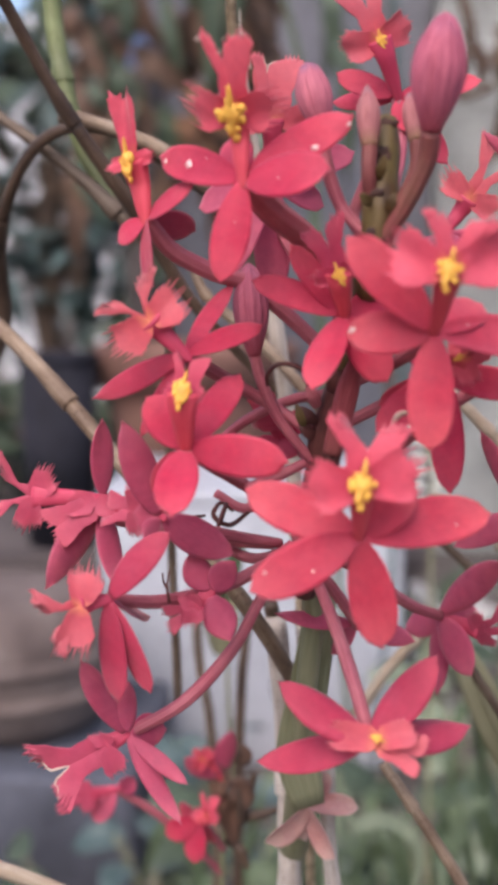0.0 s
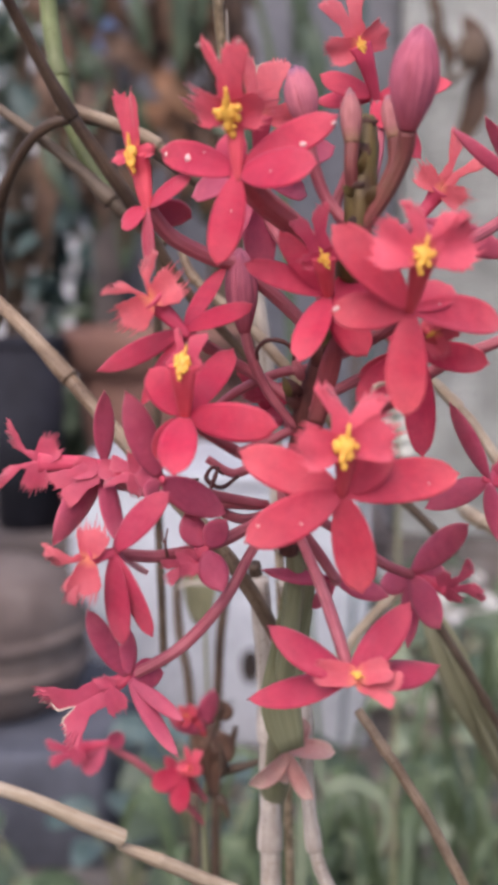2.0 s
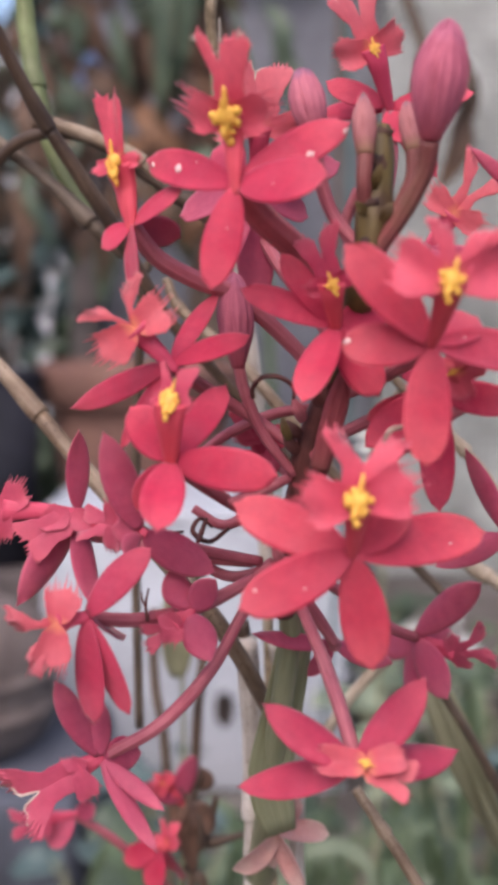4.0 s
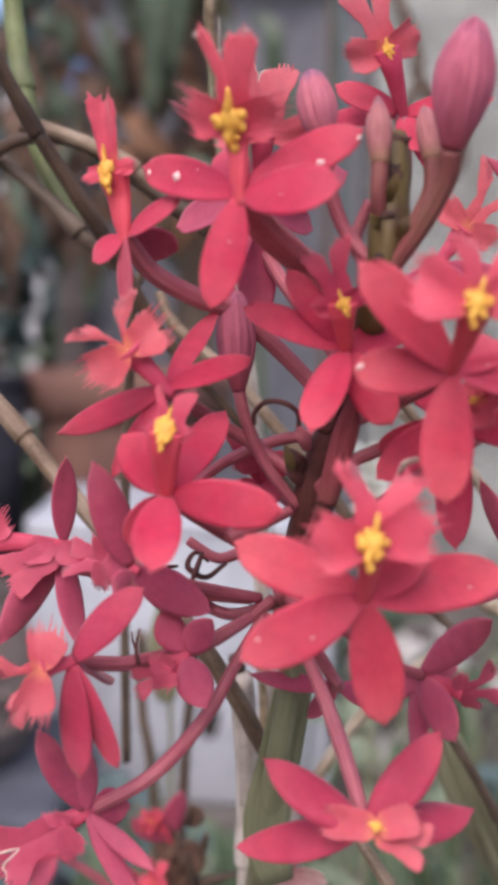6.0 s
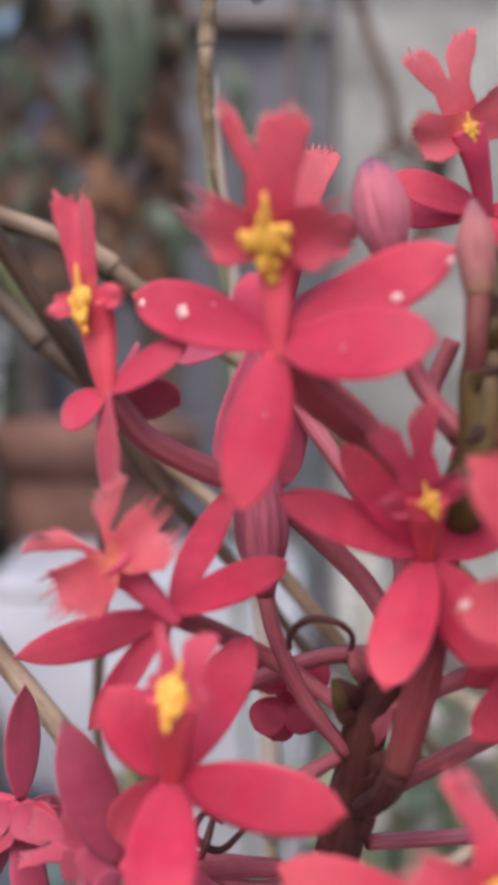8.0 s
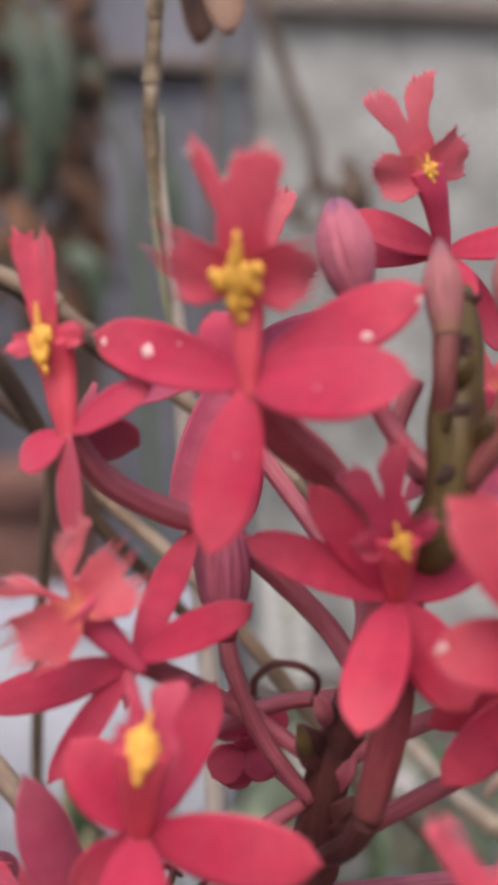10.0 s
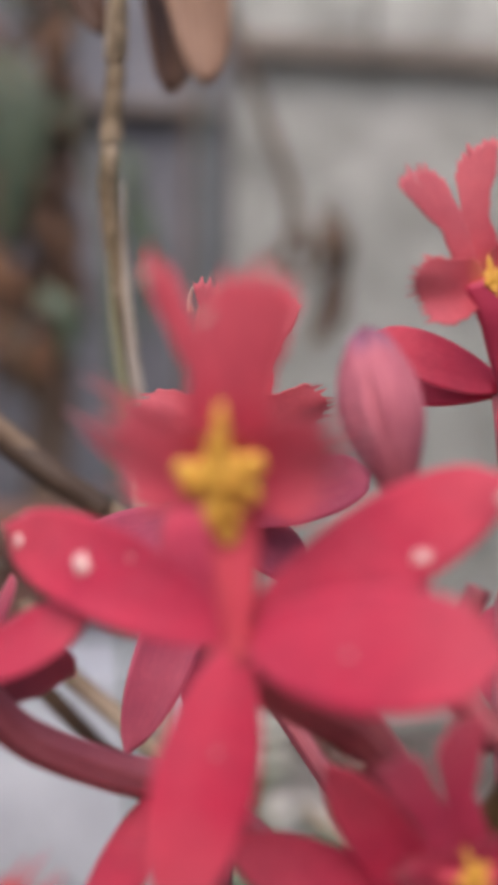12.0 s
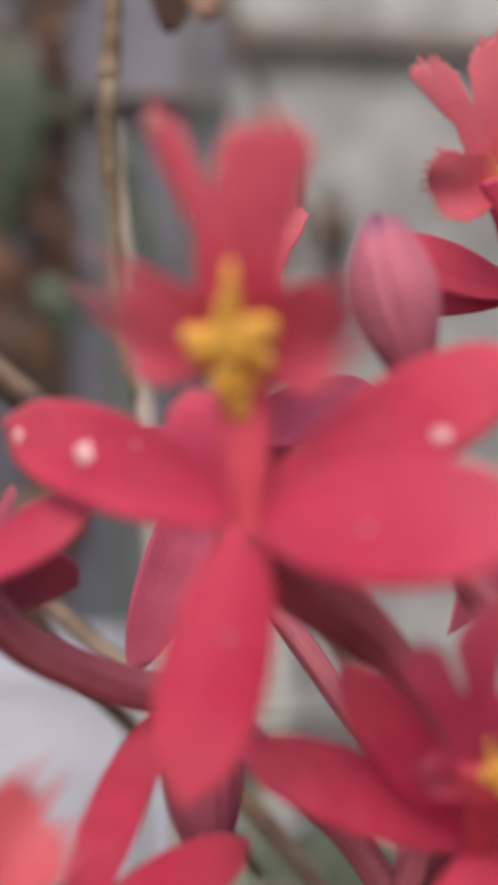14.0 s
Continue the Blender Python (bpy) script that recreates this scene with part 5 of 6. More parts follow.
part("withered_petal", leaf_mesh([(-0.0109, 0.2685, 0.4673), (-0.0118, 0.2685, 0.4616), (-0.0111, 0.2685, 0.4558)], 0.005, (-0.2, -1, 0.2), fold=0.6, seed=6, ns=8), [HUSK_BROWN, HUSK_BROWN], BACK_ORCHID)
part("withered_petal", leaf_mesh([(-0.0100, 0.2685, 0.4755), (-0.0092, 0.2685, 0.4779), (-0.0097, 0.2685, 0.4804)], 0.005, (0.5, -1, 0.2), fold=0.6, seed=7, ns=8), [HUSK_BROWN, HUSK_BROWN], BACK_ORCHID)
part("withered_petal", leaf_mesh([(-0.0139, 0.2685, 0.4732), (-0.0155, 0.2685, 0.4748), (-0.0166, 0.2685, 0.4735)], 0.004, (-0.3, -1, 0.2), fold=0.6, seed=8, ns=8), [HUSK_BROWN, HUSK_BROWN], BACK_ORCHID)

# dry canes and stems of older growth round the flower head
STALK = thing("dry_cane", (0.0069, 0.2151, 0.5088), "smooth tan dry cane slanting behind the blooms", "cane", group="dry canes")
cane_parts([(-0.0586, 0.2267, 0.5851), (-0.0437, 0.2188, 0.5729), (-0.0275, 0.2113, 0.5562), (-0.0164, 0.2057, 0.5449), (-0.0037, 0.2038, 0.5307), (0.0069, 0.2151, 0.5088)], [0.0014, 0.0015, 0.0015, 0.0014], (0.3, 0.75), TAN, STALK)
STALK = thing("dry_cane", (0.0234, 0.1709, 0.4643), "pale jointed dry cane with a broken joint", "cane", group="dry canes")
part("internode", tube([(-0.0441, 0.1427, 0.5175), (-0.0311, 0.1474, 0.5110), (-0.0227, 0.1502, 0.5057), (-0.0193, 0.1512, 0.5037), (-0.0182, 0.1514, 0.5031), (-0.0177, 0.1516, 0.5028)], [0.00090, 0.00096, 0.0010, 0.00104, 0.00126, 0.00128], 18, 8, ridges=0.02, lobes=5), BEIGE, STALK)
part("internode", tube([(-0.0187, 0.1523, 0.5012), (-0.0175, 0.1524, 0.5008), (-0.0154, 0.1527, 0.4999), (-0.0135, 0.1530, 0.4990), (-0.0123, 0.1532, 0.4984)], [0.0004, 0.0008, 0.00095, 0.00105, 0.00116], 18, 8, ridges=0.05, lobes=5), BEIGE, STALK)
part("stalk", tube([(-0.0128, 0.1531, 0.4987), (-0.0073, 0.1549, 0.4952), (0.0100, 0.1624, 0.4830), (0.0234, 0.1709, 0.4643)], [0.00106, 0.0011, 0.00115, 0.0012], 18, 8, ridges=0.02, lobes=5), BEIGE, STALK)
STALK = thing("jointed_reed", (0.0123, 0.2487, 0.5485), "dark brown jointed stem slanting down", "cane", group="dry canes")
cane_parts([(-0.0464, 0.2085, 0.6381), (-0.0430, 0.2151, 0.6306), (-0.0371, 0.2223, 0.6178), (-0.0302, 0.2276, 0.6065), (-0.0239, 0.2337, 0.5962), (-0.0153, 0.2399, 0.5812), (-0.0000, 0.2452, 0.5639), (0.0123, 0.2487, 0.5485)], [0.001, 0.0012, 0.0015, 0.001, 0.0009], (0.33,), BROWN, STALK)
STALK = thing("jointed_reed", (-0.0237, 0.2417, 0.5931), "grey brown stem ending in a papery joint", "cane", group="dry canes")
cane_parts([(-0.0631, 0.2505, 0.6249), (-0.0516, 0.2469, 0.6167), (-0.0393, 0.2443, 0.6075), (-0.0301, 0.2417, 0.5990), (-0.0237, 0.2417, 0.5931)], [0.0011, 0.0011, 0.0012, 0.0017, 0.0012], (0.75,), GREY_STALK, STALK)
STALK = thing("arched_reed", (-0.0065, 0.2337, 0.5994), "arched dead stem with a shrivelled dark end", "cane", group="dry canes")
cane_parts([(-0.0681, 0.2751, 0.5647), (-0.0621, 0.2707, 0.5784), (-0.0601, 0.2619, 0.5915), (-0.0548, 0.2505, 0.6021), (-0.0474, 0.2434, 0.6116), (-0.0395, 0.2399, 0.6154), (-0.0296, 0.2364, 0.6144), (-0.0214, 0.2355, 0.6099), (-0.0133, 0.2337, 0.6040), (-0.0065, 0.2337, 0.5994)], [0.0026, 0.0022, 0.0013, 0.0011, 0.0013, 0.0018, 0.0015], (0.3,), BROWN, STALK)
STALK = thing("green_shoot", (-0.0292, 0.2434, 0.5991), "bright lime green new shoot", "shoot", group="dry canes")
cane_parts([(-0.0446, 0.2505, 0.6480), (-0.0437, 0.2505, 0.6364), (-0.0417, 0.2487, 0.6256), (-0.0384, 0.2469, 0.6136), (-0.0337, 0.2452, 0.6051), (-0.0292, 0.2434, 0.5991)], [0.0018, 0.0019, 0.0018, 0.0017, 0.0016], (0.4,), LIME, STALK)
STALK = thing("dry_cane", (0.0075, 0.2575, 0.4228), "upright speckled cane in a split papery sheath", "cane", group="dry canes")
cane_parts([(-0.0064, 0.2293, 0.6674), (-0.0065, 0.2311, 0.6527), (-0.0067, 0.2329, 0.6438), (-0.0071, 0.2346, 0.6347), (-0.0062, 0.2364, 0.6277), (-0.0043, 0.2381, 0.6173), (-0.0029, 0.2399, 0.6075), (-0.0018, 0.2417, 0.5938), (-0.0006, 0.2434, 0.5816), (0.0013, 0.2452, 0.5671), (0.0030, 0.2469, 0.5514), (0.0047, 0.2505, 0.5222), (0.0075, 0.2575, 0.4228)], [0.001, 0.0011, 0.0011, 0.0011, 0.0011, 0.0011], (0.12, 0.2), SPECKLED, STALK)
part("sheath", tube([(-0.0055, 0.2337, 0.6355), (-0.0054, 0.2339, 0.6318), (-0.0052, 0.2351, 0.6275), (-0.0041, 0.2373, 0.6172), (-0.0027, 0.2390, 0.6074), (-0.0016, 0.2408, 0.5938), (-0.0004, 0.2425, 0.5816), (0.0015, 0.2443, 0.5673), (0.0032, 0.2461, 0.5516), (0.0049, 0.2496, 0.5226)], [0.0001, 0.0007, 0.0014, 0.0017, 0.0017, 0.0017, 0.0017], 12, 8, ridges=0.08), PALE, STALK, "pale papery sheath")
part("sheath", tube([(-0.0071, 0.2344, 0.6280), (-0.0066, 0.2351, 0.6226), (-0.0054, 0.2359, 0.6154), (-0.0038, 0.2381, 0.6057)], [0.0001, 0.0004, 0.0006, 0.0004], 8, 8), GREEN, STALK, "green sliver of living stem")
STALK = thing("dry_cane", (0.0319, 0.2337, 0.5655), "tan withered stem bent behind the crown", "cane", group="dry canes")
cane_parts([(-0.0397, 0.2337, 0.6167), (-0.0341, 0.2337, 0.6159), (-0.0220, 0.2337, 0.6111), (-0.0138, 0.2337, 0.6048), (-0.0079, 0.2337, 0.6009), (0.0001, 0.2337, 0.5954), (0.0088, 0.2337, 0.5894), (0.0161, 0.2337, 0.5836), (0.0247, 0.2337, 0.5740), (0.0319, 0.2337, 0.5655)], [0.0012, 0.0013, 0.0012, 0.0011, 0.0012, 0.0013, 0.0012, 0.0008], (0.25, 0.74), TAN, STALK)
STALK = thing("dry_cane", (0.0286, 0.2487, 0.5339), "thin tan cane slanting behind the blooms", "cane", group="dry canes")
cane_parts([(-0.0157, 0.2417, 0.5885), (-0.0127, 0.2399, 0.5826), (-0.0024, 0.2381, 0.5738), (0.0080, 0.2364, 0.5625), (0.0192, 0.2399, 0.5485), (0.0286, 0.2487, 0.5339)], [0.0009, 0.0012, 0.0012, 0.0011], (0.2,), TAN, STALK)
STALK = thing("thin_stalk", (-0.0239, 0.2707, 0.4887), "thin grey upright stalk", "cane", group="dry canes")
cane_parts([(-0.0189, 0.2452, 0.5926), (-0.0208, 0.2469, 0.5882), (-0.0216, 0.2505, 0.5780), (-0.0227, 0.2557, 0.5635), (-0.0237, 0.2610, 0.5383), (-0.0239, 0.2707, 0.4887)], [0.0008, 0.001, 0.001, 0.001], (0.1,), GREY_STALK, STALK)
STALK = thing("dry_cane", (0.0637, 0.2311, 0.5268), "pale dry cane slanting behind the red blooms", "cane", group="dry canes")
cane_parts([(0.0284, 0.2355, 0.5680), (0.0367, 0.2355, 0.5615), (0.0451, 0.2355, 0.5525), (0.0521, 0.2337, 0.5420), (0.0637, 0.2311, 0.5268)], [0.0011, 0.0012, 0.0012], (0.4,), BEIGE, STALK)
STALK = thing("dry_cane", (0.0712, 0.2450, 0.5164), "pale tan cane crossing behind the blooms", "cane", group="dry canes")
cane_parts([(0.0465, 0.4000, 0.5140), (0.0561, 0.3500, 0.5157), (0.0526, 0.3050, 0.5222), (0.0487, 0.2650, 0.5281), (0.0566, 0.2550, 0.5244), (0.0712, 0.2450, 0.5164)], [0.0018, 0.0018, 0.0016, 0.0015, 0.0014], (0.3, 0.7), BEIGE, STALK)
STALK = thing("dry_cane", (0.0456, 0.2600, 0.5196), "short grey dry cane behind the stem", "cane", group="dry canes")
cane_parts([(0.0231, 0.2600, 0.5416), (0.0310, 0.2600, 0.5342), (0.0382, 0.2600, 0.5270), (0.0456, 0.2600, 0.5196)], [0.0010, 0.0011, 0.0010], (0.5,), GREY_STALK, STALK)
STALK = thing("dry_cane", (0.0506, 0.2132, 0.4435), "slender tan cane darkened near its top", "cane", group="dry canes")
cane_parts([(0.0200, 0.2085, 0.5007), (0.0231, 0.2085, 0.4961), (0.0281, 0.2094, 0.4882), (0.0347, 0.2094, 0.4770), (0.0431, 0.2113, 0.4599), (0.0506, 0.2132, 0.4435)], [0.0009, 0.0011, 0.0011, 0.0012], (0.3,), TAN, STALK)
STALK = thing("dry_cane", (0.0405, 0.2619, 0.5160), "short pale cane behind the lower blooms", "cane", group="dry canes")
cane_parts([(0.0169, 0.2619, 0.4897), (0.0225, 0.2619, 0.4987), (0.0291, 0.2619, 0.5066), (0.0347, 0.2619, 0.5116), (0.0405, 0.2619, 0.5160)], [0.0013, 0.0013, 0.0012], (0.55,), BEIGE, STALK)
STALK = thing("dry_cane", (0.0692, 0.2575, 0.4570), "thin grey brown cane behind the drooping bloom", "cane", group="dry canes")
cane_parts([(0.0362, 0.2355, 0.5134), (0.0456, 0.2399, 0.4981), (0.0563, 0.2487, 0.4789), (0.0692, 0.2575, 0.4570)], [0.0009, 0.001, 0.001], (0.5,), GREY_STALK, STALK)
STALK = thing("dry_cane", (0.0027, 0.2267, 0.3510), "pale dry upright cane with peeling sheath", "cane", group="dry canes")
cane_parts([(0.0007, 0.2214, 0.5234), (0.0021, 0.2267, 0.5013), (0.0026, 0.2267, 0.4826), (0.0028, 0.2267, 0.4635), (0.0029, 0.2267, 0.4347), (0.0027, 0.2267, 0.3510)], [0.0021, 0.0021, 0.00231, 0.0021], (0.35, 0.6), PALE, STALK)
STALK = thing("dry_cane", (0.0109, 0.2205, 0.3571), "pale tan upright cane below the withered bloom", "cane", group="dry canes")
cane_parts([(0.0058, 0.2151, 0.5250), (0.0097, 0.2205, 0.5034), (0.0102, 0.2205, 0.4852), (0.0120, 0.2205, 0.4666), (0.0177, 0.2205, 0.4386), (0.0109, 0.2205, 0.3571)], [0.0014, 0.0014, 0.0015400000000000001, 0.0014], (0.35, 0.6), PALE, STALK)
STALK = thing("dark_stalk", (-0.0009, 0.2505, -0.1957), "dark shrivelled old plant stalk", "cane", group="dry canes")
cane_parts([(-0.0004, 0.2223, 0.5261), (0.0011, 0.2267, 0.5159), (0.0036, 0.2337, 0.4963), (0.0029, 0.2417, 0.4668), (0.0024, 0.2417, 0.3967), (-0.0009, 0.2505, -0.1957)], [0.0014, 0.0022, 0.0018, 0.0018], (), BROWN, STALK)
STALK = thing("dark_stalk", (-0.0194, 0.3600, 0.1521), "dark thin upright plant stalk", "cane", group="dry canes")
cane_parts([(-0.0124, 0.3500, 0.4900), (-0.0144, 0.3500, 0.4698), (-0.0157, 0.3500, 0.4437), (-0.0164, 0.3500, 0.4132), (-0.0179, 0.3600, 0.3097), (-0.0194, 0.3600, 0.1521)], [0.0015, 0.0016, 0.0016], (), BROWN, STALK)
STALK = thing("dark_stalk", (-0.0289, 0.3600, -0.0516), "grey thin upright stalk", "cane", group="dry canes")
cane_parts([(-0.0287, 0.3600, 0.4930), (-0.0283, 0.3600, 0.4705), (-0.0253, 0.3600, 0.4514), (-0.0237, 0.3600, 0.4124), (-0.0245, 0.3600, 0.3097), (-0.0289, 0.3600, -0.0516)], [0.0015, 0.0016, 0.0016], (), GREY_STALK, STALK)
LEAF_ONE = thing("orchid_leaf", (0.0051, 0.2076, 0.4907), "upright folded olive green orchid leaf beside the stem", "leaf")
part("blade", leaf_mesh([(0.0070, 0.2057, 0.4940), (0.0050, 0.2047, 0.5040), (0.0068, 0.2029, 0.5161), (0.0087, 0.2000, 0.5289), (0.0094, 0.1991, 0.5376)], 0.0068, (0.2, -1, 0.1), fold=0.10, thick=0.0012, tip=0.3, root=0.25), [GREEN, GREEN], LEAF_ONE)
LEAF_TWO = thing("orchid_leaf", (0.0667, 0.3000, 0.4370), "narrow olive green leaf behind the drooping bloom", "leaf")
part("blade", leaf_mesh([(0.0411, 0.2751, 0.5021), (0.0469, 0.2751, 0.4890), (0.0550, 0.2795, 0.4711), (0.0714, 0.3000, 0.4370)], 0.010, (-0.2, -1, 0.3), fold=0.3, thick=0.001), [LEAF_OLIVE, LEAF_OLIVE], LEAF_TWO)
part("midrib", tube([(0.0416, 0.2738, 0.5011), (0.0467, 0.2740, 0.4894), (0.0548, 0.2784, 0.4715), (0.0670, 0.2828, 0.4463)], [0.0005, 0.0008, 0.0008], 8, 6), LEAF_OLIVE, LEAF_TWO)
part("stalk", tube([(0.0676, 0.2835, 0.4454), (0.0777, 0.3020, 0.3886), (0.0847, 0.3050, 0.2180), (0.0901, 0.2950, -0.01)], [0.0014, 0.0016, 0.0018], 8, 8), LEAF_OLIVE, LEAF_TWO)
SIDE_LEAF = thing("orchid_leaf", (-0.0794, 0.2350, 0.0), "olive green orchid leaf on a thin stalk", "leaf")
part("blade", leaf_mesh([(-0.0594, 0.2350, 0.5321), (-0.0568, 0.2350, 0.5449), (-0.0566, 0.2350, 0.5552), (-0.0600, 0.2350, 0.5631)], 0.0050, (0.3, -1, 0.1), fold=0.2, thick=0.001), [LEAF_OLIVE, LEAF_OLIVE], SIDE_LEAF)
part("stalk", tube([(-0.0594, 0.2350, 0.5321), (-0.0714, 0.2350, 0.30), (-0.0794, 0.2350, -0.01)], [0.0012, 0.0014, 0.0016], 8, 8), LEAF_OLIVE, SIDE_LEAF)
STALK = thing("dry_twig", (-0.0164, 0.3480, 0.4887), "thin pale dry twig lying across the old stalks", "twig")
part("twig", tube([(-0.0276, 0.3480, 0.4874), (-0.0251, 0.3480, 0.4884), (-0.0202, 0.3480, 0.4888), (-0.0159, 0.3480, 0.4885)], [0.0006, 0.0007, 0.0006], 8, 6), PALE, STALK)
YOUNG = thing("young_plant", (-0.0207, 0.3700, 0.0), "young plant with a broad olive leaf on a thin stalk", "plant")
part("stalk", tube([(-0.0207, 0.3700, -0.01), (-0.0167, 0.3700, 0.2807), (-0.0207, 0.3700, 0.4678), (-0.0221, 0.3700, 0.4689)], [0.0016, 0.0014, 0.001, 0.0006], 8, 8), GREEN, YOUNG)
part("leaf", leaf_mesh([(-0.0221, 0.3700, 0.4689), (-0.0221, 0.3700, 0.4862), (-0.0232, 0.3700, 0.5023)], 0.0160, (-0.2, -1, 0.2), fold=0.15, ns=14, tip=0.75, root=0.6), [LEAF_OLIVE, LEAF_OLIVE], YOUNG, "broad green leaf")
part("leaf", leaf_mesh([(-0.0197, 0.3710, 0.4849), (-0.0195, 0.3660, 0.4954), (-0.0141, 0.3620, 0.5078)], 0.009, (0.1, -1, 0.3), fold=0.2, ns=10, seed=3), [LEAF_FRESH, LEAF_FRESH], YOUNG)
part("withered_curl", tube([(0.0017, 0.1737, 0.5709), (0.0017, 0.1728, 0.5724), (0.0029, 0.1718, 0.5738), (0.0045, 0.1718, 0.5740), (0.0061, 0.1718, 0.5735), (0.0073, 0.1728, 0.5722), (0.0072, 0.1747, 0.5698)], [0.0003, 0.00035, 0.00035, 0.0003, 0.00025], 12, 8, nodes=()), STEM_DARK, ORCHID, "")

# ---- the garden corner behind ----
ground = part("ground", box_mesh((-40, -15, -0.4), (40, 70, 0.0), 0), GROUND)
tagged(ground, "damp dark earth with pale gravel", "ground", kind="structure")
wall = part("wall_back", box_mesh((0.256, 2.60, 0.0), (4.5, 2.80, 2.6), 0.01), CONCRETE)
tagged(wall, "pale grey weathered concrete garden wall", "wall", kind="structure")
pier = part("wall_side", box_mesh((-0.420, 2.66, 0.0), (0.252, 2.80, 2.6), 0.01), CONCRETE_BLUE)
tagged(pier, "bluish grey painted concrete wall", "wall", kind="structure")
beam = part("beam", box_mesh((0.236, 2.54, 1.401), (4.5, 2.597, 1.448), 0.006), BEAM)
tagged(beam, "brown weathered wooden beam along the wall", "beam", kind="structure")
rail = part("rail", box_mesh((-0.420, 2.60, 1.287), (0.227, 2.655, 1.311), 0.005), BEAM)
tagged(rail, "grey weathered rail along the wall", "rail", kind="structure")
far_wall = part("wall_far", box_mesh((-6, 6.0, 0.0), (0.180, 6.2, 1.9), 0.01), LIMEWASH)
tagged(far_wall, "whitewashed garden wall behind the shrubs", "wall", kind="structure")

# a square white planter box, its front towards the orchid
TUB = thing("white_planter", (-0.0584, 1.5500, 0.0), "white plastic planter box with a dark drain hole", "planter")
part("front", box_mesh((-0.2560, 1.4000, 0.002), (0.1068, 1.4120, 0.3232), 0.004), WHITE, TUB)
part("back", box_mesh((-0.2560, 1.6900, 0.002), (0.1068, 1.7020, 0.3232), 0.004), WHITE, TUB)
part("side", box_mesh((-0.2560, 1.4125, 0.002), (-0.2440, 1.6895, 0.3232), 0.004), WHITE, TUB)
part("side", box_mesh((0.0948, 1.4125, 0.002), (0.1068, 1.6895, 0.3232), 0.004), WHITE, TUB)
part("rim", box_mesh((-0.2570, 1.3990, 0.3232), (0.1078, 1.7030, 0.3432), 0.006), WHITE, TUB, "rounded white rim")
HOLE = bmesh.new()
bump_ball(HOLE, (-0.0372, 1.3990, 0.1050), (Vector((0.012, 0, 0)), Vector((0, 0.003, 0)), Vector((0, 0, 0.022))), 3)
part("drain_hole", HOLE, SOIL, TUB, "dark drain hole")

PLINTH = thing("wooden_bench", (-0.1885, 1.9165, 0.0), "dark weathered wooden bench carrying a clay pot", "bench")
part("top", box_mesh((-0.6385, 1.7165, 0.1642), (0.1615, 2.1165, 0.1942), 0.004), DARK_WOOD, PLINTH)
for leg_x in (-0.6085, 0.1115):
    for leg_y in (1.7465, 2.0565):
        part("leg", box_mesh((leg_x, leg_y, 0.0), (leg_x + 0.03, leg_y + 0.03, 0.1637), 0.003), DARK_WOOD, PLINTH)
POT = thing("clay_pot", (-0.1885, 1.9165, 0.1942), "terracotta pot with a thick rim standing on a bench", "pot")
part("body", lathe([(0.1099, 0.0), (0.1465, 0.2359), (0.1399, 0.2399), (0.0999, 0.02)], (-0.1885, 1.9165, 0.1942), ripple=0.01), CLAY, POT)
part("rim", lathe([(0.1473, 0.2319), (0.1632, 0.2359), (0.1665, 0.2900), (0.1632, 0.3000), (0.1532, 0.3000), (0.1482, 0.2800)], (-0.1885, 1.9165, 0.1942), ripple=0.01), CLAY, POT, "thick rolled rim")
part("soil", lathe([(0.1332, 0.2600), (0.1432, 0.2780), (0.01, 0.2880)], (-0.1885, 1.9165, 0.1942), ripple=0.05), SOIL, POT)

# black pot shape, added only to fill the dark gap left of the terracotta pot
DARK_FILLER = thing("dark_filler", (-0.3882, 1.8000, 0.1942), "tall black pot shape added to fill the dark gap above a wooden bench", "pot")
part("body", lathe([(0.0509, 0.0), (0.0581, 0.2773), (0.0557, 0.2773), (0.0479, 0.03)], (-0.3882, 1.8000, 0.1942), sides=40, ripple=0.01), FILLER_BLACK, DARK_FILLER)
part("rim", lathe([(0.0575, 0.0), (0.0617, 0.002), (0.0617, 0.014), (0.0569, 0.016), (0.0557, 0.004)], (-0.3882, 1.8000, 0.4715), sides=40, ripple=0.01), FILLER_BLACK, DARK_FILLER, "rolled rim")

SLAB = part("stone_slab", box_mesh((-0.4660, 1.0900, -0.005), (-0.1690, 1.3860, 0.1180), 0.012), SLATE)
tagged(SLAB, "dark bluish slate slab under a clay pot", "slab")
POT = thing("clay_pot", (-0.3330, 1.2500, 0.1180), "upturned weathered grey brown clay pot with two raised bands", "pot")
part("body", lathe([(0.088, 0.0), (0.104, 0.008), (0.114, 0.026), (0.118, 0.040), (0.119, 0.057), (0.1195, 0.076), (0.1195, 0.094), (0.1170, 0.108), (0.1110, 0.124), (0.1000, 0.137), (0.0860, 0.145), (0.0600, 0.149), (0.0200, 0.150), (0.0040, 0.149)], (-0.3330, 1.2500, 0.1180), sides=64, ripple=0.012), CLAY_GREY, POT)
part("band", lathe([(0.1165, 0.039), (0.1235, 0.043), (0.1255, 0.048), (0.1235, 0.053), (0.1165, 0.057)], (-0.3330, 1.2500, 0.1180), sides=64, ripple=0.012), CLAY_GREY, POT, "raised band")
part("band", lathe([(0.1165, 0.075), (0.1235, 0.079), (0.1255, 0.084), (0.1235, 0.089), (0.1165, 0.093)], (-0.3330, 1.2500, 0.1180), sides=64, ripple=0.012), CLAY_GREY, POT, "raised band")


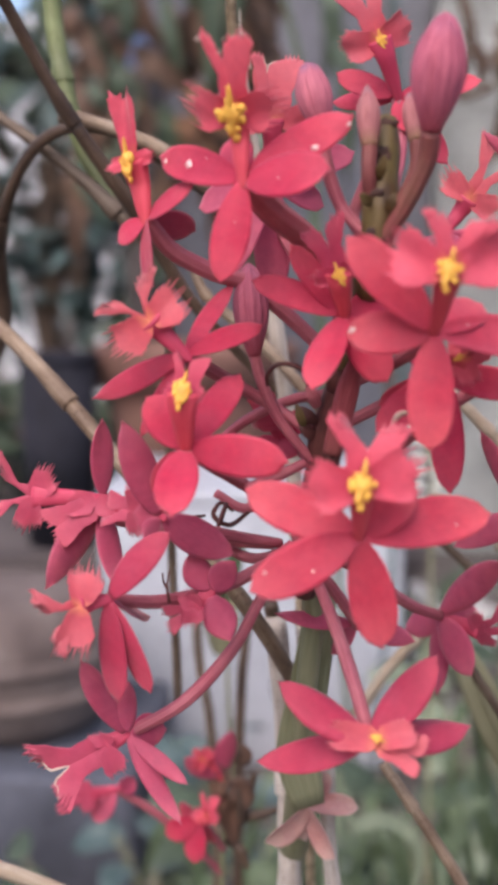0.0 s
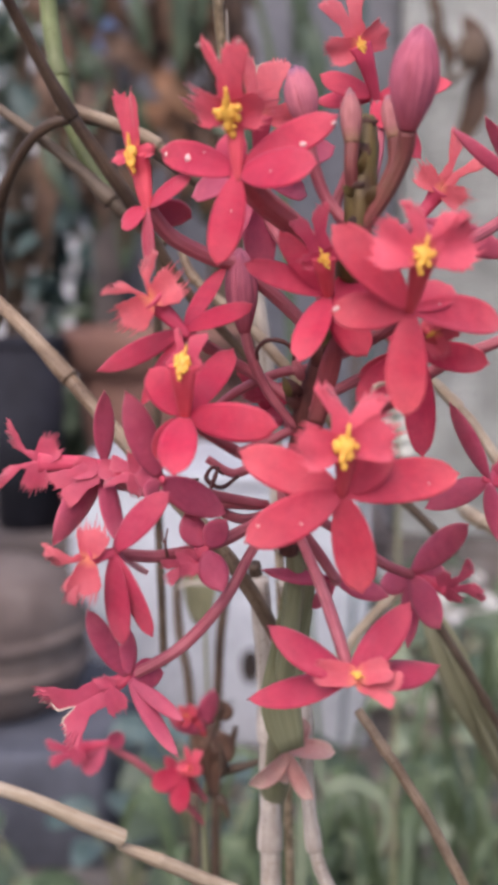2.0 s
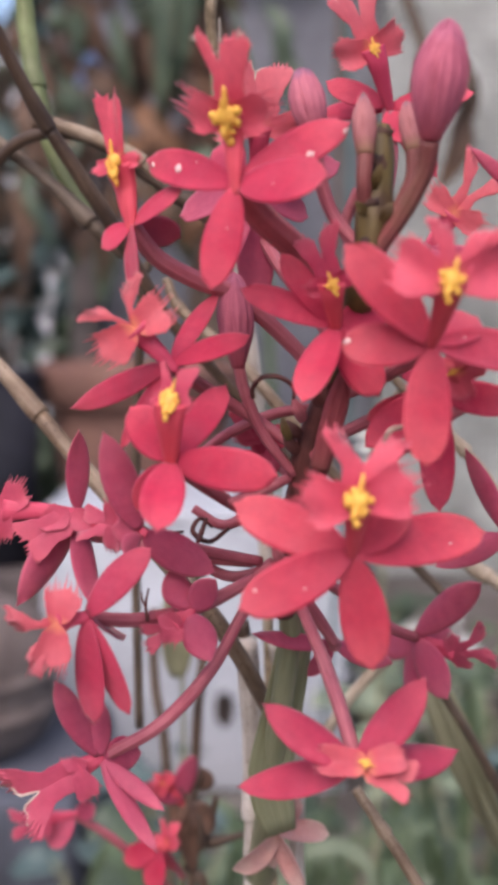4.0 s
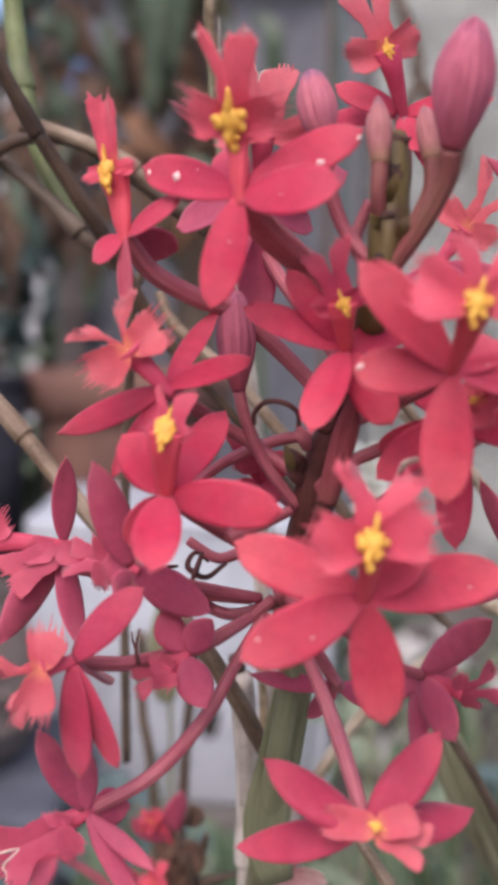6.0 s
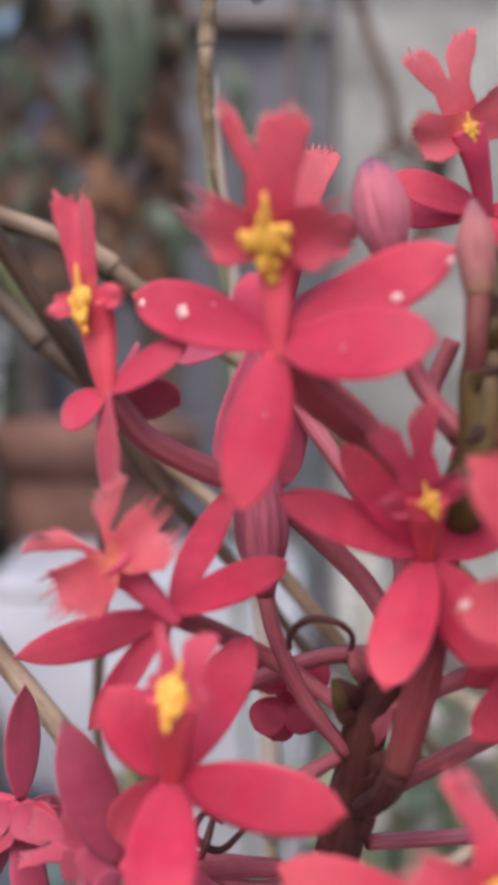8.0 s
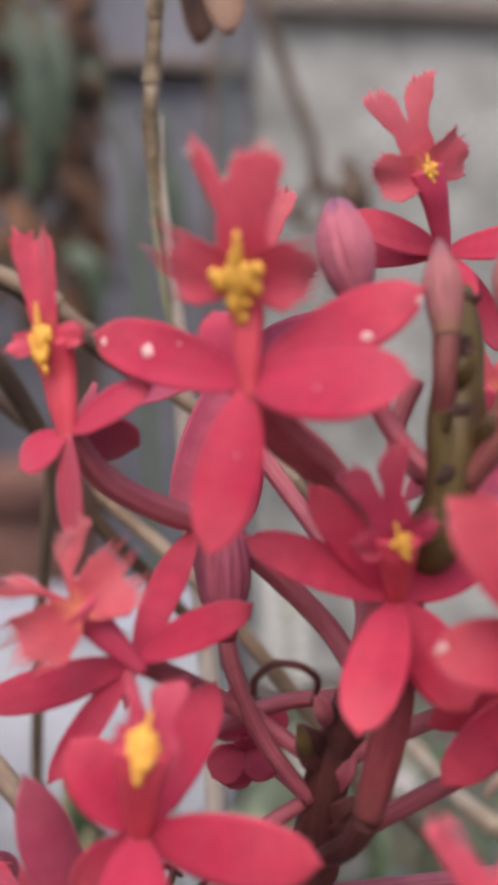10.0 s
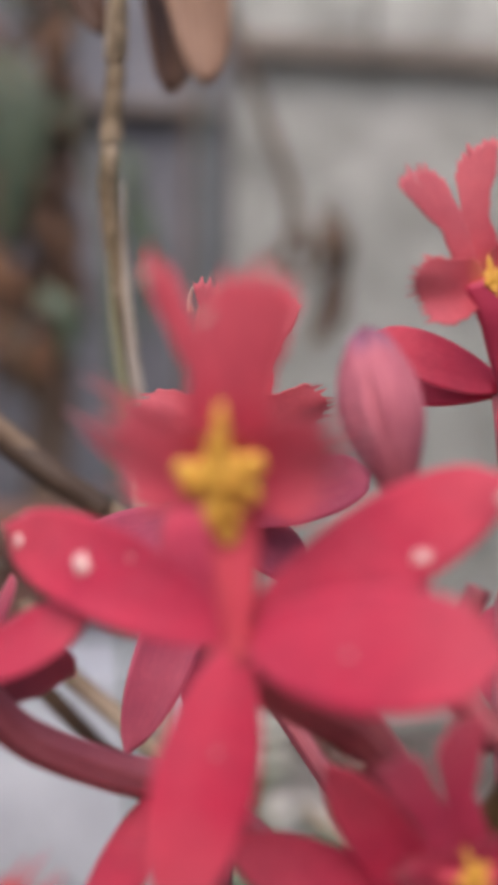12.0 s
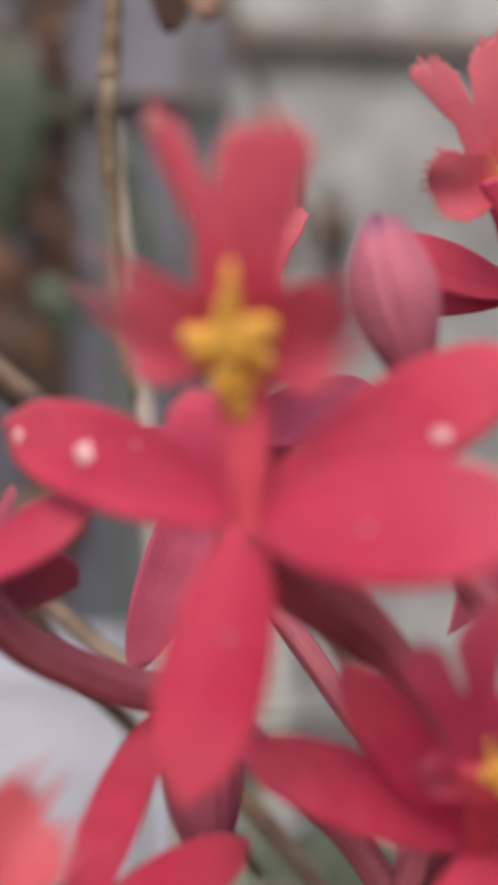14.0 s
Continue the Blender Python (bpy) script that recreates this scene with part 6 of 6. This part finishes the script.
def strap_plant(name, at, count, height, spread, width, mat, seed, label, category="plant", droop=0.5, up=0.55):
    """A tuft of arching strap leaves, each a blade of its own."""
    rnd = random.Random(seed)
    tuft = thing(name, at, label, category)
    at = Vector(at)
    for k in range(count):
        a = rnd.uniform(0, 6.283)
        h, s = height * rnd.uniform(up, 1.0), spread * rnd.uniform(0.3, 1.0)
        o = Vector((math.cos(a), math.sin(a), 0))
        p0 = at + o * 0.01
        part("leaf", leaf_mesh([p0, p0 + o * s * 0.3 + Vector((0, 0, h * 0.6)), p0 + o * s * 0.75 + Vector((0, 0, h)), p0 + o * s * 1.2 + Vector((0, 0, h * (1 - droop * rnd.uniform(0.2, 1.0))))],
                               width * rnd.uniform(0.6, 1.1), (-o.x * 0.4, -o.y * 0.4 - 0.3, 0.8), seed=k + seed, ns=10), [mat, mat], tuft)
    return tuft


def leafy_plant(at, count, height, spread, size, mat, seed, label):
    """A low herb: thin stems, each ending in one broad ovate leaf."""
    rnd = random.Random(seed)
    herb = thing("leafy_herb", at, label, "plant", "herbs on the ground")
    at = Vector(at)
    for k in range(count):
        a = rnd.uniform(0, 6.283)
        o = Vector((math.cos(a), math.sin(a), 0))
        s, h = spread * rnd.uniform(0.1, 1.0), height * rnd.uniform(0.35, 1.0)
        top = at + o * s + Vector((0, 0, h))
        part("stalk", tube([at + o * 0.006, at + o * s * 0.4 + Vector((0, 0, h * 0.6)), top], [0.0018, 0.0012], 6, 4), GREEN, herb)
        q = (o + Vector((rnd.uniform(-0.6, 0.6), rnd.uniform(-0.9, 0.2), rnd.uniform(-0.5, 0.2)))).normalized()
        L = size * rnd.uniform(0.6, 1.1)
        part("leaf", leaf_mesh([top, top + q * L * 0.5 + Vector((0, 0, 0.12 * L)), top + q * L], L * 0.75, (rnd.uniform(-0.4, 0.4), -0.5, 0.8), seed=k + seed, ns=8), [mat, mat], herb)
    return herb


def shrub(at, height, spread, leaves, size, mat, seed, label, low=0.15):
    """A shrub or small tree: trunk, limbs and a crown of many small folded leaves in uneven clumps."""
    rnd = random.Random(seed)
    tree = thing("shrub", at, label, "shrub", "shrubs at the back")
    at = Vector(at)
    part("trunk", tube([at, at + Vector((rnd.uniform(-0.05, 0.05), 0, height * 0.35)), at + Vector((rnd.uniform(-0.1, 0.1), 0, height * 0.8))], [0.035, 0.028, 0.012], 8, 5), BARK, tree)
    clumps = []
    for k in range(14):
        c = at + Vector((rnd.uniform(-1, 1) * spread, rnd.uniform(-0.6, 0.6) * spread, height * rnd.uniform(low, 1.0)))
        clumps.append(c)
        part("limb", tube([at + Vector((0, 0, height * rnd.uniform(0.1, 0.6))), (at + c) / 2 + Vector((0, 0, height * 0.25)), c], [0.012, 0.008, 0.004], 6, 4), BARK, tree)
    bm = bmesh.new()
    uv = bm.loops.layers.uv.verify()
    for k in range(leaves):
        c = clumps[rnd.randrange(len(clumps))] + Vector((rnd.gauss(0, 0.30), rnd.gauss(0, 0.30), rnd.gauss(0, 0.32))) * spread * 0.75
        d = Vector((rnd.uniform(-1, 1), rnd.uniform(-1, 1), rnd.uniform(-1, 0.3))).normalized()
        n = Vector((rnd.uniform(-0.7, 0.7), rnd.uniform(-1, 0.3), rnd.uniform(0.2, 1))).normalized()
        x = d.cross(n).normalized()
        n = x.cross(d)
        L = size * rnd.uniform(0.6, 1.3)
        w = L * 0.24
        v = [bm.verts.new(c + q) for q in (Vector(), d * L * 0.45 + x * w + n * w * 0.3, d * L, d * L * 0.45 - x * w + n * w * 0.3)]
        for tri in ((v[0], v[1], v[2]), (v[0], v[2], v[3])):
            bm.faces.new(tri)
    part("crown", bm, mat, tree, smooth=False)
    return tree


shrub((-0.710, 3.3, 0.0), 1.7, 0.42, 260, 0.17, LEAF_TEAL, 21, "dark leafy shrub with light showing through its gaps", low=0.28)
shrub((-0.651, 2.9, 0.0), 0.54, 0.3, 380, 0.13, LEAF, 24, "dark leafy shrub with light showing through its gaps")
shrub((-0.564, 3.9, 0.0), 1.9, 0.4, 380, 0.16, LEAF, 22, "dark leafy shrub with light showing through its gaps", low=0.30)
shrub((-1.116, 3.6, 0.0), 2.0, 0.6, 600, 0.15, LEAF, 23, "dark leafy shrub with light showing through its gaps")
TRUNK = thing("dry_tree", (-0.052, 2.2, 0.0), "dead brown trunk hung with dry brown leaves", "tree")
part("trunk", tube([(-0.122, 2.2, -0.02), (-0.102, 2.2, 0.45), (-0.092, 2.21, 0.85), (-0.102, 2.2, 1.3), (-0.132, 2.2, 1.643)], [0.05, 0.042, 0.035, 0.032, 0.03], 12, 8), BARK, TRUNK)
TRUNK_RANDOM = random.Random(31)
for k in range(190):
    lx, lz = TRUNK_RANDOM.uniform(-0.42, -0.065), TRUNK_RANDOM.uniform(0.72, 1.42)
    ly, lean = TRUNK_RANDOM.uniform(2.04, 2.22), TRUNK_RANDOM.uniform(-1.1, 1.1)
    drop = TRUNK_RANDOM.uniform(0.06, 0.17)
    sway = math.sin(lean) * drop * TRUNK_RANDOM.uniform(0.3, 1.0)
    fall = drop * math.cos(lean * 0.9)
    pick = TRUNK_RANDOM.random() + (0.16 if lx < -0.24 else -0.06)
    blade = RUST_LEAF if pick < 0.09 else LEAF_DRY if pick < 0.74 else LEAF
    part("leaf", leaf_mesh([(lx, ly, lz), (lx + sway * 0.4, ly - 0.03, lz - fall * 0.45), (lx + sway, ly - 0.02, lz - fall)], TRUNK_RANDOM.uniform(0.018, 0.060), (TRUNK_RANDOM.uniform(-0.8, 0.8), -1, TRUNK_RANDOM.uniform(-0.2, 0.6)), seed=k, ns=8), [blade, blade], TRUNK)
part("leaf", leaf_mesh([(-0.1526, 2.0000, 1.2079), (-0.1229, 1.9800, 1.1072), (-0.1331, 2.0000, 0.9464)], 0.05, (0.2, -1, 0.2), seed=110, ns=8), [LEAF, LEAF], TRUNK)
part("leaf", leaf_mesh([(-0.1964, 2.0000, 1.2146), (-0.1623, 1.9800, 1.0746), (-0.1681, 2.0000, 0.8746)], 0.05, (0.2, -1, 0.2), seed=60, ns=8), [LEAF, LEAF], TRUNK)
part("leaf", leaf_mesh([(0.0178, 2.0000, 1.0222), (0.0554, 1.9800, 0.9142), (0.0530, 2.0000, 0.7463)], 0.045, (0.2, -1, 0.2), seed=300, ns=8), [LEAF, LEAF], TRUNK)
part("leaf", leaf_mesh([(0.0038, 2.0000, 1.0658), (0.0315, 1.9800, 1.0163), (0.0192, 2.0000, 0.9068)], 0.04, (0.2, -1, 0.2), seed=285, ns=8), [LEAF, LEAF], TRUNK)
part("leaf", leaf_mesh([(-0.1145, 2.0000, 0.8317), (-0.0693, 1.9800, 0.7997), (-0.0641, 2.0000, 0.7076)], 0.05, (0.2, -1, 0.2), seed=150, ns=8), [LEAF, LEAF], TRUNK)
TWIG = thing("dry_twig", (0.1129, 0.8800, 0.7142), "bent dry twig with a brown seed pod", "twig")
part("twig", tube([(0.5308, 2.5600, 1.4500), (0.3808, 1.8000, 1.4900), (0.0753, 0.9800, 0.9971), (0.0749, 0.8800, 0.8730), (0.0932, 0.8800, 0.8215), (0.1150, 0.8800, 0.7619), (0.1078, 0.8800, 0.7312), (0.0994, 0.8800, 0.7241), (0.1129, 0.8800, 0.7142)], [0.006, 0.005, 0.003, 0.0022, 0.003, 0.005, 0.005, 0.004], 8, 8), BARK, TWIG)
part("twig", tube([(0.1129, 0.8800, 0.7142), (0.1322, 0.8800, 0.7224), (0.1406, 0.8800, 0.7322)], [0.003, 0.0025], 8, 6), BARK, TWIG)
POD = bmesh.new()
bump_ball(POD, (0.1405, 0.8800, 0.7391), (Vector((0.012, 0, 0.002)), Vector((0, 0.012, 0)), Vector((-0.002, 0, 0.0145))), 3)
for v in POD.verts:
    v.co += v.co.normalized() * 0.002 * noise.noise(v.co * 120)
part("pod", POD, BARK, TWIG, "brown dry seed pod")
part("leaf", leaf_mesh([(0.1369, 0.9000, 0.7663), (0.1496, 0.8960, 0.7403), (0.1502, 0.9000, 0.7143)], 0.02, (0.2, -1, 0.2), seed=3, ns=8), [LEAF_DRY, LEAF_GREY], TWIG)
part("leaf", leaf_mesh([(0.1459, 0.9000, 0.7264), (0.1440, 0.8960, 0.6982), (0.1302, 0.9000, 0.6699)], 0.022, (0.2, -1, 0.2), seed=3, ns=8), [LEAF_DRY, LEAF_GREY], TWIG)
part("leaf", leaf_mesh([(0.1123, 0.9000, 0.7627), (0.1248, 0.8960, 0.7427), (0.1253, 0.9000, 0.7227)], 0.012, (0.2, -1, 0.2), seed=3, ns=8), [LEAF_DRY, LEAF_GREY], TWIG)
HUSK = thing("dry_leaf", (-0.0007, 0.2400, 0.6658), "curled brown dry leaf clinging to the tall cane", "leaf")
part("blade", leaf_mesh([(0.0006, 0.2440, 0.6736), (0.0026, 0.2440, 0.6637), (0.0038, 0.2440, 0.6564), (0.0044, 0.2440, 0.6498)], 0.0080, (-0.25, -1, 0.1), fold=0.45, ns=14, tip=0.35), [HUSK_TAN, HUSK_BROWN], HUSK, "tan outer side")
part("blade", leaf_mesh([(-0.0014, 0.2500, 0.6734), (-0.0015, 0.2500, 0.6644), (-0.0007, 0.2500, 0.6575), (0.0001, 0.2500, 0.6502)], 0.0075, (0.5, -1, 0.1), fold=0.5, ns=14, seed=4, tip=0.3), [HUSK_BROWN, HUSK_BROWN], HUSK)
part("blade", leaf_mesh([(-0.0062, 0.2480, 0.6735), (-0.0095, 0.2480, 0.6665), (-0.0097, 0.2480, 0.6610), (-0.0081, 0.2480, 0.6562)], 0.0060, (-0.4, -1, 0.1), fold=0.5, ns=12, seed=7, tip=0.4), [HUSK_BROWN, HUSK_BROWN], HUSK)
CAN = thing("blue_can", (-0.375, 2.6, 1.041), "dull blue plastic can standing on a post", "can")
part("body", lathe([(0.0264, 0.0), (0.0293, 0.01), (0.0293, 0.0707), (0.0234, 0.0907), (0.0088, 0.1007)], (-0.375, 2.6, 1.041)), BLUE, CAN)
part("post", box_mesh((-0.405, 2.57, 0.0), (-0.345, 2.63, 1.040), 0.004), DARK_WOOD, CAN)
leafy_plant((0.093, 0.95, 0.0), 18, 0.160, 0.084, 0.058, LEAF, 40, "low herb with broad green leaves on damp ground")
leafy_plant((0.132, 0.85, 0.0), 16, 0.144, 0.096, 0.065, LEAF_GREY, 41, "low herb with broad grey green leaves on damp ground")
leafy_plant((0.052, 0.9, 0.0), 14, 0.144, 0.072, 0.065, LEAF_GREY, 42, "low herb with broad grey green leaves on damp ground")
leafy_plant((-0.027, 0.95, 0.0), 16, 0.192, 0.084, 0.058, LEAF, 43, "low herb with broad green leaves on damp ground")
leafy_plant((-0.129, 0.95, 0.0), 13, 0.128, 0.084, 0.058, LEAF_TEAL, 44, "low herb with broad green leaves on damp ground")
leafy_plant((-0.201, 0.9, 0.0), 16, 0.112, 0.108, 0.065, LEAF, 45, "low herb with broad green leaves on damp ground")
leafy_plant((0.192, 1.0, 0.0), 14, 0.192, 0.096, 0.065, LEAF, 46, "low herb with broad green leaves on damp ground")
leafy_plant((-0.086, 1.15, 0.0), 13, 0.144, 0.072, 0.052, LEAF_TEAL, 47, "low herb with broad green leaves on damp ground")
leafy_plant((0.163, 1.25, 0.0), 14, 0.160, 0.096, 0.052, LEAF_GREY, 48, "low herb with broad grey green leaves on damp ground")
leafy_plant((0.158, 1.6, 0.0), 14, 0.192, 0.096, 0.065, LEAF, 49, "low herb with broad green leaves on damp ground")
leafy_plant((0.280, 1.32, 0.0), 18, 0.170, 0.110, 0.060, LEAF, 80, "low herb with broad green leaves on damp ground")
leafy_plant((0.365, 1.46, 0.0), 16, 0.200, 0.120, 0.066, LEAF_FRESH, 81, "low herb with fresh green leaves on damp ground")
leafy_plant((0.225, 1.47, 0.0), 16, 0.150, 0.090, 0.055, LEAF_GREY, 82, "low herb with broad grey green leaves on damp ground")
leafy_plant((0.320, 1.14, 0.0), 16, 0.150, 0.110, 0.060, LEAF_TEAL, 83, "low herb with broad green leaves on damp ground")
strap_plant("grass_tuft", (0.040, 0.680, 0.0), 10, 0.320, 0.090, 0.013, LEAF_FRESH, 90, "tuft of arching green strap leaves on damp ground", "grass")
leafy_plant((0.059, 0.8, 0.0), 18, 0.225, 0.096, 0.045, LEAF_FRESH, 71, "low herb with fresh green leaves on damp ground")
strap_plant("grass_tuft", (0.089, 0.760, 0.0), 10, 0.300, 0.120, 0.013, LEAF_FRESH, 91, "tuft of arching green strap leaves on damp ground", "grass")
leafy_plant((-0.067, 0.8, 0.0), 16, 0.210, 0.084, 0.050, LEAF_FRESH, 72, "low herb with fresh green leaves on damp ground")
strap_plant("grass_tuft", (-0.037, 0.760, 0.0), 10, 0.280, 0.105, 0.013, LEAF_FRESH, 92, "tuft of arching green strap leaves on damp ground", "grass")
strap_plant("grass_tuft", (0.150, 0.860, 0.0), 10, 0.340, 0.120, 0.013, LEAF_FRESH, 93, "tuft of arching green strap leaves on damp ground", "grass")
leafy_plant((-0.133, 0.75, 0.0), 15, 0.150, 0.084, 0.045, LEAF_FRESH, 74, "low herb with fresh green leaves on damp ground")
strap_plant("grass_tuft", (-0.103, 0.710, 0.0), 10, 0.200, 0.105, 0.013, LEAF_FRESH, 94, "tuft of arching green strap leaves on damp ground", "grass")
leafy_plant((0.140, 0.75, 0.0), 15, 0.180, 0.084, 0.050, LEAF_FRESH, 75, "low herb with fresh green leaves on damp ground")
strap_plant("grass_tuft", (0.170, 0.710, 0.0), 10, 0.240, 0.105, 0.013, LEAF_FRESH, 95, "tuft of arching green strap leaves on damp ground", "grass")
ARCHED = thing("strap_leaf", (0.0125, 0.4200, 0.3804), "pale grey green strap leaf arching over the ground", "leaf")
part("blade", leaf_mesh([(0.0036, 0.42, 0.0), (0.0125, 0.4200, 0.3804), (0.0211, 0.4200, 0.3885), (0.0319, 0.4200, 0.3919), (0.0427, 0.4200, 0.3851), (0.0445, 0.4200, 0.3737), (0.0411, 0.4200, 0.3621)], 0.0065, (0, -1, 0.5), ns=18), [LEAF_GREY, LEAF_GREY], ARCHED)
TALL = thing("grass_tuft", (0.0500, 1.2, 0.0), "tall grass with a few long narrow blades", "grass")
part("blade", leaf_mesh([(0.0560, 1.2, -0.01), (0.0900, 1.2, 0.4630), (0.0818, 1.2, 0.8292), (0.0778, 1.2, 0.8788), (0.0762, 1.2, 0.9410), (0.0640, 1.2, 1.0200)], 0.010, (0.2, -1, 0.1), ns=24), [LEAF_TEAL, LEAF_TEAL], TALL)
part("blade", leaf_mesh([(0.0480, 1.2, -0.01), (0.0160, 1.2, 0.4622), (0.0004, 1.2, 0.7191), (-0.0113, 1.2, 0.8081), (-0.0388, 1.2, 0.9059)], 0.011, (-0.2, -1, 0.1), ns=24), [LEAF_FRESH, LEAF_FRESH], TALL)
VARIEGATED = thing("variegated_plant", (0.0660, 0.62, 0.0), "small plant with white spotted leaflets in two rows", "plant")
part("stalk", tube([(0.0660, 0.62, 0.0), (0.0665, 0.6200, 0.4613), (0.0655, 0.6200, 0.4914), (0.0610, 0.6200, 0.5200)], [0.0016, 0.0012, 0.0008], 8, 8), GREEN, VARIEGATED)
for k in range(8):
    lz = 0.4640 + 0.0076 * k
    lx = 0.0662 - 0.0004 * k - (0.0012 * (k - 5) if k > 5 else 0.0)
    for way in (-1, 1):
        reach = 0.0105 if way > 0 else 0.0115
        part("leaflet", leaf_mesh([(lx, 0.62, lz), (lx + way * reach * 0.5, 0.617, lz + 0.0030), (lx + way * reach, 0.618, lz + (0.0015 if k % 2 else 0.0028))], 0.0068, (0, -1, 0.35), seed=k, ns=8, tip=0.9, root=0.9), [WHITE_LEAF, LEAF_GREY], VARIEGATED)
stone((0.239, 1.797, 0.012), 0.024, 0)
stone((0.145, 2.100, 0.018), 0.035, 1)
stone((0.174, 2.124, 0.018), 0.037, 2)
stone((0.144, 1.912, 0.016), 0.031, 3)
stone((0.289, 1.978, 0.021), 0.042, 4)
stone((0.173, 1.568, 0.012), 0.023, 5)
stone((0.417, 1.830, 0.019), 0.038, 6)
stone((0.273, 2.031, 0.021), 0.042, 7)
stone((0.183, 1.526, 0.020), 0.040, 8)
stone((0.281, 1.994, 0.011), 0.023, 9)
stone((0.174, 1.650, 0.014), 0.028, 10)
stone((0.211, 2.057, 0.023), 0.047, 11)
stone((0.163, 2.110, 0.016), 0.031, 12)
stone((0.132, 1.819, 0.016), 0.033, 13)
stone((0.186, 2.130, 0.019), 0.038, 14)
stone((0.261, 1.541, 0.023), 0.047, 15)
stone((0.113, 1.602, 0.011), 0.023, 16)
stone((0.132, 1.855, 0.011), 0.023, 17)
stone((0.415, 1.823, 0.016), 0.033, 18)
stone((0.313, 1.749, 0.011), 0.023, 19)
stone((0.185, 1.885, 0.019), 0.038, 20)
stone((0.167, 2.169, 0.018), 0.037, 21)
stone((0.179, 1.905, 0.014), 0.028, 22)
stone((0.527, 2.196, 0.012), 0.024, 23)
stone((0.460, 1.979, 0.014), 0.027, 24)
stone((0.144, 1.908, 0.015), 0.031, 25)
stone((0.333, 1.956, 0.022), 0.043, 26)
stone((0.196, 1.515, 0.023), 0.046, 27)
stone((0.276, 1.888, 0.016), 0.032, 28)
stone((0.366, 2.190, 0.010), 0.021, 29)
stone((0.256, 2.050, 0.017), 0.033, 30)
stone((0.235, 1.610, 0.015), 0.030, 31)
stone((0.270, 1.517, 0.012), 0.023, 32)
stone((0.148, 2.038, 0.022), 0.043, 33)


def wire_netting(x0, x1, z0, z1, y, cell):
    """Hexagonal wire netting between two posts: each wire twists with its two neighbours by turns."""
    fence = thing("wire_fence", (x0, y, 0.0), "grey hexagonal wire netting before the concrete wall", "fence")
    for px in (x0 - 0.02, x1 + 0.02):
        part("post", tube([(px, y, -0.02), (px, y, 0.9), (px, y, z1 + 0.05)], [0.008, 0.008], 10, 2), BARK, fence)
    for k in range(int((x1 - x0) / cell * 2)):
        c, way, z, pts = x0 + (k + 0.5) * cell / 2, 1 if k % 2 else -1, z0, []
        while z < z1:
            for side, rise in ((way, 0.42), (way, 0.16), (-way, 0.42), (-way, 0.16)):
                pts.append((c + side * cell / 4, y + 0.0006 * way, z))
                z += cell * rise
        part("wire", tube(pts, [0.0014, 0.0014], 4, 1), WIRE, fence)


wire_netting(0.162, 1.057, 0.30, 1.416, 2.3, 0.034)

# the lens is focused on the bloom behind the crown
cam.data.dof.focus_object = BACK_BLOOM
